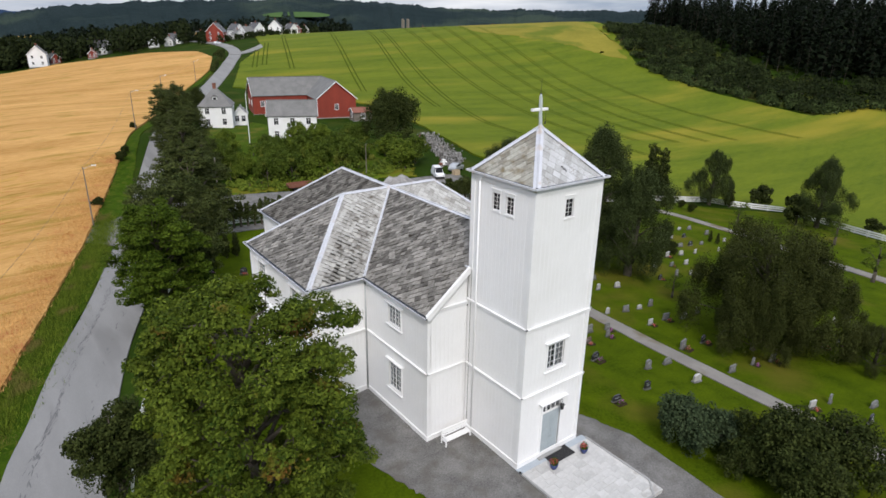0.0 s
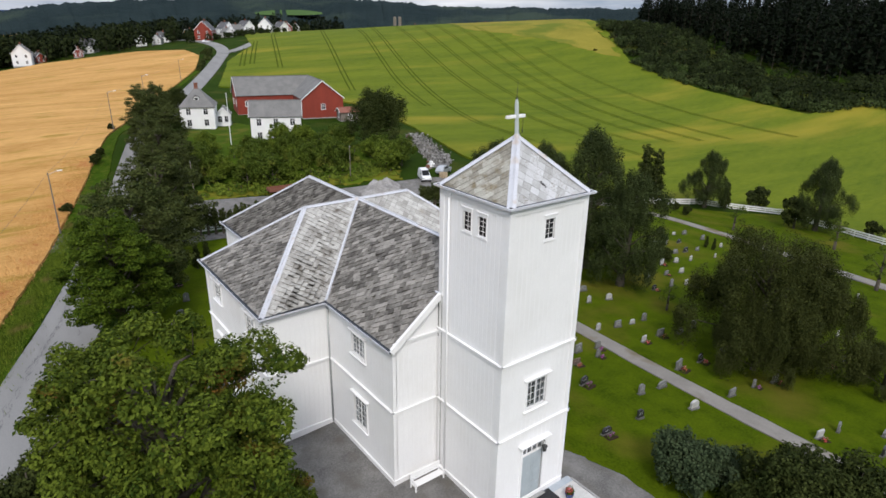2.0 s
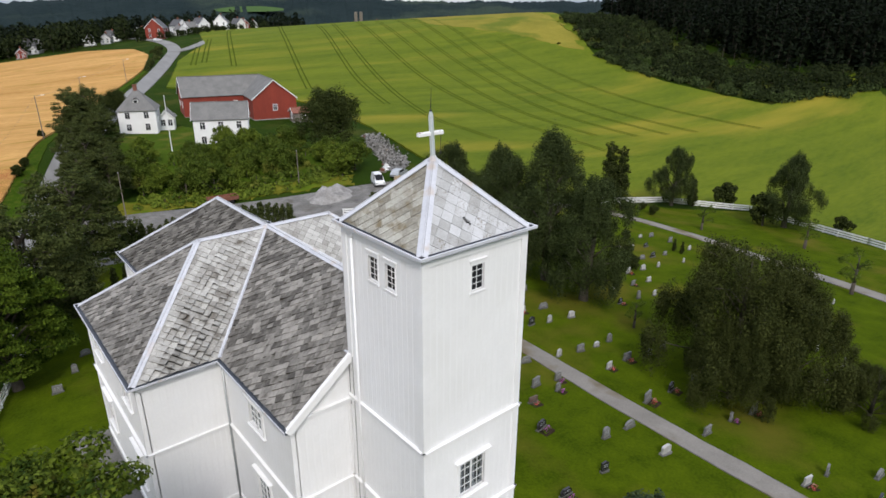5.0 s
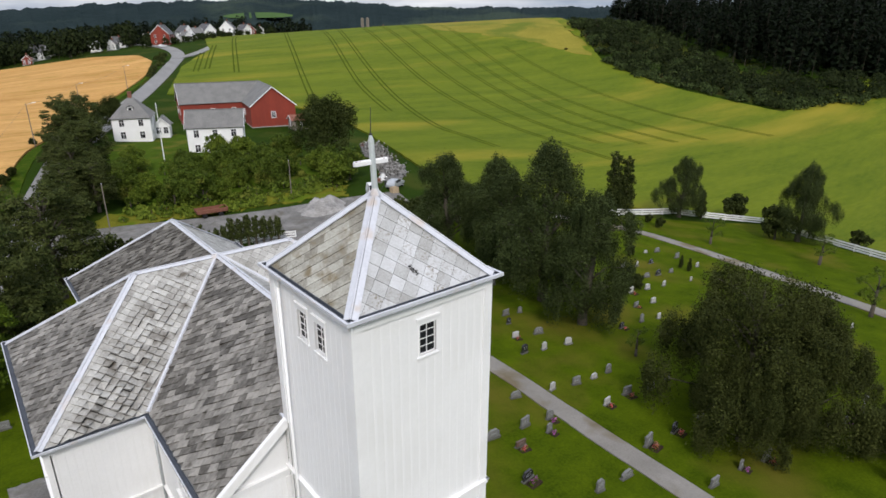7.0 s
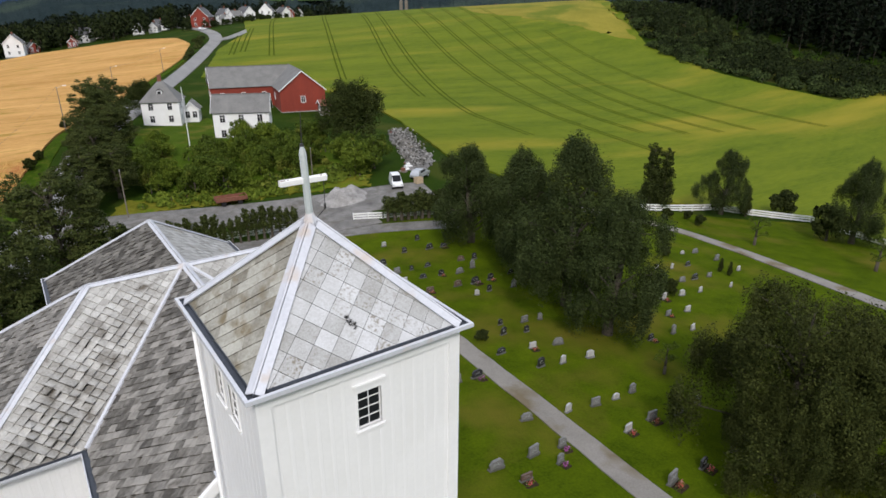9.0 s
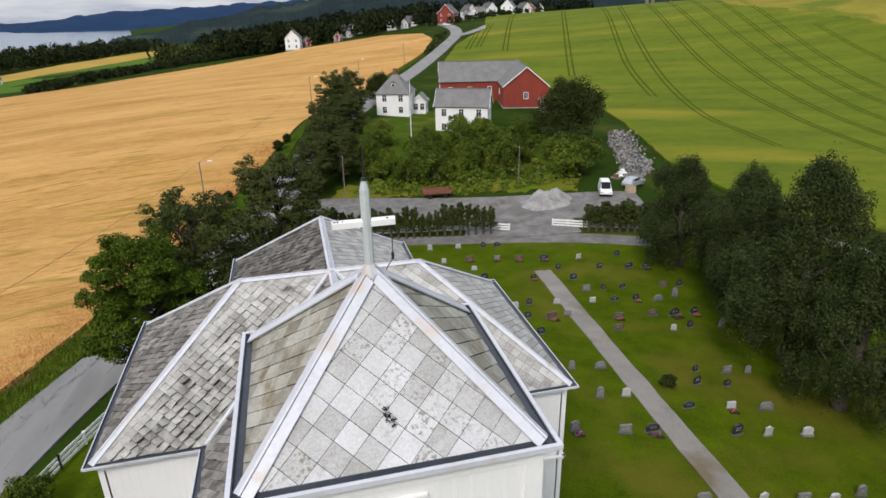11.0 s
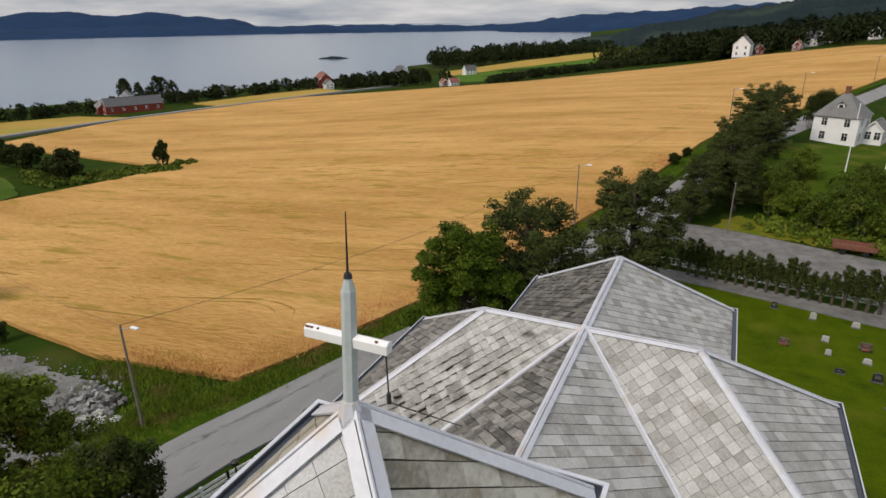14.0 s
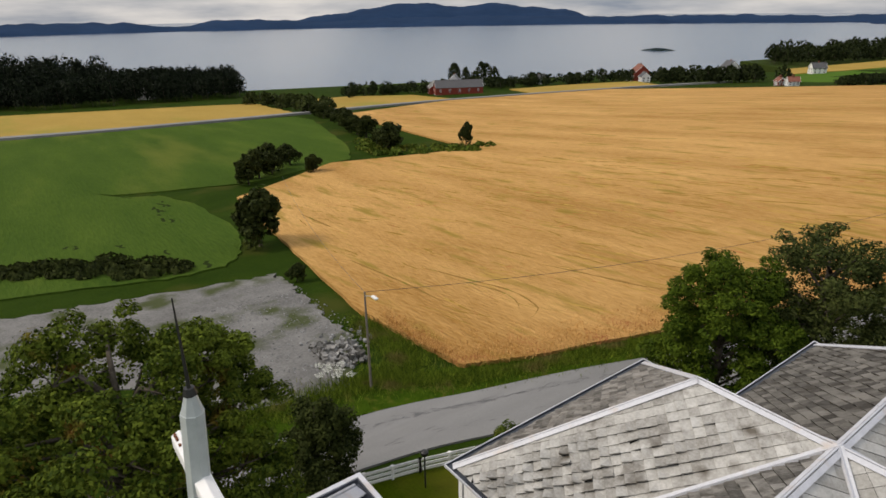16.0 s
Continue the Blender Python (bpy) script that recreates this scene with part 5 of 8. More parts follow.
bmesh.ops.bevel(cb, geom=list(cb.edges), offset=0.006, segments=1, affect="EDGES")
arm = part("cross_arm", cb, M_WHITE, cross, "white sheet-metal cross arm")
cb = bmesh.new()
for sx, w_ in ((-0.53, 0.026), (-0.47, 0.018), (-0.38, 0.012), (0.43, 0.018)):
    box(cb, (AX.x - 0.05 + sx - w_, AX.y - 0.03, AX.z + 0.045), (AX.x - 0.05 + sx + w_, AX.y - 0.01, AX.z + 0.07))
part("rust_spot", cb, material("rust", (0.12, 0.05, 0.03), (0.22, 0.10, 0.06), 6.0, 30.0, 0.9, 0.2), arm)
cb = bmesh.new()
TIP = HEAD + Vector((0, 0.01, 0.15))
rod(cb, TIP, TIP + Vector((0, 0, 0.06)), 0.055, 0.04)
rod(cb, TIP + Vector((0, 0, 0.05)), TIP + Vector((0.03, 0, 0.8)), 0.016, 0.006, 6)
part("lightning_rod", cb, M_BLACK, cross)
cb = bmesh.new()
for p, q, r in (((0.46, 0.04, -0.09), (0.46, 0.06, -0.78), 0.01), ((0.46, 0.06, -0.78), (0.4, 0.5, -1.16), 0.01), ((0.4, 0.5, -1.16), (0.33, 2.6, -2.95), 0.01), ((0.46, 0.06, -0.66), (0.46, 0.06, -0.8), 0.03)):
    rod(cb, AX + Vector(p), AX + Vector(q), r, sides=5)
part("cable", cb, M_BLACK, cross)
cb = bmesh.new()
rod(cb, FOOT + Vector((0, 0, 0.02)), FOOT + Vector((0, 0, 0.26)), 0.2, 0.1, 8)
part("collar", cb, M_ZINC, cross)

# ---- terrace, bench, mat and flower pots before the church ----
terrace = thing("terrace", 23.8, 17.6, -0.12, "pale stone slab terrace before the church door", "terrace", kind="structure")
M_SLAB = material("pale_stone_slab", (0.38, 0.375, 0.365), (0.56, 0.555, 0.545), 1.5, 14.0, 0.85, 0.25, vary="object", spread=0.22, third=(0.34, 0.33, 0.31))
part("bed", boxes(((-2.85, -3.1, -0.5), (2.85, 2.84, 0.03))), M_SLAB, terrace)
slab_meshes = []
for wdt in (0.6, 0.9, 0.75):
    bms = bmesh.new()
    box(bms, (0.006, 0.006, 0), (wdt - 0.006, 0.474, 0.07), bevel=0.008)
    me = bpy.data.meshes.new("slab")
    bms.to_mesh(me)
    bms.free()
    me.materials.append(M_SLAB)
    slab_meshes.append((wdt, me))
srnd = random.Random(3)
for r in range(12):
    x = -2.8
    while x < 2.2:
        wdt, me = srnd.choice(slab_meshes)
        if x + wdt > 2.82:
            wdt, me = slab_meshes[0]
        y = -3.05 + r * 0.475
        if not (x + y < -4.9 or (x + wdt) - y > 5.2):
            ob = new("slab", me)
            ob.parent = terrace
            ob.matrix_basis = Matrix.Translation((x, y, srnd.uniform(-0.004, 0.004)))
        x += wdt
kerb = bmesh.new()
for a, b in (((2.84, 2.6), (2.84, -2.2)), ((2.84, -2.2), (2.0, -3.1)), ((-2.84, 2.6), (-2.84, -2.0)), ((-2.84, -2.0), (-1.9, -3.1)), ((-1.9, -3.1), (2.0, -3.1))):
    beam(kerb, (*a, -0.08), (*b, -0.08), 0.12, 0.34)
part("kerb", kerb, M_CONC, terrace)
part("front_step", boxes(((-2.9, 2.4, -0.2), (2.75, 2.85, 0.09)), bevel=0.01), material("bluish_stone", (0.30, 0.34, 0.38), (0.42, 0.46, 0.50), 1.0, 12.0, 0.8, 0.2), terrace)

mat_ob = thing("doormat", 23.98, 19.98, -0.02, "dark grey rubber doormat before the church door", "doormat")
part("mat", boxes(((-0.95, -0.5, -0.03), (0.95, 0.4, 0.012)), bevel=0.008), material("dark_rubber", (0.02, 0.02, 0.022), (0.045, 0.045, 0.048), 6.0, 40.0, 0.9, 0.5), mat_ob)
mb = bmesh.new()
for k in range(19):
    box(mb, (-0.9 + k * 0.098, -0.46, 0.012), (-0.86 + k * 0.098, 0.36, 0.018))
part("ribs", mb, M_BLACK, mat_ob)

M_POT = material("blue_glaze", (0.02, 0.035, 0.12), (0.04, 0.06, 0.18), 4.0, 20.0, 0.25, 0.05)
M_SOIL = material("dark_soil", (0.02, 0.015, 0.01), (0.05, 0.035, 0.025), 4.0, 30.0, 0.95, 0.5)
M_FLOWER = material("mixed_flowers", (0.35, 0.03, 0.03), (0.65, 0.10, 0.12), 5.0, 30.0, 0.7, 0.0, third=(0.6, 0.5, 0.5), vary="island", spread=0.9)


def lathe(bm, profile, sides=20):
    rings = [[bm.verts.new((r * math.cos(k * math.tau / sides), r * math.sin(k * math.tau / sides), z)) for k in range(sides)] for r, z in profile]
    for a, b in zip(rings, rings[1:]):
        for k in range(sides):
            bm.faces.new((a[k], a[(k + 1) % sides], b[(k + 1) % sides], b[k]))
    bm.faces.new(rings[0][::-1])
    bm.faces.new(rings[-1])


for k, (x, y) in enumerate(((22.8, 19.25), (25.35, 19.2))):
    pot = thing("flower_pot", x, y, -0.05, "blue glazed pot with red and green flowers", "flower pot", "pots by the church door")
    bp = bmesh.new()
    lathe(bp, [(0.14, 0), (0.2, 0.1), (0.24, 0.26), (0.24, 0.32), (0.26, 0.34), (0.25, 0.37), (0.21, 0.36), (0.2, 0.32)])
    part("pot", bp, M_POT, pot, smooth=True)
    bp = bmesh.new()
    lathe(bp, [(0.2, 0.28), (0.19, 0.33), (0.05, 0.34)])
    part("soil", bp, M_SOIL, pot)
    f1 = leaf_mesh("foliage", [(0, 0, 0.44), (0.1, 0.06, 0.5)], [0.24, 0.2], [180, 120], 0.05, M_LEAF_GREEN, 70 + k)
    f1.parent = pot
    f2 = leaf_mesh("flowers", [(0, 0, 0.55), (-0.1, 0.08, 0.5)], [0.2, 0.16], [70, 50], 0.04, M_FLOWER, 80 + k)
    f2.parent = pot

bench = thing("garden_bench", 19.75, 24.7, -0.1, "white painted slatted bench by the church wall", "bench")
for s in (-0.95, 0.95):
    part("end_frame", boxes(((s - 0.04, -0.28, 0), (s + 0.04, -0.2, 0.62)), ((s - 0.04, 0.2, 0), (s + 0.04, 0.28, 0.95)), ((s - 0.05, -0.3, 0.6), (s + 0.05, 0.24, 0.66)), ((s - 0.035, -0.26, 0.34), (s + 0.035, 0.22, 0.40)), bevel=0.008), M_WHITE, bench)
for k in range(4):
    part("seat_slat", boxes(((-1.0, -0.27 + k * 0.115, 0.40), (1.0, -0.17 + k * 0.115, 0.43)), bevel=0.006), M_WHITE, bench)
for k in range(3):
    part("back_slat", boxes(((-1.0, 0.19, 0.52 + k * 0.15), (1.0, 0.22, 0.64 + k * 0.15)), bevel=0.006), M_WHITE, bench)
part("top_rail", boxes(((-1.02, 0.17, 0.95), (1.02, 0.25, 1.0)), bevel=0.01), M_WHITE, bench)


# ---- houses and barns ----
def gable_house(name, label, x, y, turn, w, d, eave, ridge, wall_mat, roof_mat, wins=(2, 2), base=None, hip=0.0, chimney=True, door=True, group="", far=False, over=0.35, trim=None):
    """A house with its ridge along its own x: walls with gables, two roof slopes, windows in rows on every side."""
    z = ground(x, y) if base is None else base
    root = thing(name, x, y, z, label, "house" if "barn" not in name else "barn", group, turn=turn)
    hw, hd = w / 2, d / 2
    bm = bmesh.new()
    prof = [(-hd, 0), (hd, 0), (hd, eave), (0, ridge), (-hd, eave)]
    if hip:
        prof = [(-hd, 0), (hd, 0), (hd, eave), (-hd, eave)]
    a = [bm.verts.new((-hw, p, q)) for p, q in prof]
    b = [bm.verts.new((hw, p, q)) for p, q in prof]
    bm.faces.new(a[::-1])
    bm.faces.new(b)
    k = len(prof)
    for i in range(k):
        bm.faces.new((a[i], a[(i + 1) % k], b[(i + 1) % k], b[i]))
    bmesh.ops.recalc_face_normals(bm, faces=bm.faces)
    part("wall", bm, wall_mat, root)
    part("foundation", boxes(((-hw - 0.06, -hd - 0.06, -2.0), (hw + 0.06, hd + 0.06, 0.2))), M_CONC, root)
    pitch = (ridge - eave) / hd
    ew, ed = hw + over, hd + over
    ez = eave - over * pitch + 0.06
    rz = ridge + 0.06
    if hip:
        hx = hw + over - hip
        faces = [[(-ew, -ed, ez), (ew, -ed, ez), (hx, 0, rz), (-hx, 0, rz)], [(ew, ed, ez), (-ew, ed, ez), (-hx, 0, rz), (hx, 0, rz)],
                 [(ew, -ed, ez), (ew, ed, ez), (hx, 0, rz)], [(-ew, ed, ez), (-ew, -ed, ez), (-hx, 0, rz)]]
    else:
        faces = [[(-ew, -ed, ez), (ew, -ed, ez), (ew, 0, rz), (-ew, 0, rz)], [(ew, ed, ez), (-ew, ed, ez), (-ew, 0, rz), (ew, 0, rz)]]
    for f in faces:
        poly_part("roof", f, roof_mat, root, 0.16)
    rb = bmesh.new()
    rx = hx if hip else ew
    beam(rb, (-rx, 0, rz + 0.03), (rx, 0, rz + 0.03), 0.3, 0.1)
    part("ridge", rb, roof_mat, root)
    if not hip:
        for sx in (-1, 1):
            for sy in (-1, 1):
                tb = bmesh.new()
                beam(tb, (sx * (ew + 0.02), sy * ed, ez - 0.12), (sx * (ew + 0.02), 0, rz - 0.12), 0.06, 0.22)
                part("bargeboard", tb, trim or M_WHITE, root)
    rows, storey = wins[1], (eave - 0.5) / max(1, wins[1])
    for side in range(4):
        ln = w if side % 2 == 0 else d
        n = wins[0] if side % 2 == 0 else max(1, round(wins[0] * d / w))
        m = (wall_frame(-hw, -hd, (0, -1)), wall_frame(hw, -hd, (1, 0)), wall_frame(hw, hd, (0, 1)), wall_frame(-hw, hd, (-1, 0)))[side]
        for r in range(rows):
            for q in range(n):
                u = ln * (q + 0.5) / n
                zc = 0.5 + storey * (r + 0.52)
                ww, wh = 0.48, min(0.72, storey * 0.3)
                if door and side == 0 and r == 0 and q == n // 2:
                    dr = part("door", boxed(m, [((u - 0.55, 0, 0.2), (u + 0.55, 0.06, 2.35))]), M_DOOR, root)
                    part("door_frame", boxed(m, [((u - 0.7, 0, 0.2), (u - 0.55, 0.09, 2.5)), ((u + 0.55, 0, 0.2), (u + 0.7, 0.09, 2.5)), ((u - 0.7, 0, 2.35), (u + 0.7, 0.09, 2.5))]), M_WHITE, dr)
                    continue
                mw = m @ Matrix.Translation((u - ww - 0.12, 0.07, 0))
                zs_ = ((zc - wh, zc - 0.03 + wh * 0.3), (zc + 0.03 + wh * 0.3, zc + wh))
                wn_ = part("window", holed(mw, 2 * ww + 0.24, zc - wh - 0.12, zc + wh + 0.12, [(*us_, *zz) for us_ in ((0.12, 0.09 + ww), (0.15 + ww, 0.12 + 2 * ww)) for zz in zs_], 0.07), M_WHITE, root)
                part("pane", boxed(m, [((u - ww, 0.005, zc - wh), (u + ww, 0.03, zc + wh))]), M_DIMGLASS, wn_)
    if chimney:
        part("chimney", boxes(((-0.45, -0.35, ridge - 0.6), (0.35, 0.35, ridge + 1.1)), ((-0.52, -0.42, ridge + 0.95), (0.42, 0.42, ridge + 1.08))), M_BRICK, root)
    return root


M_BRICK = material("chimney_brick", (0.14, 0.06, 0.04), (0.24, 0.11, 0.08), 3.0, 20.0, 0.9, 0.3)
M_TILE = material("red_roof", (0.16, 0.055, 0.035), (0.26, 0.10, 0.07), 1.0, 8.0, 0.85, 0.3)
M_DARKROOF = material("dark_roof", (0.05, 0.05, 0.055), (0.10, 0.10, 0.105), 0.8, 8.0, 0.7, 0.3)
M_YELLOW = material("ochre_paint", (0.40, 0.26, 0.09), (0.50, 0.34, 0.13), 1.0, 8.0, 0.7, 0.1)

# farm by the road
farmhouse = gable_house("farmhouse", "white two-storey farmhouse with a hipped slate roof", 48.0, 162.6, -22, 7.9, 8.2, 5.9, 10.0, M_WHITE, M_ROOF, (2, 2), -1.3, hip=4.0, door=False)
dormer = part("dormer", boxes(((-0.55, -2.75, 6.9), (0.55, -1.0, 7.95)), bevel=0.01), M_WHITE, farmhouse, "small white roof dormer")
part("dormer_window", boxes(((-0.35, -2.79, 7.1), (0.35, -2.74, 7.8)), bevel=0.005), M_DIMGLASS, dormer)
for s_ in (-1, 1):
    poly_part("dormer_roof", [(0, -2.95, 8.45), (0, -0.9, 8.45), (s_ * 0.75, -0.9, 7.9), (s_ * 0.75, -2.95, 7.9)][::s_], M_ROOF, farmhouse, 0.08)
annex = gable_house("porch_annex", "small white porch beside the farmhouse", 54.2, 163.2, 68, 4.2, 3.2, 3.3, 4.9, M_WHITE, M_ROOF, (2, 1), -1.3, chimney=False, door=False)
longhouse = gable_house("farm_cottage", "long white two-storey farm building with a grey roof", 58.3, 138.4, -25, 11.0, 6.4, 6.5, 9.5, M_WHITE, M_ROOF, (3, 2), -2.1, chimney=False)
barn_wing = gable_house("red_barn_wing", "red timber barn wing with a grey roof and white verge boards", 83.1, 169.4, 77, 19.0, 11.4, 5.6, 10.2, M_RED, M_ROOF, (1, 1), -1.0, chimney=False, door=False)
barn_main = gable_house("red_barn", "long red timber barn with a grey roof", 74.5, 180.3, -12, 21.5, 10.6, 5.6, 10.2, M_RED, M_ROOF, (4, 1), -1.0, chimney=False, door=False)
shed = gable_house("lean_to_shed", "open shed with a rusty brown roof", 85.4, 154.2, -13, 5.2, 4.4, 2.6, 3.6, M_WOOD, M_TILE, (1, 1), -1.2, chimney=False, door=False)

# the village on the rise, and other scattered houses
vrnd = random.Random(21)
for k, (x, y, wmat, rmat, big) in enumerate((
        (124, 403, M_RED, M_DARKROOF, 1.55), (140, 412, M_OFFWHITE, M_ROOF, 0.8), (146, 432, M_WHITE, M_DARKROOF, 1.2), (151, 426, M_WHITE, M_ROOF, 0.95), (162, 438, M_WHITE, M_DARKROOF, 1.2), (176, 437, M_WHITE, M_DARKROOF, 1.35),
        (189, 441, M_OFFWHITE, M_DARKROOF, 1.0), (196, 447, M_RED, M_DARKROOF, 0.9), (201, 462, M_WHITE, M_DARKROOF, 1.0), (211, 466, M_WHITE, M_DARKROOF, 0.9), (95, 440, M_WHITE, M_DARKROOF, 0.95), (102, 428, M_OFFWHITE, M_ROOF, 0.8),
        (110, 446, M_WHITE, M_DARKROOF, 0.9), (66, 452, M_WHITE, M_DARKROOF, 1.2), (137, 482, M_YELLOW, M_DARKROOF, 0.9), (57, 424, M_RED, M_TILE, 0.7), (38, 433, M_RED, M_DARKROOF, 0.8), (92, 610, M_WHITE, M_DARKROOF, 1.2))):
    gable_house("village_house", {M_WHITE: "white village house with a pitched roof", M_RED: "red village house with a pitched roof", M_OFFWHITE: "pale village house with a pitched roof", M_YELLOW: "ochre village house with a pitched roof"}[wmat], x, y, vrnd.choice((-30, 60, 20, 100, 75)), 8.2 * big, 6.4 * big, 4.0 * big, 7.2 * big, wmat, rmat, (3, 2), group="village houses")
gable_house("manor_house", "tall white house above the grain field", 29.5, 424, 80, 11, 9, 7.0, 11.5, M_WHITE, M_ROOF, (3, 2))
for x, y, wmat, rmat, big, lab in ((-300, 274, M_WHITE, M_ROOF, 1.6, "white farmhouse near the shore"), (-246, 398, M_RED, M_TILE, 1.7, "red farmhouse by the shore"), (-232, 384, M_WHITE, M_DARKROOF, 0.9, "white cottage by the shore"),
                                   (-118, 345, M_WHITE, M_TILE, 0.6, "white cottage with a red roof below the meadow"), (-126, 349, M_RED, M_TILE, 0.55, "red cottage with a red roof below the meadow"), (-330, 325, M_WHITE, M_ROOF, 1.0, "pale house among shore trees"), (-300, 352, M_OFFWHITE, M_DARKROOF, 1.0, "pale house among shore trees"), (-250, 395, M_WHITE, M_DARKROOF, 1.0, "white house among shore trees"), (-160, 470, M_WHITE, M_DARKROOF, 1.0, "white house beyond the meadow"), (-215, 460, M_WHITE, M_DARKROOF, 1.4, "white house beyond the meadow"), (-60, 640, M_WHITE, M_ROOF, 1.3, "white house beyond the meadow"), (-450, 115, M_WHITE, M_ROOF, 1.3, "white house in the shore woods"), (350, 405, M_RED, M_TILE, 1.1, "red farm building on the skyline"), (375, 412, M_WHITE, M_ROOF, 0.8, "white shed on the skyline"), (285, 412, M_WHITE, M_ROOF, 0.7, "white shed on the skyline")):
    gable_house("shore_barn" if "barn" in lab else "far_house", lab, x, y, vrnd.choice((-40, -35, 50)), 9 * big, 6.5 * big, 4.2 * min(big, 1.5), 7.4 * min(big, 1.5), wmat, rmat, (3, 2 if big < 1.5 else 1), base=ground(x, y) - (3.6 if "skyline" in lab else 0), group="scattered houses")
gable_house("shore_barn", "long red barn with a grey roof near the shore", -283, 264, 62, 30, 10, 4.6, 8.6, M_RED, M_DARKROOF, (5, 1), chimney=False, door=False)
gable_house("shore_barn", "red barn wing beside the white shore house", -300, 258, 150, 14, 8, 4.2, 7.6, M_RED, M_ROOF, (2, 1), chimney=False, door=False)
for dx in (0, 4.5):
    silo = thing("silo", 268 + dx, 414, ground(268 + dx, 414), "dark weathered silo on the skyline", "silo")
    sb = bmesh.new()
    lathe(sb, [(1.2, -3), (1.2, 7), (1.15, 7.3), (0.2, 7.8)], 14)
    part("shaft", sb, M_WOOD, silo)


# ---- woods, hedges and single trees ----
def scatter(points, mat, name, label, conifer, size, tall, seed, leaves=70, crown=3.0, level=None):
    """Far woods as one mesh: each tree a stem and a crown of loose leaf blades."""
    rnd = np.random.RandomState(seed)
    vs, fs = [], []
    stems = bmesh.new()
    blades = []
    pts = np.array(points)
    zs = heights(pts[:, 0], pts[:, 1]) if level is None else np.full(len(pts), level)
    for (x, y), z in zip(pts, zs):
        h = tall * rnd.uniform(0.65, 1.2)
        n = leaves
        f = rnd.uniform(0, 1, n)
        if conifer:
            r = crown * (1 - f) ** 0.85 * rnd.uniform(0.35, 1, n) * rnd.uniform(0.85, 1.15)
            zz = h * (0.08 + 0.92 * f)
        else:
            c = crown * rnd.uniform(0.7, 1.3)
            th = np.arccos(rnd.uniform(-0.7, 1, n))
            r = c * np.sin(th) * rnd.uniform(0.7, 1.1, n)
            zz = h * 0.52 + np.cos(th) * h * 0.5 * rnd.uniform(0.8, 1.05, n)
        a = rnd.uniform(0, math.tau, n)
        p = np.column_stack((x + np.cos(a) * r, y + np.sin(a) * r, z + zz))
        d = np.column_stack((np.cos(a), np.sin(a), np.full(n, -0.35 if conifer else 0.5))) + rnd.normal(scale=0.45, size=(n, 3))
        d /= np.linalg.norm(d, axis=1)[:, None]
        if conifer:
            t = d
            b = np.cross(d, np.array((0, 0, 1.0))) + rnd.normal(scale=0.25, size=(n, 3))
        else:
            t = np.cross(d, rnd.normal(size=(n, 3)))
            b = np.cross(d, t)
        t /= np.linalg.norm(t, axis=1)[:, None] + 1e-9
        b /= np.linalg.norm(b, axis=1)[:, None] + 1e-9
        s = (size * rnd.uniform(0.6, 1.35, n) * (1.15 - 0.6 * f if conifer else 1))[:, None]
        blades.append(np.stack((p - t * s, p - b * s * 0.6, p + t * s, p + b * s * 0.6), 1).reshape(-1, 3))
        rod(stems, (x, y, z - 0.6), (x, y, z + h * 0.7), 0.16, 0.05, 4)
    v = np.concatenate(blades)
    me = bpy.data.meshes.new(name)
    me.vertices.add(len(v))
    me.vertices.foreach_set("co", v.ravel().astype(np.float32))
    me.loops.add(len(v))
    me.loops.foreach_set("vertex_index", np.arange(len(v), dtype=np.int32))
    me.polygons.add(len(v) // 4)
    me.polygons.foreach_set("loop_start", np.arange(0, len(v), 4, dtype=np.int32))
    me.update(calc_edges=True)
    me.materials.append(mat)
    ob = tagged(new(name, me), label, "woods", kind="stuff")
    part("stems", stems, M_BARK, ob)["kind"] = "stuff"
    return ob


def in_area(corners, count, seed):
    """Random places inside a polygon."""
    rnd = np.random.RandomState(seed)
    c = np.array(corners, float)
    out = []
    while len(out) < count:
        p = c.min(0) + rnd.uniform(0, 1, 2) * (c.max(0) - c.min(0))
        inside = False
        for i in range(len(c)):
            a, b = c[i], c[i - 1]
            if (a[1] > p[1]) != (b[1] > p[1]) and p[0] < (b[0] - a[0]) * (p[1] - a[1]) / (b[1] - a[1]) + a[0]:
                inside = not inside
        if inside:
            out.append(p)
    return out


def along(line, count, spread, seed):
    """Random places near a line."""
    rnd = np.random.RandomState(seed)
    p = np.array(line, float)
    seg_ = np.hypot(*(p[1:] - p[:-1]).T)
    cum = np.concatenate(([0], np.cumsum(seg_)))
    out = []
    for k in range(count):
        s = (k + rnd.uniform(0, 1)) / count * cum[-1]
        i = min(np.searchsorted(cum, s, side="right") - 1, len(seg_) - 1)
        f = (s - cum[i]) / seg_[i]
        out.append(p[i] * (1 - f) + p[i + 1] * f + rnd.normal(scale=spread, size=2))
    return out


FIELD_SIDE = [(338, 282), (328, 264), (291, 213), (278, 174), (276, 140), (271, 112)]
LOW_SIDE = [(288, 108), (302, 97), (335, 84)]
SPRUCE_SIDE = [(398, 292), (366, 240), (350, 212), (334, 186), (322, 158), (318, 128), (345, 98)]
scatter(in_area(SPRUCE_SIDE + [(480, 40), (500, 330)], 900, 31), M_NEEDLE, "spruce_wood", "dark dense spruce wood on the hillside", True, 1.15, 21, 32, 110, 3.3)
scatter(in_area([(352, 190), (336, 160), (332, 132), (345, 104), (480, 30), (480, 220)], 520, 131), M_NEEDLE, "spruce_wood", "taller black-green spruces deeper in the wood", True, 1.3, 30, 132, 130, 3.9)
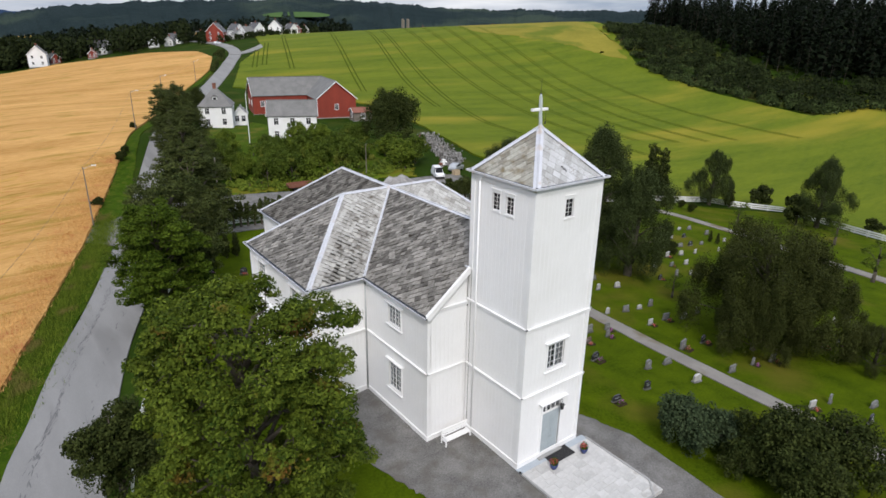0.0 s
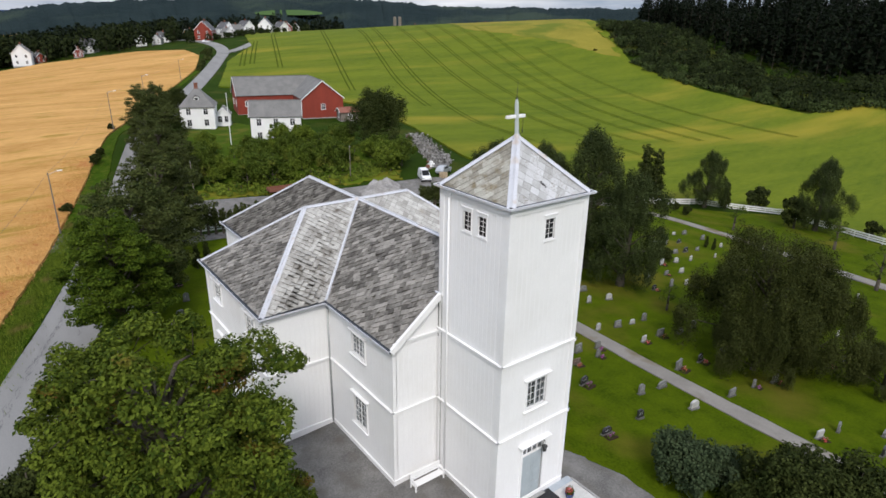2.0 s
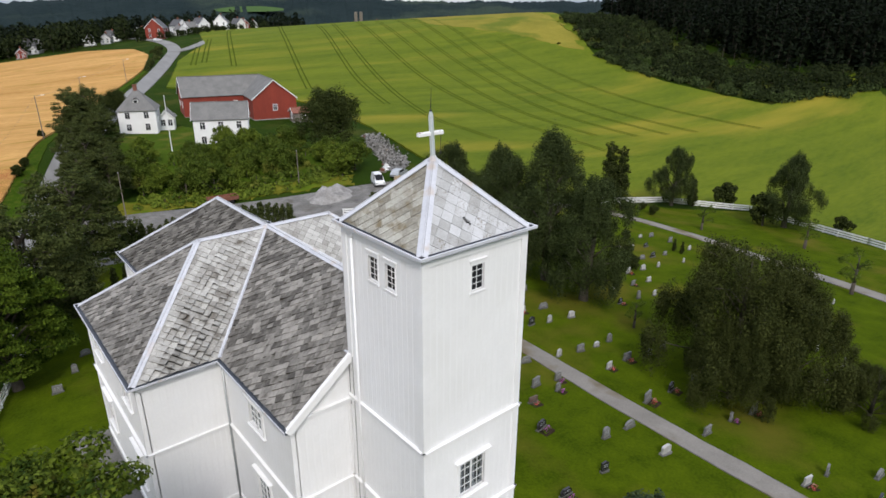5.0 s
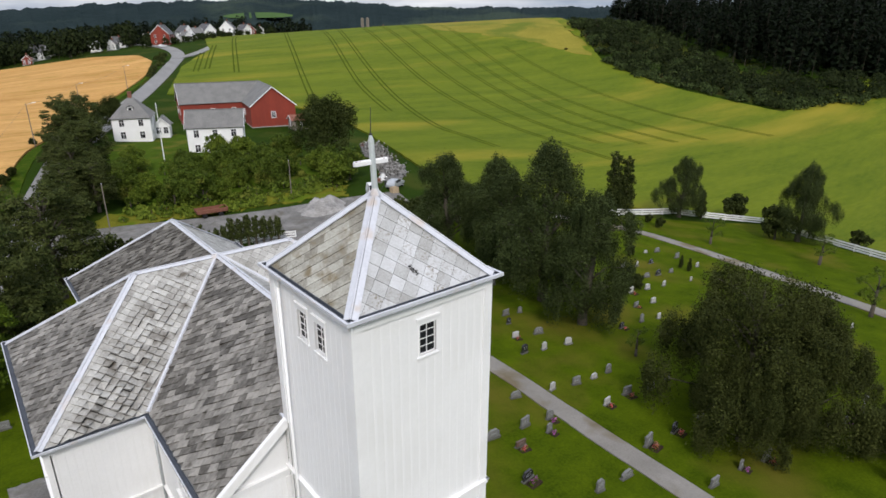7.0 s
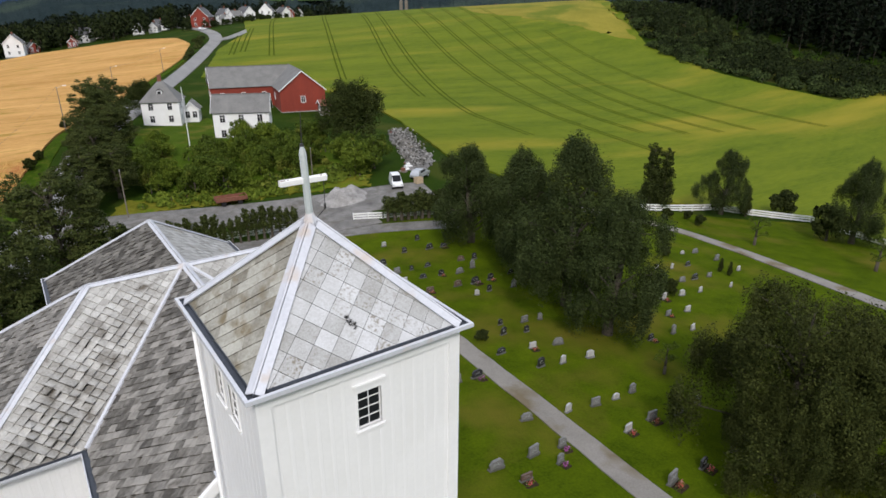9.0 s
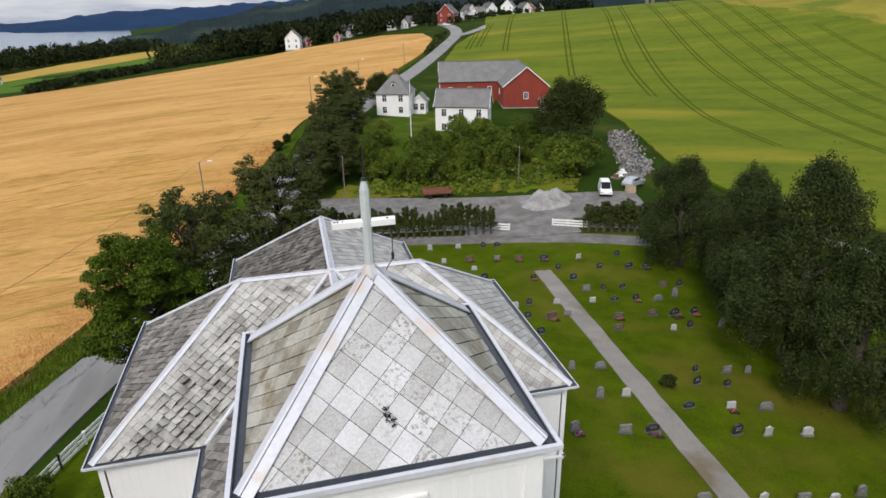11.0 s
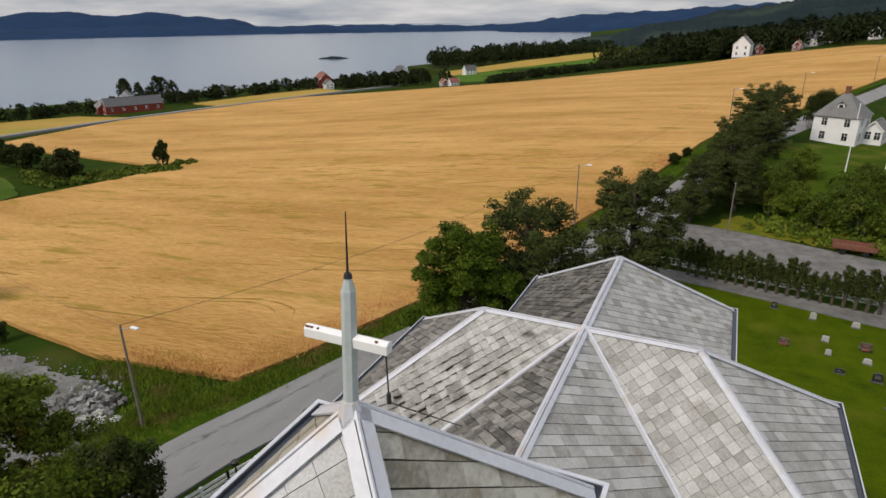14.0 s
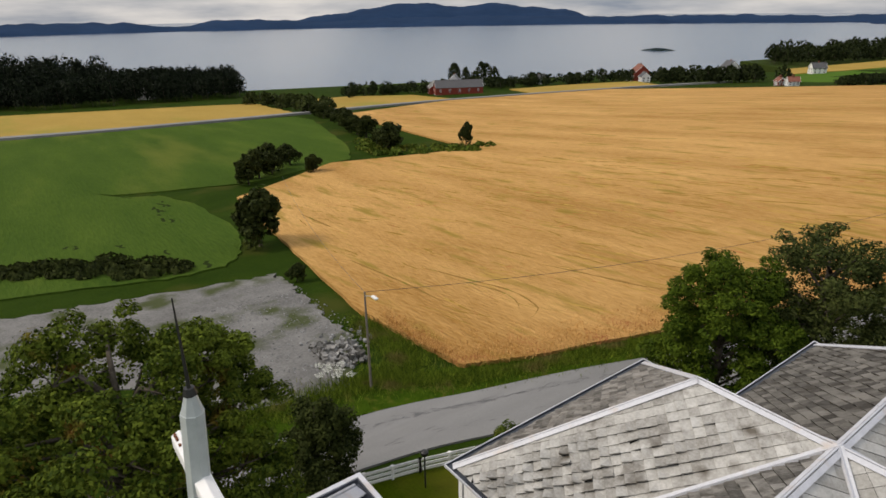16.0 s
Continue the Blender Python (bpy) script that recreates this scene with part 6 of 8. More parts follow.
loft("wood_glade", FIELD_SIDE, SPRUCE_SIDE[:6], 0.12, material("rough_glade", (0.020, 0.034, 0.005), (0.062, 0.070, 0.014), 0.08, 1.2, 0.95, 0.8, third=(0.075, 0.062, 0.022), patch=0.05), 8, 12, 0.2, "rough olive grass between the crop and the wood", "grass", wobble=1.0)
scatter(in_area(FIELD_SIDE + LOW_SIDE + SPRUCE_SIDE[6:0:-1], 250, 33), M_LEAF_SCRUB, "wood_edge_scrub", "dark scrub along the wood's edge", False, 0.55, 5.4, 34, 170, 3.6)
scatter(in_area(FIELD_SIDE + SPRUCE_SIDE[4:0:-1], 150, 133), M_LEAF_SALLOW, "sallow_scrub", "grey-green sallow bushes below the spruces", False, 0.45, 4.4, 134, 150, 3.0)
scatter(along(FIELD_SIDE[2:] + LOW_SIDE, 100, 2.2, 135), M_LEAF_SALLOW, "field_side_scrub", "grey-green bushes along the crop's upper edge", False, 0.5, 3.4, 136, 100, 2.2)
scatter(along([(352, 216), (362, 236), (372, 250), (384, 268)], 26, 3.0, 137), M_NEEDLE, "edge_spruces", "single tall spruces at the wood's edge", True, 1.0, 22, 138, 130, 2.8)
VILLAGE_PLOTS = ((124, 403), (140, 412), (146, 432), (151, 426), (162, 438), (176, 437), (189, 441), (95, 440), (102, 428), (110, 446), (66, 452), (29.5, 424), (57, 424))


def open_view(points):
    """Leaves out trees that would stand on or close before a village plot."""
    out = []
    for p in points:
        d = math.hypot(*p)
        if not any(-6 < math.hypot(*q) - d < 16 and abs(math.atan2(p[0], p[1]) - math.atan2(q[0], q[1])) < 0.011 for q in VILLAGE_PLOTS):
            out.append(p)
    return out


scatter(in_area([(-20, 470), (40, 440), (95, 455), (130, 500), (200, 500), (290, 520), (300, 640), (-60, 640)], 700, 35), M_NEEDLE, "village_wood", "dark mixed woodland round the village", False, 1.2, 15, 36, 70, 4.4)
scatter(open_view(in_area([(-8, 440), (40, 428), (95, 404), (112, 422), (122, 470), (60, 500), (-8, 490)], 190, 37)), M_LEAF_SCRUB, "village_trees", "dark garden trees in the village", False, 1.0, 13, 38, 110, 4.2)
scatter(along([(112, 398), (132, 398), (150, 412), (170, 424), (186, 430)], 34, 3.0, 239), M_LEAF_SCRUB, "garden_hedges", "low garden trees before the village houses", False, 0.6, 3.6, 240, 80, 2.0)
scatter(along([(14, 418), (20, 426), (26, 432)], 6, 2.5, 237), M_LEAF_SCRUB, "manor_side_trees", "large dark trees beside the white house", False, 1.0, 15, 238, 260, 5.0)
scatter(open_view(along([(116, 410), (128, 436), (150, 446), (176, 446), (215, 456)], 60, 5, 39)), M_LEAF_SCRUB, "garden_trees", "dark garden trees between village houses", False, 0.9, 6, 40, 80, 2.6)
scatter(along([(-92, 338), (-82, 372), (-62, 412), (-30, 440), (22, 436)], 130, 2.5, 41), M_LEAF_SCRUB, "field_hedge", "dark hedge at the field's upper edge", False, 0.6, 4.4, 42, 120, 3.0)
scatter(along([(-24, 444), (-8, 440), (6, 436), (16, 432)], 12, 3.0, 241), M_LEAF_SCRUB, "manor_trees", "large dark trees before the white house", False, 0.9, 14, 242, 280, 5.0)
scatter(in_area([(-60, 440), (25, 432), (20, 520), (-60, 500)], 130, 43), M_LEAF_DARK, "manor_trees", "dark trees round the white house", False, 1.1, 11, 44, 70, 4.0)
scatter(in_area([(-225, 640), (-190, 690), (-150, 745), (-110, 790), (-130, 980), (-220, 900)], 300, 45), M_NEEDLE, "north_wood", "dark coastal woodland", False, 1.3, 10, 46, 50, 4.5)
scatter(in_area([(-204, 520), (-181, 608), (-149, 701), (-101, 752), (-120, 840), (-188, 780), (-228, 686), (-250, 560)], 280, 245), M_LEAF_SCRUB, "bank_wood", "dark wood along the shore bank", False, 1.2, 13, 246, 70, 4.6, level=-21.0)
scatter(in_area([(-30, 560), (-20, 490), (60, 520), (130, 700), (90, 960), (-80, 980), (-84, 770), (-60, 700), (-5, 650)], 560, 145), M_NEEDLE, "slope_wood", "dark wood on the slope beyond the meadow", False, 1.4, 10, 146, 44, 4.8)
scatter(along([(-330, 215), (-320, 270), (-290, 330), (-262, 380), (-215, 420)], 130, 9, 47), M_LEAF_SCRUB, "shore_trees", "dark trees along the shore", False, 0.9, 7.5, 48, 90, 3.6)
scatter(along([(-345, 300), (-335, 315), (-320, 326)], 7, 3, 149), M_LEAF_SCRUB, "tall_shore_trees", "tall dark trees behind the shore barn", False, 0.9, 15, 150, 300, 4.0)
scatter(along([(-206, 366), (-185, 374), (-150, 384)], 44, 5, 49), M_LEAF_SCRUB, "shore_spruces", "dark trees by the shore farm", False, 0.9, 8.5, 50, 110, 3.4)
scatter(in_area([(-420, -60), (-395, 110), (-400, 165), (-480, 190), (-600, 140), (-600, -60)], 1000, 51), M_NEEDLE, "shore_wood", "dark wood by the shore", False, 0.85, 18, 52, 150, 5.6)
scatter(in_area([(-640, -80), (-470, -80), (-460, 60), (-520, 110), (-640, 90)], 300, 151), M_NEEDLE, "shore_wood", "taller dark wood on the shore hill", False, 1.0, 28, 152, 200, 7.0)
scatter(along([(-335, 150), (-300, 158), (-262, 152), (-232, 148)], 34, 4, 53), M_LEAF_DARK, "shore_hedge", "dark bushes along a field ditch", False, 1.0, 7, 54, 90, 3.2)
for x, y, sc in ((-229, 142, 1.5), (-220, 140, 1.6), (-205, 136, 1.4), (-190, 132, 1.5), (-178, 129, 1.8), (-168, 125, 1.7), (-157, 122, 1.6), (-147, 120, 1.8), (-118, 110.5, 1.9), (-124, 113, 1.5)):
    again(bush, x, y, x * 5, sc, 0.85, "round dark bush along the ditch")
scatter(along([(-135, 112), (-115, 106), (-100, 122), (-96, 127)], 60, 2.2, 55), M_LEAF_SHRUB, "ditch_weeds", "rough weeds along the ditch", False, 0.5, 1.4, 56, 60, 1.6)
scatter(along([(-70, 14), (-60, 28), (-52, 38)], 46, 1.5, 57), M_LEAF_DARK, "lot_hedge", "low dark hedge behind the gravel lot", False, 0.35, 1.6, 58, 150, 1.5)
scatter(along([(76, 262), (92, 296), (104, 330)], 7, 1.2, 61), M_LEAF_DARK, "road_bushes", "low bushes beside the road", False, 0.6, 2.2, 62, 90, 1.6)
for x, y, sc in ((19.6, 132, 0.5), (21.2, 137, 0.42), (27.4, 160, 0.4), (11.6, 108.5, 0.4)):
    again(bush, x, y, x * 31, sc, 0.9, "dark bush on the road's verge")

for x, y, sc, tl, turn in ((20.0, 81.5, 1.02, 0.98, 40), (25.6, 111, 0.70, 0.95, 90), (28.6, 119, 0.80, 0.92, 10), (28.2, 127, 0.72, 1.0, 300), (32.4, 131, 0.82, 0.95, 150), (31.6, 141, 0.9, 0.98, 250), (35, 151, 0.9, 0.95, 20), (24.2, 106.5, 0.5, 0.9, 120), (29.8, 112.5, 0.66, 1.0, 77)):
    again(grey_tree, x, y, turn, sc, tl)
again(grey_tree, 16.4, 70.6, 110, 0.6, 0.85)
again(birch, 59.6, 47.2, 80, 1.12, 1.14)
again(birch, 62, 54.6, 200, 1.0, 0.95)
again(birch, 65, 60.5, 310, 1.0)
again(birch, 63.2, 67.2, 160, 1.05, 0.9, "stout dark green tree by the hedge")
again(birch, 116, 64.0, 30, 0.85, 1.0)
again(birch, 120.5, 44.9, 260, 0.95, 1.05)
again(bush, 118, 47.5, 130, 1.1, 1.1)
again(bush, 125, 37.2, 130, 0.65, 1.0)
again(poplar, 105.2, 68.6, 120, 0.95)
again(poplar, 119.5, 61.5, 50, 0.5)
for x, y, sc in ((103.9, 60.5, 0.4), (105.2, 63.5, 0.34), (100.6, 64.2, 0.42), (83.5, 52.5, 0.32)):
    again(bush, x, y, x * 9, sc)
again(weeper, 57.6, 20.6, 130, 0.78, 0.95)
again(weeper, 51.6, 22.0, 250, 0.58, 1.0)
again(weeper, 57.9, 14.5, 60, 0.42, 0.8, "low dark drooping tree among the graves")
again(bush, -57.8, 50.8, 10, 1.7, 1.12, "large round dark bush at the field's corner")
again(bush, -37.4, 47.9, 90, 0.5, 1.0, "small dark bush at the gravel lot")
again(bush, -102.9, 126.4, 90, 0.8, 1.75, "single upright bush in the field")
for x, y, sc in ((-106, 66, 1.35), (-110, 70, 1.5), (-116, 76, 1.5), (-120, 82, 1.2), (-106, 82, 1.0), (-112, 74, 1.2)):
    again(bush, x, y, x * 7, sc)
again(bush, 47.3, 45.3, 5, 0.26, 0.8, "small green bush beside the path")
again(bush, 72, 44, 5, 0.4, 1.0, "dark clipped bush among the graves")
for x, y in ((85.6, 46.0), (85.4, 44.7)):
    again(poplar, x, y, x, 0.17, 1.0, "small pointed conifer among the graves")
for x, y in ((21.1, 74.0), (22.3, 73.9)):
    again(poplar, x, y, x * 3, 0.3, 1.0, "narrow dark conifer behind the church")
slender = stand(tree("slender_tree", "thin young tree with few leaves in the churchyard grass", 4.6, 1.5, 1.3, 1500, 0.085, M_LEAF_SHRUB, 33, clumps=42), 56.8, 33.7, scale=0.62)
for x, y, sc, turn in ((89, 25, 1.2, 60), (108, 37, 1.15, 170), (103, 51, 1.0, 280)):
    again(slender, x, y, turn, sc)
juniper = stand(tree("juniper_bush", "spreading blue-green juniper beside the church path", 3.0, 2.5, 0.1, 12000, 0.10, M_LEAF_BLUE, 23, shape="bush", clumps=150), 32.3, 16.6)
again(juniper, 34.6, 15.6, 140, 0.7, 0.9)
olive = stand(tree("olive_shrub", "large olive-green shrub beside the church path", 4.4, 3.0, 0.3, 12000, 0.115, M_LEAF_OLIVE, 27, shape="bush", clumps=170), 34.6, 11.6)
for x, y, sc, turn in ((37.0, 9.6, 0.95, 160), (32.6, 9.6, 0.85, 280), (36.6, 12.6, 0.65, 200), (32.4, 13.0, 0.5, 60)):
    again(olive, x, y, turn, sc, 0.95)
frnd = random.Random(8)
for x, y in in_area([(35, 108), (66, 101), (70, 112), (63, 127), (48, 133), (38, 130), (33, 118)], 27, 66):
    again(frnd.choice((shrub, light_shrub)), x, y, frnd.uniform(0, 360), frnd.uniform(0.7, 1.3), frnd.uniform(0.9, 1.25))
for x, y, sc in ((68.5, 101.5, 1.35), (42.8, 112, 1.1), (52.4, 112, 1.05), (56, 117, 1.0), (47, 120, 1.1), (66, 122, 1.2)):
    again(shrub, x, y, frnd.uniform(0, 360), sc)
again(light_shrub, 64.2, 100.5, 70, 1.4)
again(shrub, 6.4, 42.6, 30, 0.56, 1.1, "small green shrub beside the roadside fence")
scatter(in_area([(32, 108), (66, 100), (70, 112), (62, 127), (46, 132), (36, 130)], 70, 67), M_LEAF_SHRUB, "undergrowth", "low tangled undergrowth in the farm garden", False, 0.3, 1.5, 68, 60, 1.3)
scatter(in_area([(31, 106), (66, 96), (66, 101), (33, 111)], 120, 69), M_LEAF_LIGHT, "tall_weeds", "tall light green weeds by the farm track", False, 0.24, 0.9, 70, 50, 0.9)
again(farm_tree, 45.6, 173, 90, 0.58, 1.15, "dark green tree behind the farmhouse")
hedge_bush = stand(tree("hedge_tree", "slim clipped hedge tree by the fence", 3.4, 0.60, 1.2, 1500, 0.10, M_LEAF_GREY, 25, shape="column", clumps=70), 24.5, 89.2)
for k in range(1, 23):
    f = k / 22
    again(hedge_bush, 24.5 + 21.9 * f, 87.9 - 4.1 * f, k * 47, frnd.uniform(0.95, 1.2), frnd.uniform(1.0, 1.25))
for k in range(18):
    f = k / 17
    again(hedge_bush, 58.4 + 14.8 * f, 79.8 - 6.9 * f, k * 61, frnd.uniform(1.35, 1.65), frnd.uniform(0.7, 0.85))


# ---- fences ----
def fence(line, label, high=1.05, gap=2.0, rails=3):
    """White posts with caps and broad boards between them, following the ground."""
    root = thing("fence", *line[0], ground(*line[0]), label, "fence", "white fences")
    ox, oy, oz = line[0][0], line[0][1], ground(*line[0])
    for (x0, y0), (x1, y1) in zip(line, line[1:]):
        n = max(1, round(math.hypot(x1 - x0, y1 - y0) / gap))
        pts = [(x0 + (x1 - x0) * i / n, y0 + (y1 - y0) * i / n) for i in range(n + 1)]
        for i, (x, y) in enumerate(pts):
            z = ground(x, y) - oz
            part("post", boxes(((x - ox - 0.06, y - oy - 0.06, z - 0.4), (x - ox + 0.06, y - oy + 0.06, z + high)), ((x - ox - 0.085, y - oy - 0.085, z + high), (x - ox + 0.085, y - oy + 0.085, z + high + 0.05))), M_WHITE, root)
        for (xa, ya), (xb, yb) in zip(pts, pts[1:]):
            for r in range(rails):
                hgt = high * (r + 0.75) / rails
                rb = bmesh.new()
                beam(rb, (xa - ox, ya - oy, ground(xa, ya) - oz + hgt), (xb - ox, yb - oy, ground(xb, yb) - oz + hgt), 0.035, high / rails * 0.62)
                part("rail", rb, M_WHITE, root)
    return root


fence([(22, 90.2), (30, 89.0), (45.6, 86.2), (49.0, 84.0)], "white board fence beside the churchyard gate")
fence([(54.8, 83.2), (58.2, 80.9), (65.0, 77.9), (74, 73.4)], "white board fence beside the churchyard gate")
fence([(100, 68.8), (106, 67.6), (117, 65.8), (127.4, 54), (124, 42), (120.5, 32), (112, 14)], "white board fence at the crop field", 1.2, 3.0)
fence([(2.6, 33), (3.8, 37.9), (4.9, 41.4), (6.5, 46.9), (8.1, 51.4), (10.2, 59.2), (13, 68)], "white board fence along the country road", 1.0)

# ---- poles and wires ----
def tube(bm, pts, r, sides=4):
    """One unbroken round wire through a row of points."""
    rings = []
    for i, p in enumerate(pts):
        d = (pts[min(i + 1, len(pts) - 1)] - pts[max(i - 1, 0)]).normalized()
        x = d.cross(Vector((0, 0, 1))).normalized()
        y = d.cross(x)
        rings.append([bm.verts.new(p + (x * math.cos(k * math.tau / sides) + y * math.sin(k * math.tau / sides)) * r) for k in range(sides)])
    for a, b in zip(rings, rings[1:]):
        for k in range(sides):
            bm.faces.new((a[k], a[(k + 1) % sides], b[(k + 1) % sides], b[k]))


def lamp_post(x, y, high, turn, label="slim grey street lamp at the field's edge"):
    root = thing("street_lamp", x, y, ground(x, y), label, "street lamp", "street lamps", turn=turn)
    b = bmesh.new()
    rod(b, (0, 0, -0.5), (0, 0, high), 0.11, 0.07)
    part("pole", b, M_WOOD, root)
    b = bmesh.new()
    rod(b, (0, 0, high - 0.3), (1.2, 0, high + 0.1), 0.03)
    part("arm", b, M_STEEL, root)
    part("lamp_head", boxes(((1.1, -0.12, high + 0.02), (1.75, 0.12, high + 0.16)), bevel=0.03), M_OFFWHITE, root, "pale lamp head")
    return Vector((x, y, ground(x, y) + high))


tops = [lamp_post(-7.2, 40.9, 8.2, 0), lamp_post(9.6, 99.5, 9.0, 0), lamp_post(27.5, 158, 9.0, -10), lamp_post(43.5, 200, 9.0, -10), lamp_post(66, 246, 8.0, -20)]
line_ob = thing("power_line", *tops[0], "thin dark wires between roadside poles", "power line")
far_end = Vector((-75, 62, ground(-75, 62) + 7))
for k, (a, b) in enumerate([(far_end, tops[0])] + list(zip(tops, tops[1:]))):
    wb = bmesh.new()
    n = 14
    sag = (b - a).length * 0.022
    pts = [a.lerp(b, i / n) - Vector((0, 0, sag * 4 * (i / n) * (1 - i / n))) - tops[0] for i in range(n + 1)]
    tube(wb, pts, 0.018)
    part("wire", wb, M_BLACK, line_ob)
fp = thing("flagpole", 45.8, 133.5, ground(45.8, 133.5), "tall white flagpole in the farm garden", "flagpole")
fb = bmesh.new()
rod(fb, (0, 0, -0.3), (0, 0, 11), 0.1, 0.05)
part("pole", fb, M_WHITE, fp)
fb = bmesh.new()
lathe(fb, [(0.03, 11), (0.1, 11.08), (0.03, 11.18)], 10)
part("finial", fb, M_WHITE, fp)
for x, y, hgt in ((29.3, 103.6, 7.0), (56.5, 100.5, 6.0)):
    tp = thing("utility_pole", x, y, ground(x, y), "thin grey wooden pole by the farm track", "pole", "utility poles")
    b = bmesh.new()
    rod(b, (0, 0, -0.5), (0, 0, hgt), 0.1, 0.06)
    part("pole", b, M_WOOD, tp)
    part("insulator", boxes(((-0.06, -0.06, hgt), (0.06, 0.06, hgt + 0.18)), bevel=0.02), M_CONC, tp)
bol = thing("path_lamp", 5.2, 37.3, ground(5.2, 37.3), "short dark path lamp on the grass", "lamp")
b = bmesh.new()
rod(b, (0, 0, -0.3), (0, 0, 2.3), 0.05)
part("post", b, M_BLACK, bol)
b = bmesh.new()
lathe(b, [(0.06, 2.28), (0.2, 2.34), (0.22, 2.55), (0.1, 2.64)], 12)
part("head", b, M_BLACK, bol)

# ---- vehicles, trailer and heaps at the farm ----
M_CARWHITE = material("white_car_paint", (0.68, 0.69, 0.70), (0.76, 0.77, 0.78), 1.0, 8.0, 0.25, 0.0)
M_SILVER = material("silver_car_paint", (0.40, 0.42, 0.44), (0.50, 0.52, 0.54), 1.0, 8.0, 0.25, 0.0, metal=0.5)
M_TYRE = material("black_tyre", (0.012, 0.012, 0.012), (0.03, 0.03, 0.03), 4.0, 30.0, 0.9, 0.2)


def car(name, label, x, y, turn, length, high, paint, van=False):
    root = thing(name, x, y, ground(x, y) + 0.14, label, "car" if not van else "van", turn=turn)
    l, w = length / 2, 0.86
    low = [(-l, 0.35), (-l, 0.75), (-l + 0.15, 0.9), (l - 1.1 if not van else l - 0.75, 0.95), (l - 0.1, 0.78), (l, 0.6), (l, 0.35), (l - 0.3, 0.22), (-l + 0.3, 0.22)]
    top = [(-l + 0.12, 0.9), (-l + (0.16 if van else 0.55), high - 0.06), (-l + (0.4 if van else 1.0), high), (l - (1.7 if van else 2.1), high), (l - (0.85 if van else 1.2), 0.94)]

    def shell(prof, w0, w1, zlo, zhi):
        bm = bmesh.new()
        rings = []
        for s in (-1, 1):
            rings.append([bm.verts.new((px, s * (w0 + (w1 - w0) * max(0, min(1, (pz - zlo) / (zhi - zlo)))), pz)) for px, pz in prof])
        bm.faces.new(rings[0])
        bm.faces.new(rings[1][::-1])
        k = len(prof)
        for i in range(k):
            bm.faces.new((rings[0][i], rings[1][i], rings[1][(i + 1) % k], rings[0][(i + 1) % k]))
        bmesh.ops.recalc_face_normals(bm, faces=bm.faces)
        bmesh.ops.bevel(bm, geom=list(bm.edges), offset=0.04, segments=1, affect="EDGES")
        return bm

    part("body", shell(low, w, w - 0.04, 0.2, 0.95), paint, root)
    cabin = part("cabin", shell(top, w - 0.05, w - 0.2, 0.9, high), paint, root)
    for s in (-1, 1):
        gl = bmesh.new()
        g0 = [(-l + (0.9 if not van else l + 0.1), 0.98), (-l + (1.1 if not van else l + 0.1), high - 0.12), (l - (2.0 if not van else 1.6), high - 0.12), (l - (1.45 if not van else 1.05), 0.98)]
        vs = [gl.verts.new((px, s * (w - 0.055 - 0.15 * (pz - 0.9) / (high - 0.9) + 0.012), pz)) for px, pz in g0] + [gl.verts.new((px, s * (w - 0.055 - 0.15 * (pz - 0.9) / (high - 0.9) - 0.02), pz)) for px, pz in g0]
        for f in ((0, 1, 2, 3), (7, 6, 5, 4), (0, 4, 5, 1), (1, 5, 6, 2), (2, 6, 7, 3), (3, 7, 4, 0)):
            gl.faces.new([vs[i] for i in f])
        bmesh.ops.recalc_face_normals(gl, faces=gl.faces)
        part("side_window", gl, M_DIMGLASS, cabin)
    a, b_ = Vector((l - (1.7 if van else 2.1) + 0.06, 0, high - 0.05)), Vector((l - (0.85 if van else 1.2) + 0.0, 0, 0.98))
    gl = bmesh.new()
    beam(gl, a, b_, 1.3, 0.05, (1, 0, 1))
    part("windscreen", gl, M_DIMGLASS, cabin)
    for sx in (-l + 0.75, l - 0.8):
        for s in (-1, 1):
            wb = bmesh.new()
            rod(wb, (sx, s * (w - 0.2), 0.16), (sx, s * (w + 0.02), 0.16), 0.31, 0.31, 18)
            wheel = part("wheel", wb, M_TYRE, root, "black tyre")
            wb = bmesh.new()
            rod(wb, (sx, s * (w + 0.01), 0.16), (sx, s * (w + 0.035), 0.16), 0.19, 0.17, 14)
            part("rim", wb, M_STEEL, wheel)
    for s in (-1, 1):
        part("headlight", boxes(((l - 0.08, s * 0.62 - 0.16, 0.58), (l + 0.01, s * 0.62 + 0.16, 0.72)), bevel=0.02), M_STEEL, root)
    return root


car("white_van", "small white delivery van parked by the farm track", 66.4, 90.8, -112, 4.2, 1.8, M_CARWHITE, True)
car("silver_car", "silver estate car parked beside the rubble", 72.3, 92.8, 30, 4.3, 1.45, M_SILVER)
car("parked_car", "white car parked in the village", 118, 384, 20, 4.4, 1.45, M_CARWHITE)
trailer = thing("farm_trailer", 43.4, 101.6, ground(43.4, 101.6), "rusty red farm trailer beside the track", "trailer", turn=-5)
part("bed", boxes(((-2.3, -0.95, 0.75), (2.3, 0.95, 0.9)), bevel=0.02), M_BRICK, trailer)
for lo, hi in (((-2.3, -0.98, 0.9), (2.3, -0.92, 1.35)), ((-2.3, 0.92, 0.9), (2.3, 0.98, 1.35)), ((-2.34, -0.95, 0.9), (-2.28, 0.95, 1.35)), ((2.28, -0.95, 0.9), (2.34, 0.95, 1.35))):
    part("side_board", boxes((lo, hi)), M_BRICK, trailer)
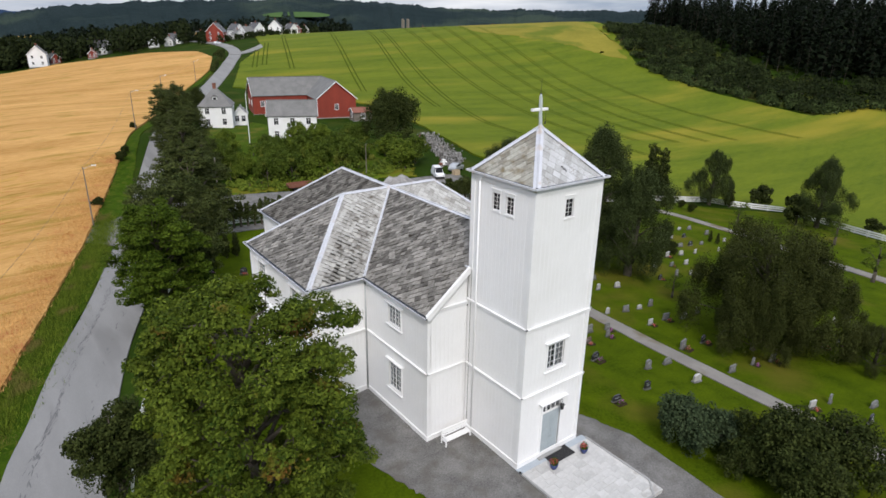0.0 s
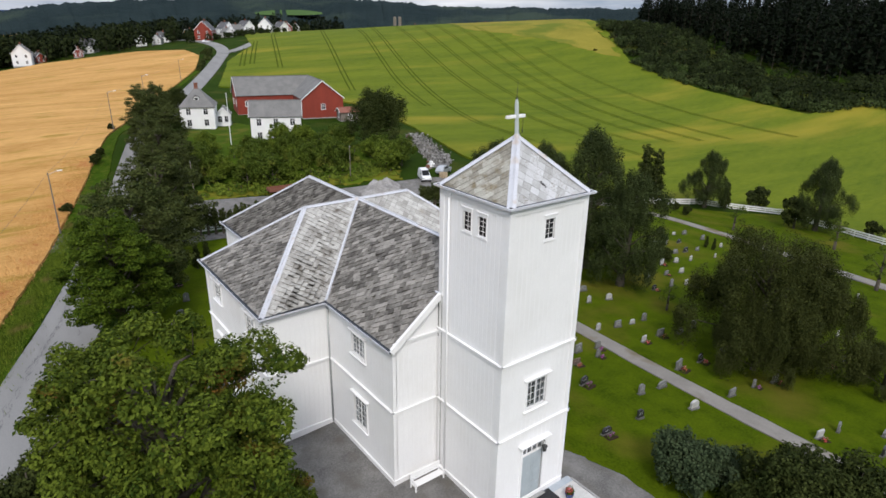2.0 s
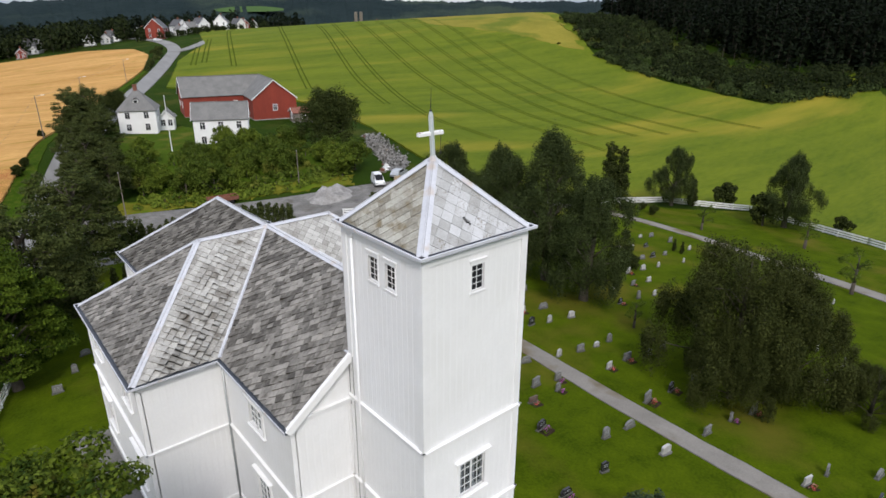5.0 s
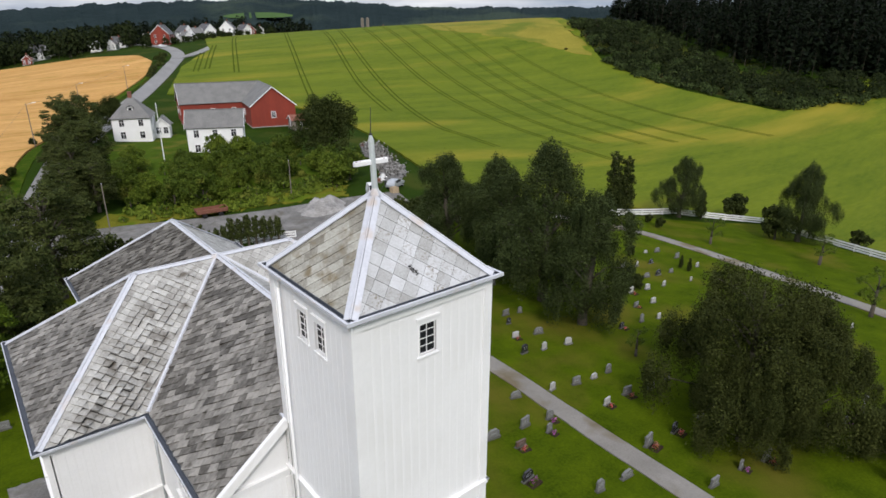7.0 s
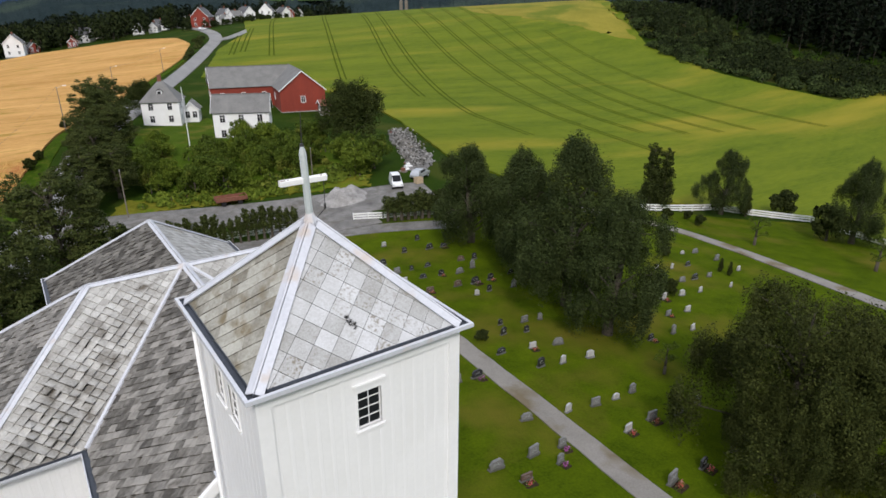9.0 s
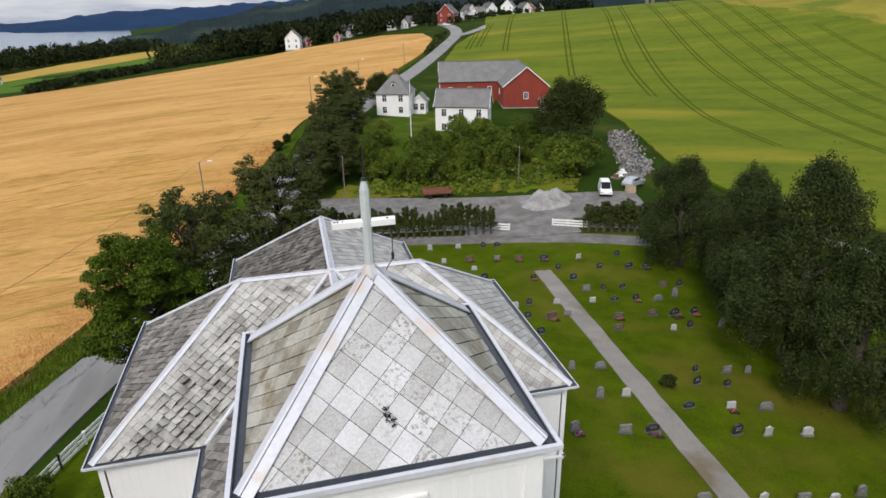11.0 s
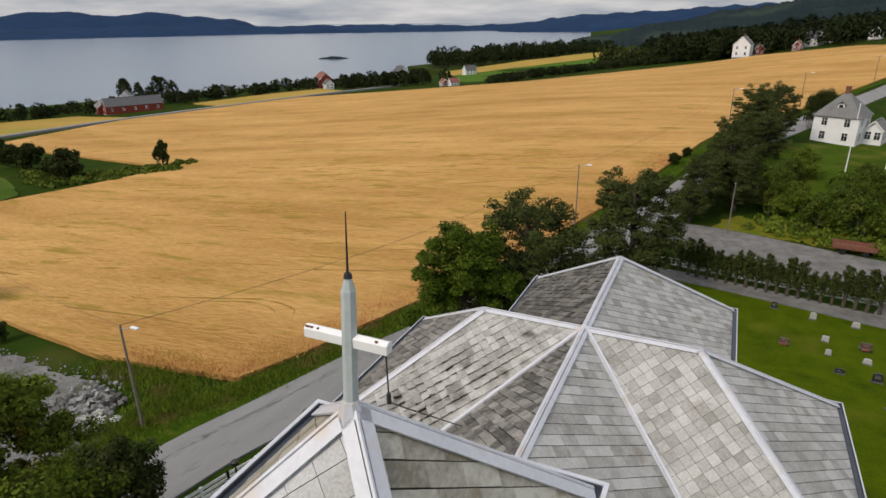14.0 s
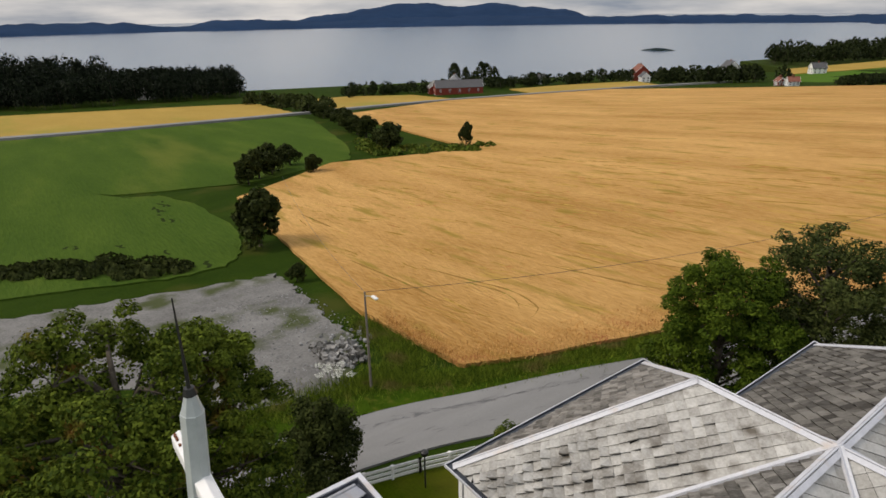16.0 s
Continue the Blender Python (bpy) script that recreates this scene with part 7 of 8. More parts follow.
for sx in (-1.2, 1.2):
    for s in (-0.8, 0.8):
        wb = bmesh.new()
        rod(wb, (sx, s - 0.1, 0.38), (sx, s + 0.1, 0.38), 0.38, 0.38, 14)
        part("wheel", wb, M_TYRE, trailer)
wb = bmesh.new()
rod(wb, (2.3, 0, 0.7), (3.5, 0, 0.55), 0.05)
part("drawbar", wb, M_BLACK, trailer)
crate = thing("pallet_crate", 70.3, 90.2, ground(70.3, 90.2), "pale wooden crate beside the silver car", "crate")
for k in range(4):
    part("board", boxes(((-0.6, -0.5, 0.1 + k * 0.24), (0.6, -0.46, 0.3 + k * 0.24)), ((-0.6, 0.46, 0.1 + k * 0.24), (0.6, 0.5, 0.3 + k * 0.24)), ((-0.62, -0.5, 0.1 + k * 0.24), (-0.58, 0.5, 0.3 + k * 0.24)), ((0.58, -0.5, 0.1 + k * 0.24), (0.62, 0.5, 0.3 + k * 0.24))), material("pale_board", (0.36, 0.27, 0.17), (0.5, 0.4, 0.27), 2, 14, 0.85, 0.2) if k == 0 else bpy.data.materials["pale_board"], crate)
part("base", boxes(((-0.6, -0.5, 0), (0.6, 0.5, 0.1))), bpy.data.materials["pale_board"], crate)


def heap(name, label, x, y, rx, ry, high, mat, seed, turn=0):
    """A rough mound of loose material."""
    vs, fs = [], []
    n, rings = 56, 22
    for j in range(rings + 1):
        f = j / rings
        for k in range(n):
            a = k * math.tau / n
            r = f * (1 + 0.22 * noise.noise((math.cos(a) * 1.7, math.sin(a) * 1.7, seed)))
            du, dv = math.cos(a) * rx * r, math.sin(a) * ry * r
            px, py = x + du * math.cos(turn) - dv * math.sin(turn), y + du * math.sin(turn) + dv * math.cos(turn)
            rise = min(1.0, 1.75 * (1 - f)) ** 1.2
            z = high * rise * (0.72 + 0.75 * noise.noise((px * 0.45, py * 0.45, seed))) + 0.34 * noise.noise((px * 1.6, py * 1.6, seed)) * rise + 0.12 * noise.noise((px * 4.5, py * 4.5, seed)) * rise - 0.15 * f
            vs.append((px, py, ground(px, py) + z + 0.1))
    for j in range(rings):
        for k in range(n):
            fs.append((j * n + k, (j + 1) * n + k, (j + 1) * n + (k + 1) % n, j * n + (k + 1) % n))
    return tagged(obj(name, vs, fs, mat, smooth=True), label, "heap", kind="stuff")


heap("gravel_heap", "heap of grey gravel beside the farm track", 57.4, 91.4, 4.4, 3.2, 1.75, material("heaped_gravel", (0.13, 0.125, 0.12), (0.42, 0.41, 0.40), 0.8, 5.0, 0.92, 1.0, relief=0.15), 3)
heap("earth_heap", "low heap of grey earth on the yard", 50.2, 94.4, 3.6, 1.8, 0.5, M_GRAVEL, 9)
M_ROCK = material("blasted_rock", (0.07, 0.068, 0.062), (0.30, 0.295, 0.285), 0.8, 8.0, 0.9, 0.4, vary="island", spread=0.6)
heap("rubble_bed", "long bank of broken grey rock and earth beside the crop", 82.0, 111.5, 2.3, 15.5, 0.9, material("rubble_earth", (0.06, 0.055, 0.045), (0.25, 0.24, 0.225), 0.7, 4.0, 0.92, 1.0, third=(0.15, 0.10, 0.055), patch=0.4, relief=0.15), 13, turn=-0.43)
rv, rf = [], []
rk = random.Random(77)
for x, y in along([(76, 99), (79, 104), (82, 111), (85, 118), (89, 127)], 1100, 1.2, 78):
    s = rk.uniform(0.06, 0.27)
    z = ground(x, y) + rk.uniform(0.1, 0.85)
    base = len(rv)
    q = Euler((rk.uniform(0, 6), rk.uniform(0, 6), rk.uniform(0, 6))).to_matrix()
    for cx in (-1, 1):
        for cy in (-1, 1):
            for cz in (-1, 1):
                rv.append((q @ Vector((cx * s * rk.uniform(0.5, 1.1), cy * s * rk.uniform(0.4, 0.9), cz * s * rk.uniform(0.3, 0.8))) + Vector((x, y, z)))[:])
    rf += [tuple(base + i for i in f) for f in ((0, 1, 3, 2), (4, 6, 7, 5), (0, 4, 5, 1), (2, 3, 7, 6), (0, 2, 6, 4), (1, 5, 7, 3))]
for x, y in in_area([(-17.5, 40.5), (-12, 40), (-11.5, 43), (-16, 44)], 150, 79):
    s = rk.uniform(0.12, 0.42)
    z = ground(x, y) + rk.uniform(0.05, 0.4)
    base = len(rv)
    q = Euler((rk.uniform(0, 6), rk.uniform(0, 6), rk.uniform(0, 6))).to_matrix()
    for cx in (-1, 1):
        for cy in (-1, 1):
            for cz in (-1, 1):
                rv.append((q @ Vector((cx * s * rk.uniform(0.5, 1.1), cy * s * rk.uniform(0.4, 0.9), cz * s * rk.uniform(0.3, 0.8))) + Vector((x, y, z)))[:])
    rf += [tuple(base + i for i in f) for f in ((0, 1, 3, 2), (4, 6, 7, 5), (0, 4, 5, 1), (2, 3, 7, 6), (0, 2, 6, 4), (1, 5, 7, 3))]
rbl, rbr = ribbon([(74, 97), (80.5, 104), (82, 110), (84, 118), (89, 128)], 4.0)
loft("rubble_bed", rbl, rbr, 0.13, M_GRAVEL, 1, 6, 0.2, "bare grey ground under the rubble", "gravel", wobble=0.5)
tagged(obj("rubble", rv, rf, M_ROCK), "heaps of broken grey rock", "rubble", kind="stuff")
sv, sf = [], []
for x, y in in_area([(-34, 36), (-14, 36), (-11, 42), (-16, 46), (-36, 47)], 700, 91):
    s = rk.uniform(0.03, 0.13) * (2.2 if x > -19 and y > 40 else 1)
    base = len(sv)
    z = ground(x, y) + 0.1 + s * 0.2
    top = [(x + math.cos(a) * s * rk.uniform(0.6, 1.1), y + math.sin(a) * s * rk.uniform(0.6, 1.1)) for a in (0, 1.26, 2.5, 3.77, 5.0)]
    sv += [(px, py, z - s * 0.3) for px, py in top] + [(x + (px - x) * 0.6, y + (py - y) * 0.6, z + s * rk.uniform(0.3, 0.7)) for px, py in top]
    sf += [tuple(base + 5 + i for i in range(5))] + [(base + i, base + (i + 1) % 5, base + 5 + (i + 1) % 5, base + 5 + i) for i in range(5)]
tagged(obj("loose_stones", sv, sf, material("pale_stone", (0.15, 0.15, 0.15), (0.31, 0.31, 0.31), 2.0, 10.0, 0.9, 0.3, vary="island", spread=0.6)), "loose pale stones on the gravel lot", "stones", kind="stuff")
# dark tar streaks along one wheel lane of the road
tv, tf = [], []
tk = random.Random(17)
lane = [((a[0] * 0.72 + b[0] * 0.28), (a[1] * 0.72 + b[1] * 0.28)) for a, b in zip(rl, rr)]
for (xa, ya), (xb, yb) in zip(lane, lane[1:]):
    if not 15 < ya < 125:
        continue
    d = Vector((xb - xa, yb - ya)).normalized()
    s = Vector((-d.y, d.x))
    for q in range(14):
        c = Vector((xa, ya)).lerp(Vector((xb, yb)), tk.random()) + s * tk.gauss(0, 0.16)
        if tk.random() < 0.12:
            c -= s * 2.4
        ln, wd = tk.uniform(0.08, 0.5), tk.uniform(0.012, 0.05)
        e = d + s * tk.uniform(-0.35, 0.35)
        base = len(tv)
        for f, g in ((-1, 0.3), (-0.2, 1), (0.4, 0.8), (1, 0.2)):
            for sg in (-1, 1):
                p = c + e * ln * f + s * wd * g * sg
                tv.append((p.x, p.y, ground(p.x, p.y) + 0.168))
        tf += [(base + 2 * i, base + 2 * i + 1, base + 2 * i + 3, base + 2 * i + 2) for i in range(3)]
tagged(obj("tar_streaks", tv, tf, material("dark_tar", (0.075, 0.075, 0.077), (0.13, 0.13, 0.131), 1.0, 14.0, 0.7, 0.1)), "dark tar streaks along the road's wheel lane", "road marking", kind="stuff")
# islet and skerry in the fjord
iv, if_ = [], []
for j in range(9):
    for k in range(24):
        a, f = k * math.tau / 24, j / 8
        r = f * (1 + 0.3 * noise.noise((math.cos(a) * 2, math.sin(a) * 2, 5)))
        iv.append((-537 + math.cos(a) * 21 * r + math.sin(a) * 6 * r, 835 + math.sin(a) * 9 * r + math.cos(a) * 9 * r, -37.3 + 3.2 * (1 - f * f) * (1 + 0.5 * noise.noise((k * 0.6, j * 0.8, 2)))))
for j in range(8):
    for k in range(24):
        if_.append((j * 24 + k, (j + 1) * 24 + k, (j + 1) * 24 + (k + 1) % 24, j * 24 + (k + 1) % 24))
tagged(obj("islet", iv, if_, M_HILL_NEAR, smooth=True), "small dark wooded islet in the fjord", "islet", kind="structure")
scrap_cols = (M_WHITE, M_TILE, M_OFFWHITE, M_WOOD, M_CARWHITE, M_BRICK)
for k, (x, y) in enumerate(((74.2, 99.5), (75.5, 101.8), (73, 98.2), (71.6, 97), (88.5, 127.5), (87, 126.4))):
    sc_ = thing("scrap_pile", x, y, ground(x, y), "discarded building scrap beside the rubble", "scrap", "scrap by the rubble", turn=k * 40)
    part("sheet", boxes(((-0.7, -0.5, 0), (0.6, 0.5, 0.12)), ((-0.5, -0.4, 0.12), (0.7, 0.5, 0.22)), bevel=0.01), scrap_cols[k], sc_)
    part("block", boxes(((-0.35, -0.3, 0.22), (0.3, 0.25, 0.7)), bevel=0.03), scrap_cols[(k + 2) % 6], sc_)

# bent and flattened lines in the grain
M_LAID = material("laid_grain", (0.20, 0.105, 0.03), (0.36, 0.21, 0.06), 0.8, 6.0, 0.95, 0.6, third=(0.20, 0.17, 0.03))
for ln, wide_ in ((((-30, 61.2), (-21.9, 62.3), (-17.3, 63.2), (-13.9, 63.1), (-10.3, 61.8), (-8.9, 59.2)), 0.5), (((-40, 56.4), (-25.8, 56.2), (-21.9, 56.0), (-17.7, 55.7)), 0.45),
                  (((-24, 61), (-16.9, 62.3), (-13.5, 61.7), (-11.7, 60.5)), 0.4), (((-20, 72.4), (-10.5, 74.3), (-7.6, 74.9), (-4, 76.8)), 0.5), (((-70.8, 63.0), (-58.2, 62.9)), 0.7),
                  (((-14, 80.6), (-8.2, 83.0), (-4.7, 83.5)), 0.5)):
    l_, r_ = ribbon(ln, wide_, 1.0)
    n_ = len(l_)
    vs = []
    for i, (a, b) in enumerate(zip(l_, r_)):
        c = ((a[0] + b[0]) / 2, (a[1] + b[1]) / 2)
        f = min(1, i / 5 + 0.1, (n_ - 1 - i) / 5 + 0.1) * (0.7 + 0.8 * noise.noise((c[0] * 0.5, c[1] * 0.5, 3)))
        vs += [(c[0] + (p[0] - c[0]) * f, c[1] + (p[1] - c[1]) * f) for p in (a, b)]
    draped("laid_track", vs, [(2 * i, 2 * i + 1, 2 * i + 3, 2 * i + 2) for i in range(n_ - 1)], 0.512, M_LAID, "structure", "brown line of bent stalks in the grain", "track")
# loose strokes of bent stalks all over the near grain
bv, bf = [], []
bk = random.Random(71)
for x, y in in_area([(-8.5, 56), (-12, 52), (-50, 57), (-86, 64), (-95, 112), (-14, 150), (6, 126), (-6, 76)], 520, 72):
    turn_ = 0.12 + bk.gauss(0, 0.12)
    ln, wd = bk.uniform(0.5, 2.6) * (1 + (y - 50) / 60), bk.uniform(0.05, 0.16) * (1 + (y - 50) / 70)
    d = Vector((math.cos(turn_), math.sin(turn_)))
    s = Vector((-d.y, d.x))
    base = len(bv)
    for f, g in ((-1, 0.15), (-0.5, 0.9), (0, 0.6), (0.4, 1.0), (1, 0.1)):
        c = Vector((x, y)) + d * ln * f + s * bk.uniform(-0.15, 0.15)
        for sg in (-1, 1):
            p = c + s * wd * g * sg
            bv.append((p.x, p.y, ground(p.x, p.y) + 0.515))
    bf += [(base + 2 * i, base + 2 * i + 2, base + 2 * i + 3, base + 2 * i + 1) for i in range(4)]
tagged(obj("bent_stalks", bv, bf, material("bent_stalk", (0.28, 0.17, 0.035), (0.48, 0.30, 0.08), 0.8, 6.0, 0.95, 0.4, third=(0.44, 0.19, 0.07), vary="island", spread=0.8)), "short strokes of bent stalks in the grain", "grain", kind="stuff")
# flattened patches in the low meadow
M_FLAT = material("flattened_grass", (0.012, 0.02, 0.006), (0.028, 0.042, 0.010), 1.0, 6.0, 0.95, 0.4)
mk = random.Random(61)
for x, y, n_ in ((-96, 44, 5), (-88, 43.5, 3), (-100, 46.5, 4), (-67, 31, 4), (-73, 34.5, 2), (-60, 36, 3), (-64, 38, 3), (-78, 28, 3), (-56, 41, 2)):
    for q in range(n_):
        px, py = x + mk.uniform(-3, 3), y + mk.uniform(-1, 1)
        ln = [(px + mk.uniform(0.5, 1.6) * i, py + mk.uniform(-0.5, 0.5)) for i in range(3)]
        l_, r_ = ribbon(ln, mk.uniform(0.3, 0.7), 0.8)
        draped("flattened_patch", [p for pair in zip(l_, r_) for p in pair], [(2 * i, 2 * i + 1, 2 * i + 3, 2 * i + 2) for i in range(len(l_) - 1)], 0.232, M_FLAT, "structure", "dark flattened patch in the meadow", "track")
# wheel tracks in the crop
TRACKS = (((225, 400), (200.2, 343.6), (159, 254), (140.4, 212.5), (123.5, 169.3)), ((250, 420), (214, 352), (154, 221), (125, 151), (122, 130.5), (121.4, 118)), ((262, 410), (227, 341), (170.6, 211), (150, 147.5), (146.3, 120), (145.3, 100)),
                        ((275, 380), (238, 304), (190, 186), (175, 143), (173, 109)), ((205, 410), (176, 347), (114, 203)), ((175, 415), (158, 381), (110, 258)), ((280, 340), (258, 290), (215, 190), (201, 140), (199, 104)), ((135, 350), (103, 272)), ((262, 260), (238, 190), (226, 140), (225, 95)), ((118, 320), (97, 268)))
MORE = [tuple(((p[0] + q[0]) / 2, (p[1] + q[1]) / 2) for p, q in zip(TRACKS[a], TRACKS[b])) for a, b in ((2, 3), (3, 6))]
for k, ln in enumerate(list(TRACKS) + MORE):
    for off in (-0.9, 0.9):
        l_, r_ = ribbon(ln, 0.55, 4.0)
        c_ = [((a[0] + b[0]) / 2, (a[1] + b[1]) / 2) for a, b in zip(l_, r_)]
        d_ = [((a[0] - b[0]) / 0.55 * off, (a[1] - b[1]) / 0.55 * off) for a, b in zip(l_, r_)]
        vs = [(p[0] + d[0], p[1] + d[1]) for pair in zip(l_, r_, d_) for p, d in ((pair[0], pair[2]), (pair[1], pair[2]))]
        draped("wheel_track", vs, [(2 * i, 2 * i + 1, 2 * i + 3, 2 * i + 2) for i in range(len(l_) - 1)], 0.46, M_TRACK, "structure", "dark wheel track through the crop", "track")


# ---- gravestones ----
M_STONES = {"black": material("black_granite", (0.015, 0.015, 0.016), (0.045, 0.045, 0.048), 3.0, 40.0, 0.25, 0.05), "grey": material("grey_granite", (0.09, 0.09, 0.088), (0.22, 0.22, 0.215), 3.0, 40.0, 0.7, 0.2),
            "pale": material("pale_granite", (0.31, 0.305, 0.295), (0.49, 0.485, 0.47), 3.0, 40.0, 0.7, 0.2), "dark": material("mossy_plinth", (0.045, 0.048, 0.04), (0.12, 0.12, 0.105), 3.0, 30.0, 0.85, 0.3), "brown": material("brown_granite", (0.07, 0.045, 0.035), (0.14, 0.09, 0.07), 3.0, 40.0, 0.35, 0.1)}
M_PURPLE = material("purple_flowers", (0.18, 0.03, 0.16), (0.40, 0.10, 0.34), 5.0, 30.0, 0.7, 0.0, third=(0.5, 0.25, 0.4), vary="island", spread=0.9)


def gravestone(shape, tone, w, h, t, flowers, seed):
    """An upright stone on a low plinth, some with a planted bed before it."""
    words = {"arch": "round-topped", "flat": "square-topped", "slant": "slant-topped", "heart": "broad low"}[shape]
    root = thing("gravestone", 0, 0, 0, f"{words} {tone} granite gravestone" + (" with planted flowers" if flowers else " on the lawn"), "gravestone", "churchyard gravestones")
    if shape == "arch":
        prof = [(-w / 2, 0), (w / 2, 0)] + [(w / 2 * math.cos(a * math.pi / 8), h * 0.72 + h * 0.28 * math.sin(a * math.pi / 8)) for a in range(9)]
    elif shape == "flat":
        prof = [(-w / 2, 0), (w / 2, 0), (w / 2, h), (-w / 2, h)]
    elif shape == "slant":
        prof = [(-w / 2, 0), (w / 2, 0), (w / 2, h * 0.78), (w * 0.1, h), (-w / 2, h * 0.9)]
    else:
        prof = [(-w / 2, 0), (w / 2, 0), (w / 2 * 1.05, h * 0.6), (w * 0.3, h), (-w * 0.3, h), (-w / 2 * 1.05, h * 0.6)]
    bm = bmesh.new()
    a = [bm.verts.new((x, -t / 2, z + 0.16)) for x, z in prof]
    b = [bm.verts.new((x * 0.97, t / 2, z + 0.16)) for x, z in prof]
    bm.faces.new(a)
    bm.faces.new(b[::-1])
    k = len(prof)
    for i in range(k):
        bm.faces.new((a[i], b[i], b[(i + 1) % k], a[(i + 1) % k]))
    bmesh.ops.recalc_face_normals(bm, faces=bm.faces)
    part("stone", bm, M_STONES[tone], root)
    part("plinth", boxes(((-w * 0.6, -t * 0.9, -0.25), (w * 0.6, t * 0.9, 0.165)), bevel=0.015), M_STONES["grey" if tone == "pale" else "dark"], root)
    part("inscription", boxes(*[((-w * 0.3, -t / 2 - 0.006, 0.16 + h * (0.66 - 0.14 * j)), (w * 0.3 * (1 - 0.3 * (j % 2)), -t / 2 - 0.001, 0.16 + h * (0.69 - 0.14 * j))) for j in range(3)]), M_STEEL, root, "plain lettering bars")
    if flowers:
        part("bed", boxes(((-w * 0.55, -t - 0.7, -0.2), (w * 0.55, -t, 0.07)), bevel=0.03), M_SOIL, root)
        g1 = leaf_mesh("foliage", [(-w * 0.25, -t - 0.35, 0.12), (w * 0.25, -t - 0.3, 0.14)], [0.24, 0.22], [60, 60], 0.07, M_LEAF_GREEN, seed)
        g1.parent = root
        g2 = leaf_mesh("blossom", [(-w * 0.2, -t - 0.38, 0.24), (w * 0.22, -t - 0.32, 0.24)], [0.2, 0.2], [34, 34], 0.06, M_PURPLE if flowers == 2 else M_FLOWER, seed + 1)
        g2.parent = root
    return root


BLACK = [(34.1, 81.8), (43.9, 79.4), (45.6, 79.2), (57.8, 71.5), (49.6, 69.8), (38.2, 69.3), (40.7, 69.0), (54.1, 68.7), (57.3, 68.0), (49.9, 66.5), (51.7, 63.3), (53.8, 63.2), (59.9, 62.3), (42.8, 61.4), (51.4, 60.5), (39.9, 58.6), (41.5, 58.5), (60.6, 56.6), (41.3, 55.0), (55.2, 53.8), (83.2, 49.0), (39.0, 48.9), (50.8, 46.9), (79.6, 45.7), (49.7, 45.2), (51.9, 44.6), (47.1, 42.5), (48.5, 39.3), (35.7, 22.0), (61.5, 21.7), (57.7, 21.6), (68.4, 20.4), (66.3, 18.7), (46.6, 10.9)]
PALE = [(37.4, 80.6), (40.9, 80.2), (37.9, 75.6), (37.8, 72.7), (40.6, 72.3), (53.2, 72.1), (41.3, 61.0), (45.5, 61.0), (49.1, 60.6), (53.4, 53.6), (87.0, 52.3), (78.0, 49.8), (80.2, 49.2), (74.2, 46.4), (88.5, 45.3), (43.4, 44.5), (73.5, 43.3), (76.5, 43.0), (81.7, 42.4), (64.4, 41.2), (70.1, 40.4), (50.6, 38.9), (53.4, 38.5), (66.6, 37.5), (45.7, 33.7), (50.2, 33.2), (83.0, 25.0), (67.0, 21.2), (40.6, 20.9)]
BROWN_FLOWERS = [(41.0, 75.6), (46.5, 73.9), (34.5, 73.4), (43.6, 57.9), (49.8, 56.8), (38.0, 29.7), (58.5, 18.9)]
GREY_FLOWERS = [(44.1, 74.7), (37.8, 41.2), (67.3, 40.7), (42.3, 31.0), (50.4, 30.2), (41.0, 29.9), (45.7, 25.3), (48.5, 20.4), (50.9, 19.9), (60.7, 18.4), (63.4, 18.2)]
BROWN = [(40.9, 64.6), (58.2, 62.7), (53.2, 56.6), (48.5, 54.5), (53.9, 25.3)]
BLACK_FLOWERS = [(49.3, 73.1), (45.9, 67.9), (59.2, 67.6), (53.6, 60.2), (55.3, 56.3), (57.4, 56.3), (42.9, 40.4), (61.0, 38.1), (35.9, 27.1), (48.8, 25.2), (32.1, 22.0)]
GREY = [(49.8, 63.3), (57.9, 60.1), (55.7, 59.6), (45.3, 58.2), (58.2, 53.4), (89.3, 51.9), (89.5, 48.9), (41.2, 48.7), (43.5, 48.5), (53.2, 46.3), (54.9, 46.0), (77.4, 45.9), (82.3, 45.5), (41.4, 44.6), (52.7, 41.5), (41.0, 40.5), (64.1, 37.9), (42.3, 34.3), (48.1, 33.3), (52.1, 33.2), (37.1, 31.3), (40.0, 31.2), (55.2, 29.7), (52.7, 29.6), (52.2, 25.1), (38.8, 24.1), (41.3, 24.0), (45.2, 20.5), (47.2, 13.8), (49.7, 11.7)]
PALE_FLOWERS = [(70.5, 43.5), (50.2, 42.0), (47.7, 30.1), (45.0, 14.2)]
WEST_STONES = [(12.6, 54.2), (14.2, 57), (15.5, 60), (13.6, 62.4), (17, 63.5), (18.6, 58.4), (20.5, 66), (17.6, 69), (15.2, 20.2), (12.6, 21.6)]
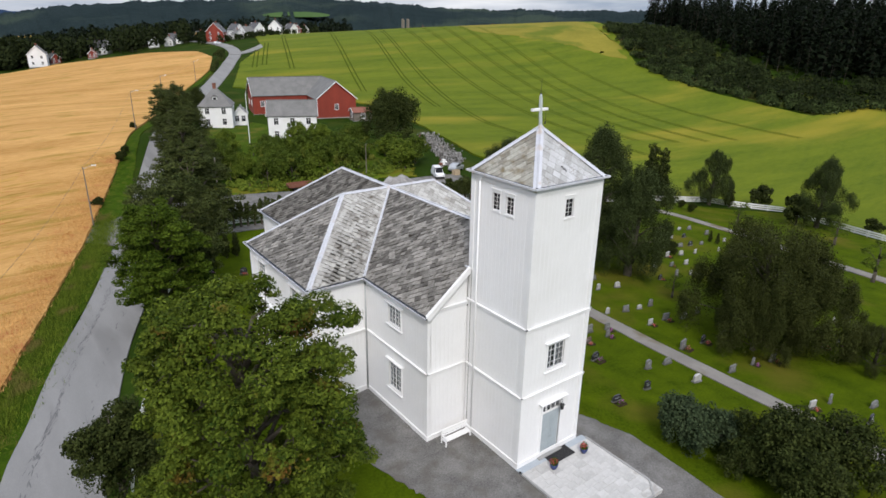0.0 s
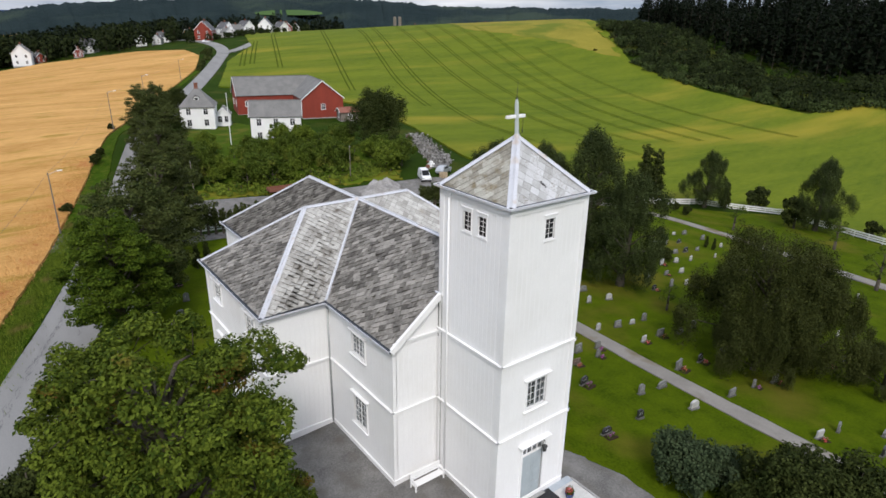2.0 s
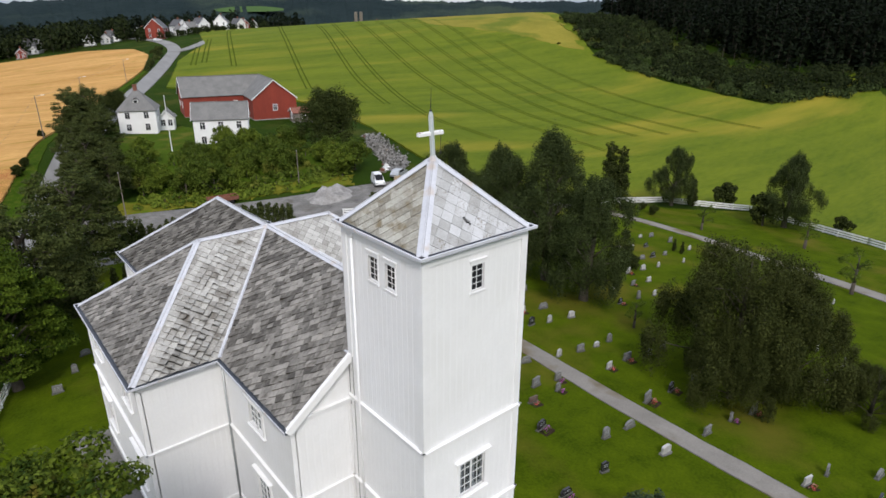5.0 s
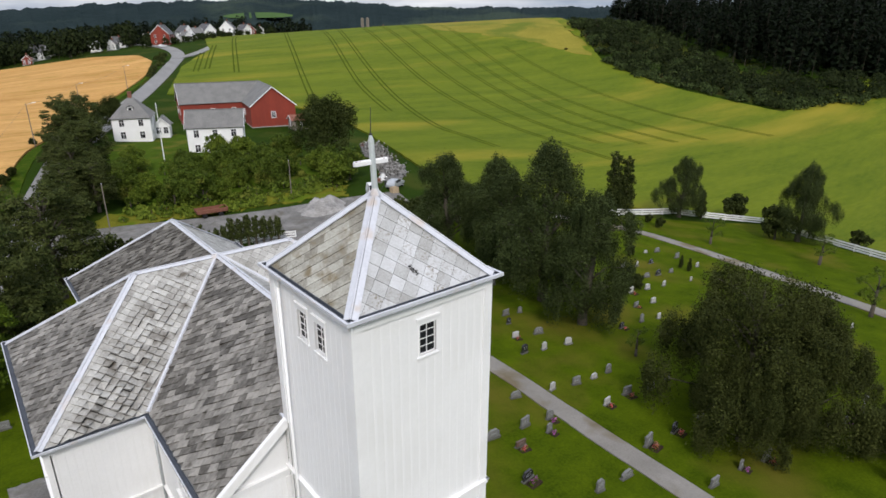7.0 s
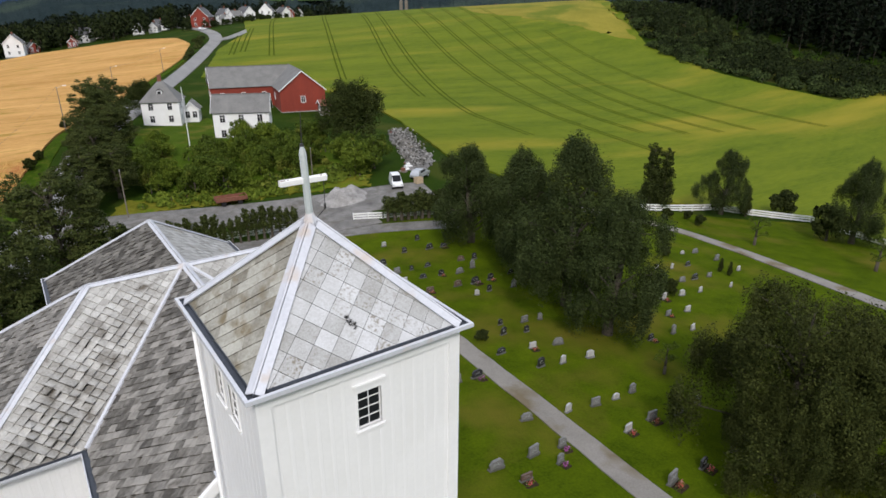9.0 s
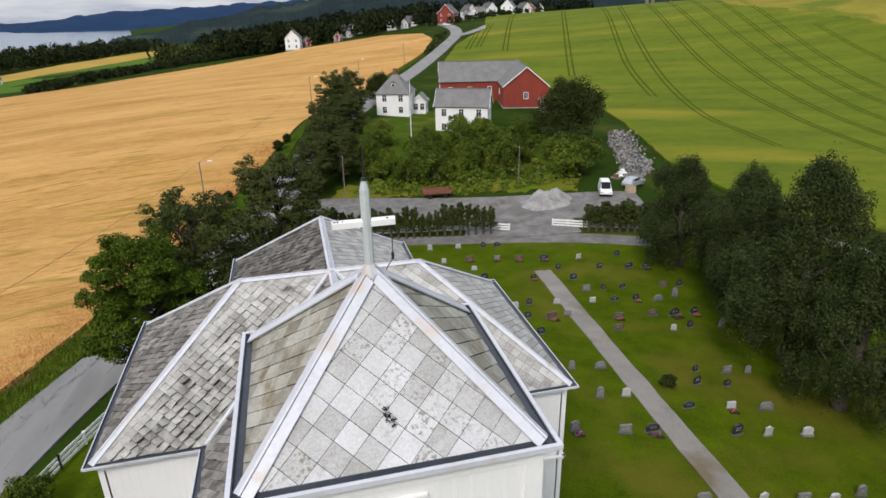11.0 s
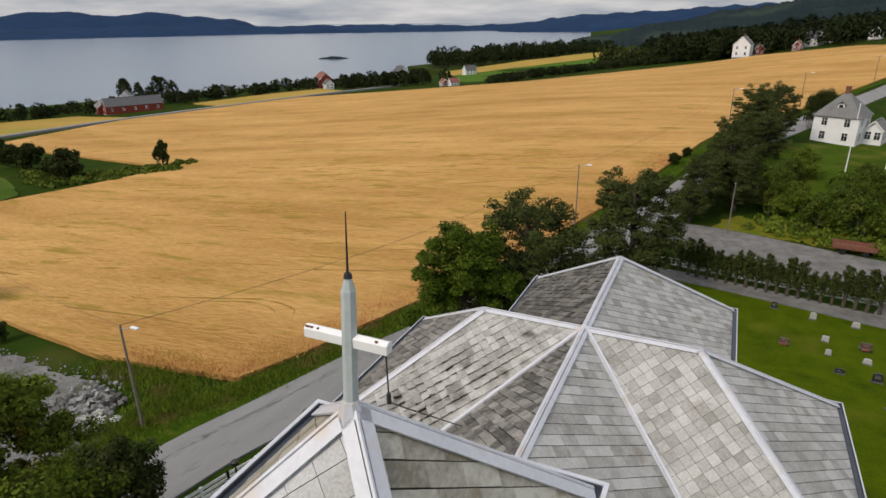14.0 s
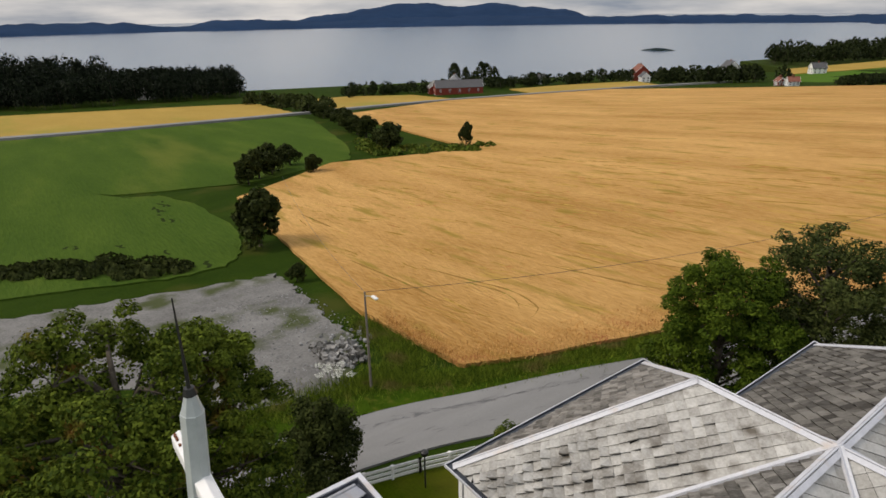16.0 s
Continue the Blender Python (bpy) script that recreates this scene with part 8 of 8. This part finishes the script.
SORTS = {"black": [("arch", "black", 0.75, 0.85, 0.16, 0, 301), ("slant", "black", 0.6, 0.75, 0.15, 0, 308), ("heart", "black", 0.95, 0.62, 0.16, 0, 311)],
         "grey": [("flat", "grey", 0.85, 0.66, 0.16, 0, 302), ("arch", "grey", 0.6, 0.95, 0.16, 0, 305), ("heart", "grey", 1.0, 0.6, 0.18, 0, 312)],
         "pale": [("slant", "pale", 0.62, 0.8, 0.15, 0, 303), ("arch", "pale", 0.75, 0.6, 0.2, 0, 307), ("flat", "pale", 0.7, 0.62, 0.18, 0, 313)],
         "brown": [("arch", "brown", 0.9, 0.62, 0.16, 0, 314)],
         "black bed": [("heart", "black", 1.0, 0.62, 0.16, 2, 304), ("arch", "black", 0.8, 0.75, 0.16, 1, 315)],
         "grey bed": [("flat", "grey", 0.9, 0.7, 0.16, 1, 316), ("slant", "grey", 0.7, 0.8, 0.16, 2, 317)],
         "pale bed": [("flat", "pale", 0.8, 0.68, 0.16, 1, 318)],
         "brown bed": [("flat", "brown", 1.0, 0.6, 0.16, 1, 306)]}
grnd = random.Random(99)
for sort, places in (("black", BLACK), ("grey", GREY + WEST_STONES[:6]), ("pale", PALE), ("brown", BROWN), ("black bed", BLACK_FLOWERS + WEST_STONES[6:]), ("grey bed", GREY_FLOWERS), ("pale bed", PALE_FLOWERS), ("brown bed", BROWN_FLOWERS)):
    models = [gravestone(*spec) for spec in SORTS[sort]]
    for k, (x, y) in enumerate(places):
        m = pose(x, y, ground(x, y) + 0.05, grnd.uniform(-3, 3), grnd.uniform(-2, 2), grnd.uniform(-12, 8))
        ob = models[k % len(models)]
        if k < len(models):
            ob.matrix_basis = m
        else:
            ob = copy_thing(ob, m)
        sc = grnd.uniform(0.72, 0.98)
        ob.scale = (sc, sc, sc * grnd.uniform(0.8, 1.0))


def blades(name, label, places, lift, low, high, wide_, mat, seed):
    """Single upright blades of grass or grain, each a thin bent triangle."""
    rnd = np.random.RandomState(seed)
    p = np.array(places)
    z = heights(p[:, 0], p[:, 1]) + lift
    n = len(p)
    a = rnd.uniform(0, math.tau, n)
    s = np.column_stack((np.cos(a), np.sin(a))) * wide_
    tip = p + rnd.normal(scale=0.35 * high, size=(n, 2))
    v = np.empty((n, 3, 3))
    v[:, 0] = np.column_stack((p - s, z - 0.05))
    v[:, 1] = np.column_stack((p + s, z - 0.05))
    v[:, 2] = np.column_stack((tip, z + rnd.uniform(low, high, n)))
    return tagged(obj(name, v.reshape(-1, 3).tolist(), np.arange(3 * n).reshape(-1, 3).tolist(), mat), label, "grass", kind="stuff")


EDGE = [(-16, 47.9), (-5.6, 48.4), (-3.3, 53.4), (0.9, 69.3), (5.1, 84.2), (10.4, 103), (20, 135)]
M_EAR = material("grain_ear", (0.34, 0.16, 0.05), (0.70, 0.42, 0.16), 0.5, 4.0, 0.9, 0.0, third=(0.42, 0.15, 0.07), vary="island", spread=0.6)
inner = [(x - abs(q), y + abs(q) * 0.4) for (x, y), q in zip(along(EDGE, 26000, 0.25, 141), np.random.RandomState(142).normal(scale=2.6, size=26000))]
blades("grain_ears", "loose bent ears along the grain field's edge", inner, 0.45, 0.05, 0.38, 0.035, M_EAR, 143)
M_BLADE = material("verge_blade", (0.05, 0.085, 0.008), (0.15, 0.20, 0.020), 0.5, 4.0, 0.9, 0.0, third=(0.16, 0.14, 0.04), vary="island", spread=0.7)
blades("verge_blades", "tall loose grass blades on the road's verge", along([(-9, 40), (-4.2, 47), (-2.2, 53.5), (2.4, 69), (7.2, 85), (12, 103)], 30000, 0.9, 144) + along([(-9, 28), (-8, 40), (-9, 46), (-20, 47.4)], 14000, 1.1, 145), 0.12, 0.12, 0.55, 0.03, M_BLADE, 146)
M_UMBEL = material("white_umbel", (0.55, 0.56, 0.50), (0.75, 0.76, 0.70), 5.0, 30.0, 0.8, 0.0)
for k, (x, y) in enumerate(((-11.2, 38.6), (-10.6, 39.2), (-10.0, 38.7), (-9.4, 39.4), (-8.8, 38.9), (-10.4, 40.0), (-8.2, 39.8), (-9.6, 37.9))):
    um = thing("cow_parsley", x, y, ground(x, y) + 0.1, "tall weed with white flower umbels by the pole", "plant", "white umbel weeds")
    st = bmesh.new()
    rod(st, (0, 0, -0.1), (0, 0, 1.1), 0.02, 0.012, 5)
    for q in range(5):
        rod(st, (0, 0, 0.85), (0.28 * math.cos(q * 1.26), 0.28 * math.sin(q * 1.26), 1.2), 0.01, 0.006, 4)
    part("stem", st, M_LEAF_GREEN, um)
    hd = leaf_mesh("flower_head", [(0.28 * math.cos(q * 1.26), 0.28 * math.sin(q * 1.26), 1.22) for q in range(5)] + [(0, 0, 1.25)], [0.14] * 6, [26] * 6, 0.05, M_UMBEL, 200 + k, flat=0.25)
    hd.parent = um

# ---- slates, last of the church ----
for turn_, (kind, pts, ob) in zip((0, -0.7, 0, 0.86), tower_faces):
    slates(ob, pts, kind, 0.42, M_SLATE_T if kind == "diamond" else M_SLATE_B, slate_rnd, True, curl=0.004 if kind == "diamond" else 0.03, slant=turn_)
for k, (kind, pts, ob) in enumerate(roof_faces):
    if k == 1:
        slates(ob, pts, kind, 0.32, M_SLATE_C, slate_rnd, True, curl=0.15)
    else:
        # darkest and pale faces carry weathering and sky gloss in their slate colour
        darkened, pale = k in (2, 7), k in (3, 4, 5, 8, 10)
        slates(ob, pts, kind, 0.36 if kind == "diamond" else 0.42 if pale else 0.40, M_SLATE_L if pale else M_SLATE_D if darkened else M_SLATE, slate_rnd, False, curl=0.025 if pale else 0.05, slant=0.75 if k in (0, 7, 9) else -0.7 if k in (3, 8, 10) else 0.0)
# a black tuft of moss and rust streaks on the tower's roof
moss = leaf_mesh("moss_tuft", [(-0.03, -17.06, 17.48), (0.02, -17.12, 17.42), (-0.05, -16.98, 17.55), (0.05, -17.18, 17.34)], [0.07, 0.09, 0.06, 0.06], [70, 90, 50, 40], 0.022, M_DARK, 411, flat=0.5)
moss.parent = church
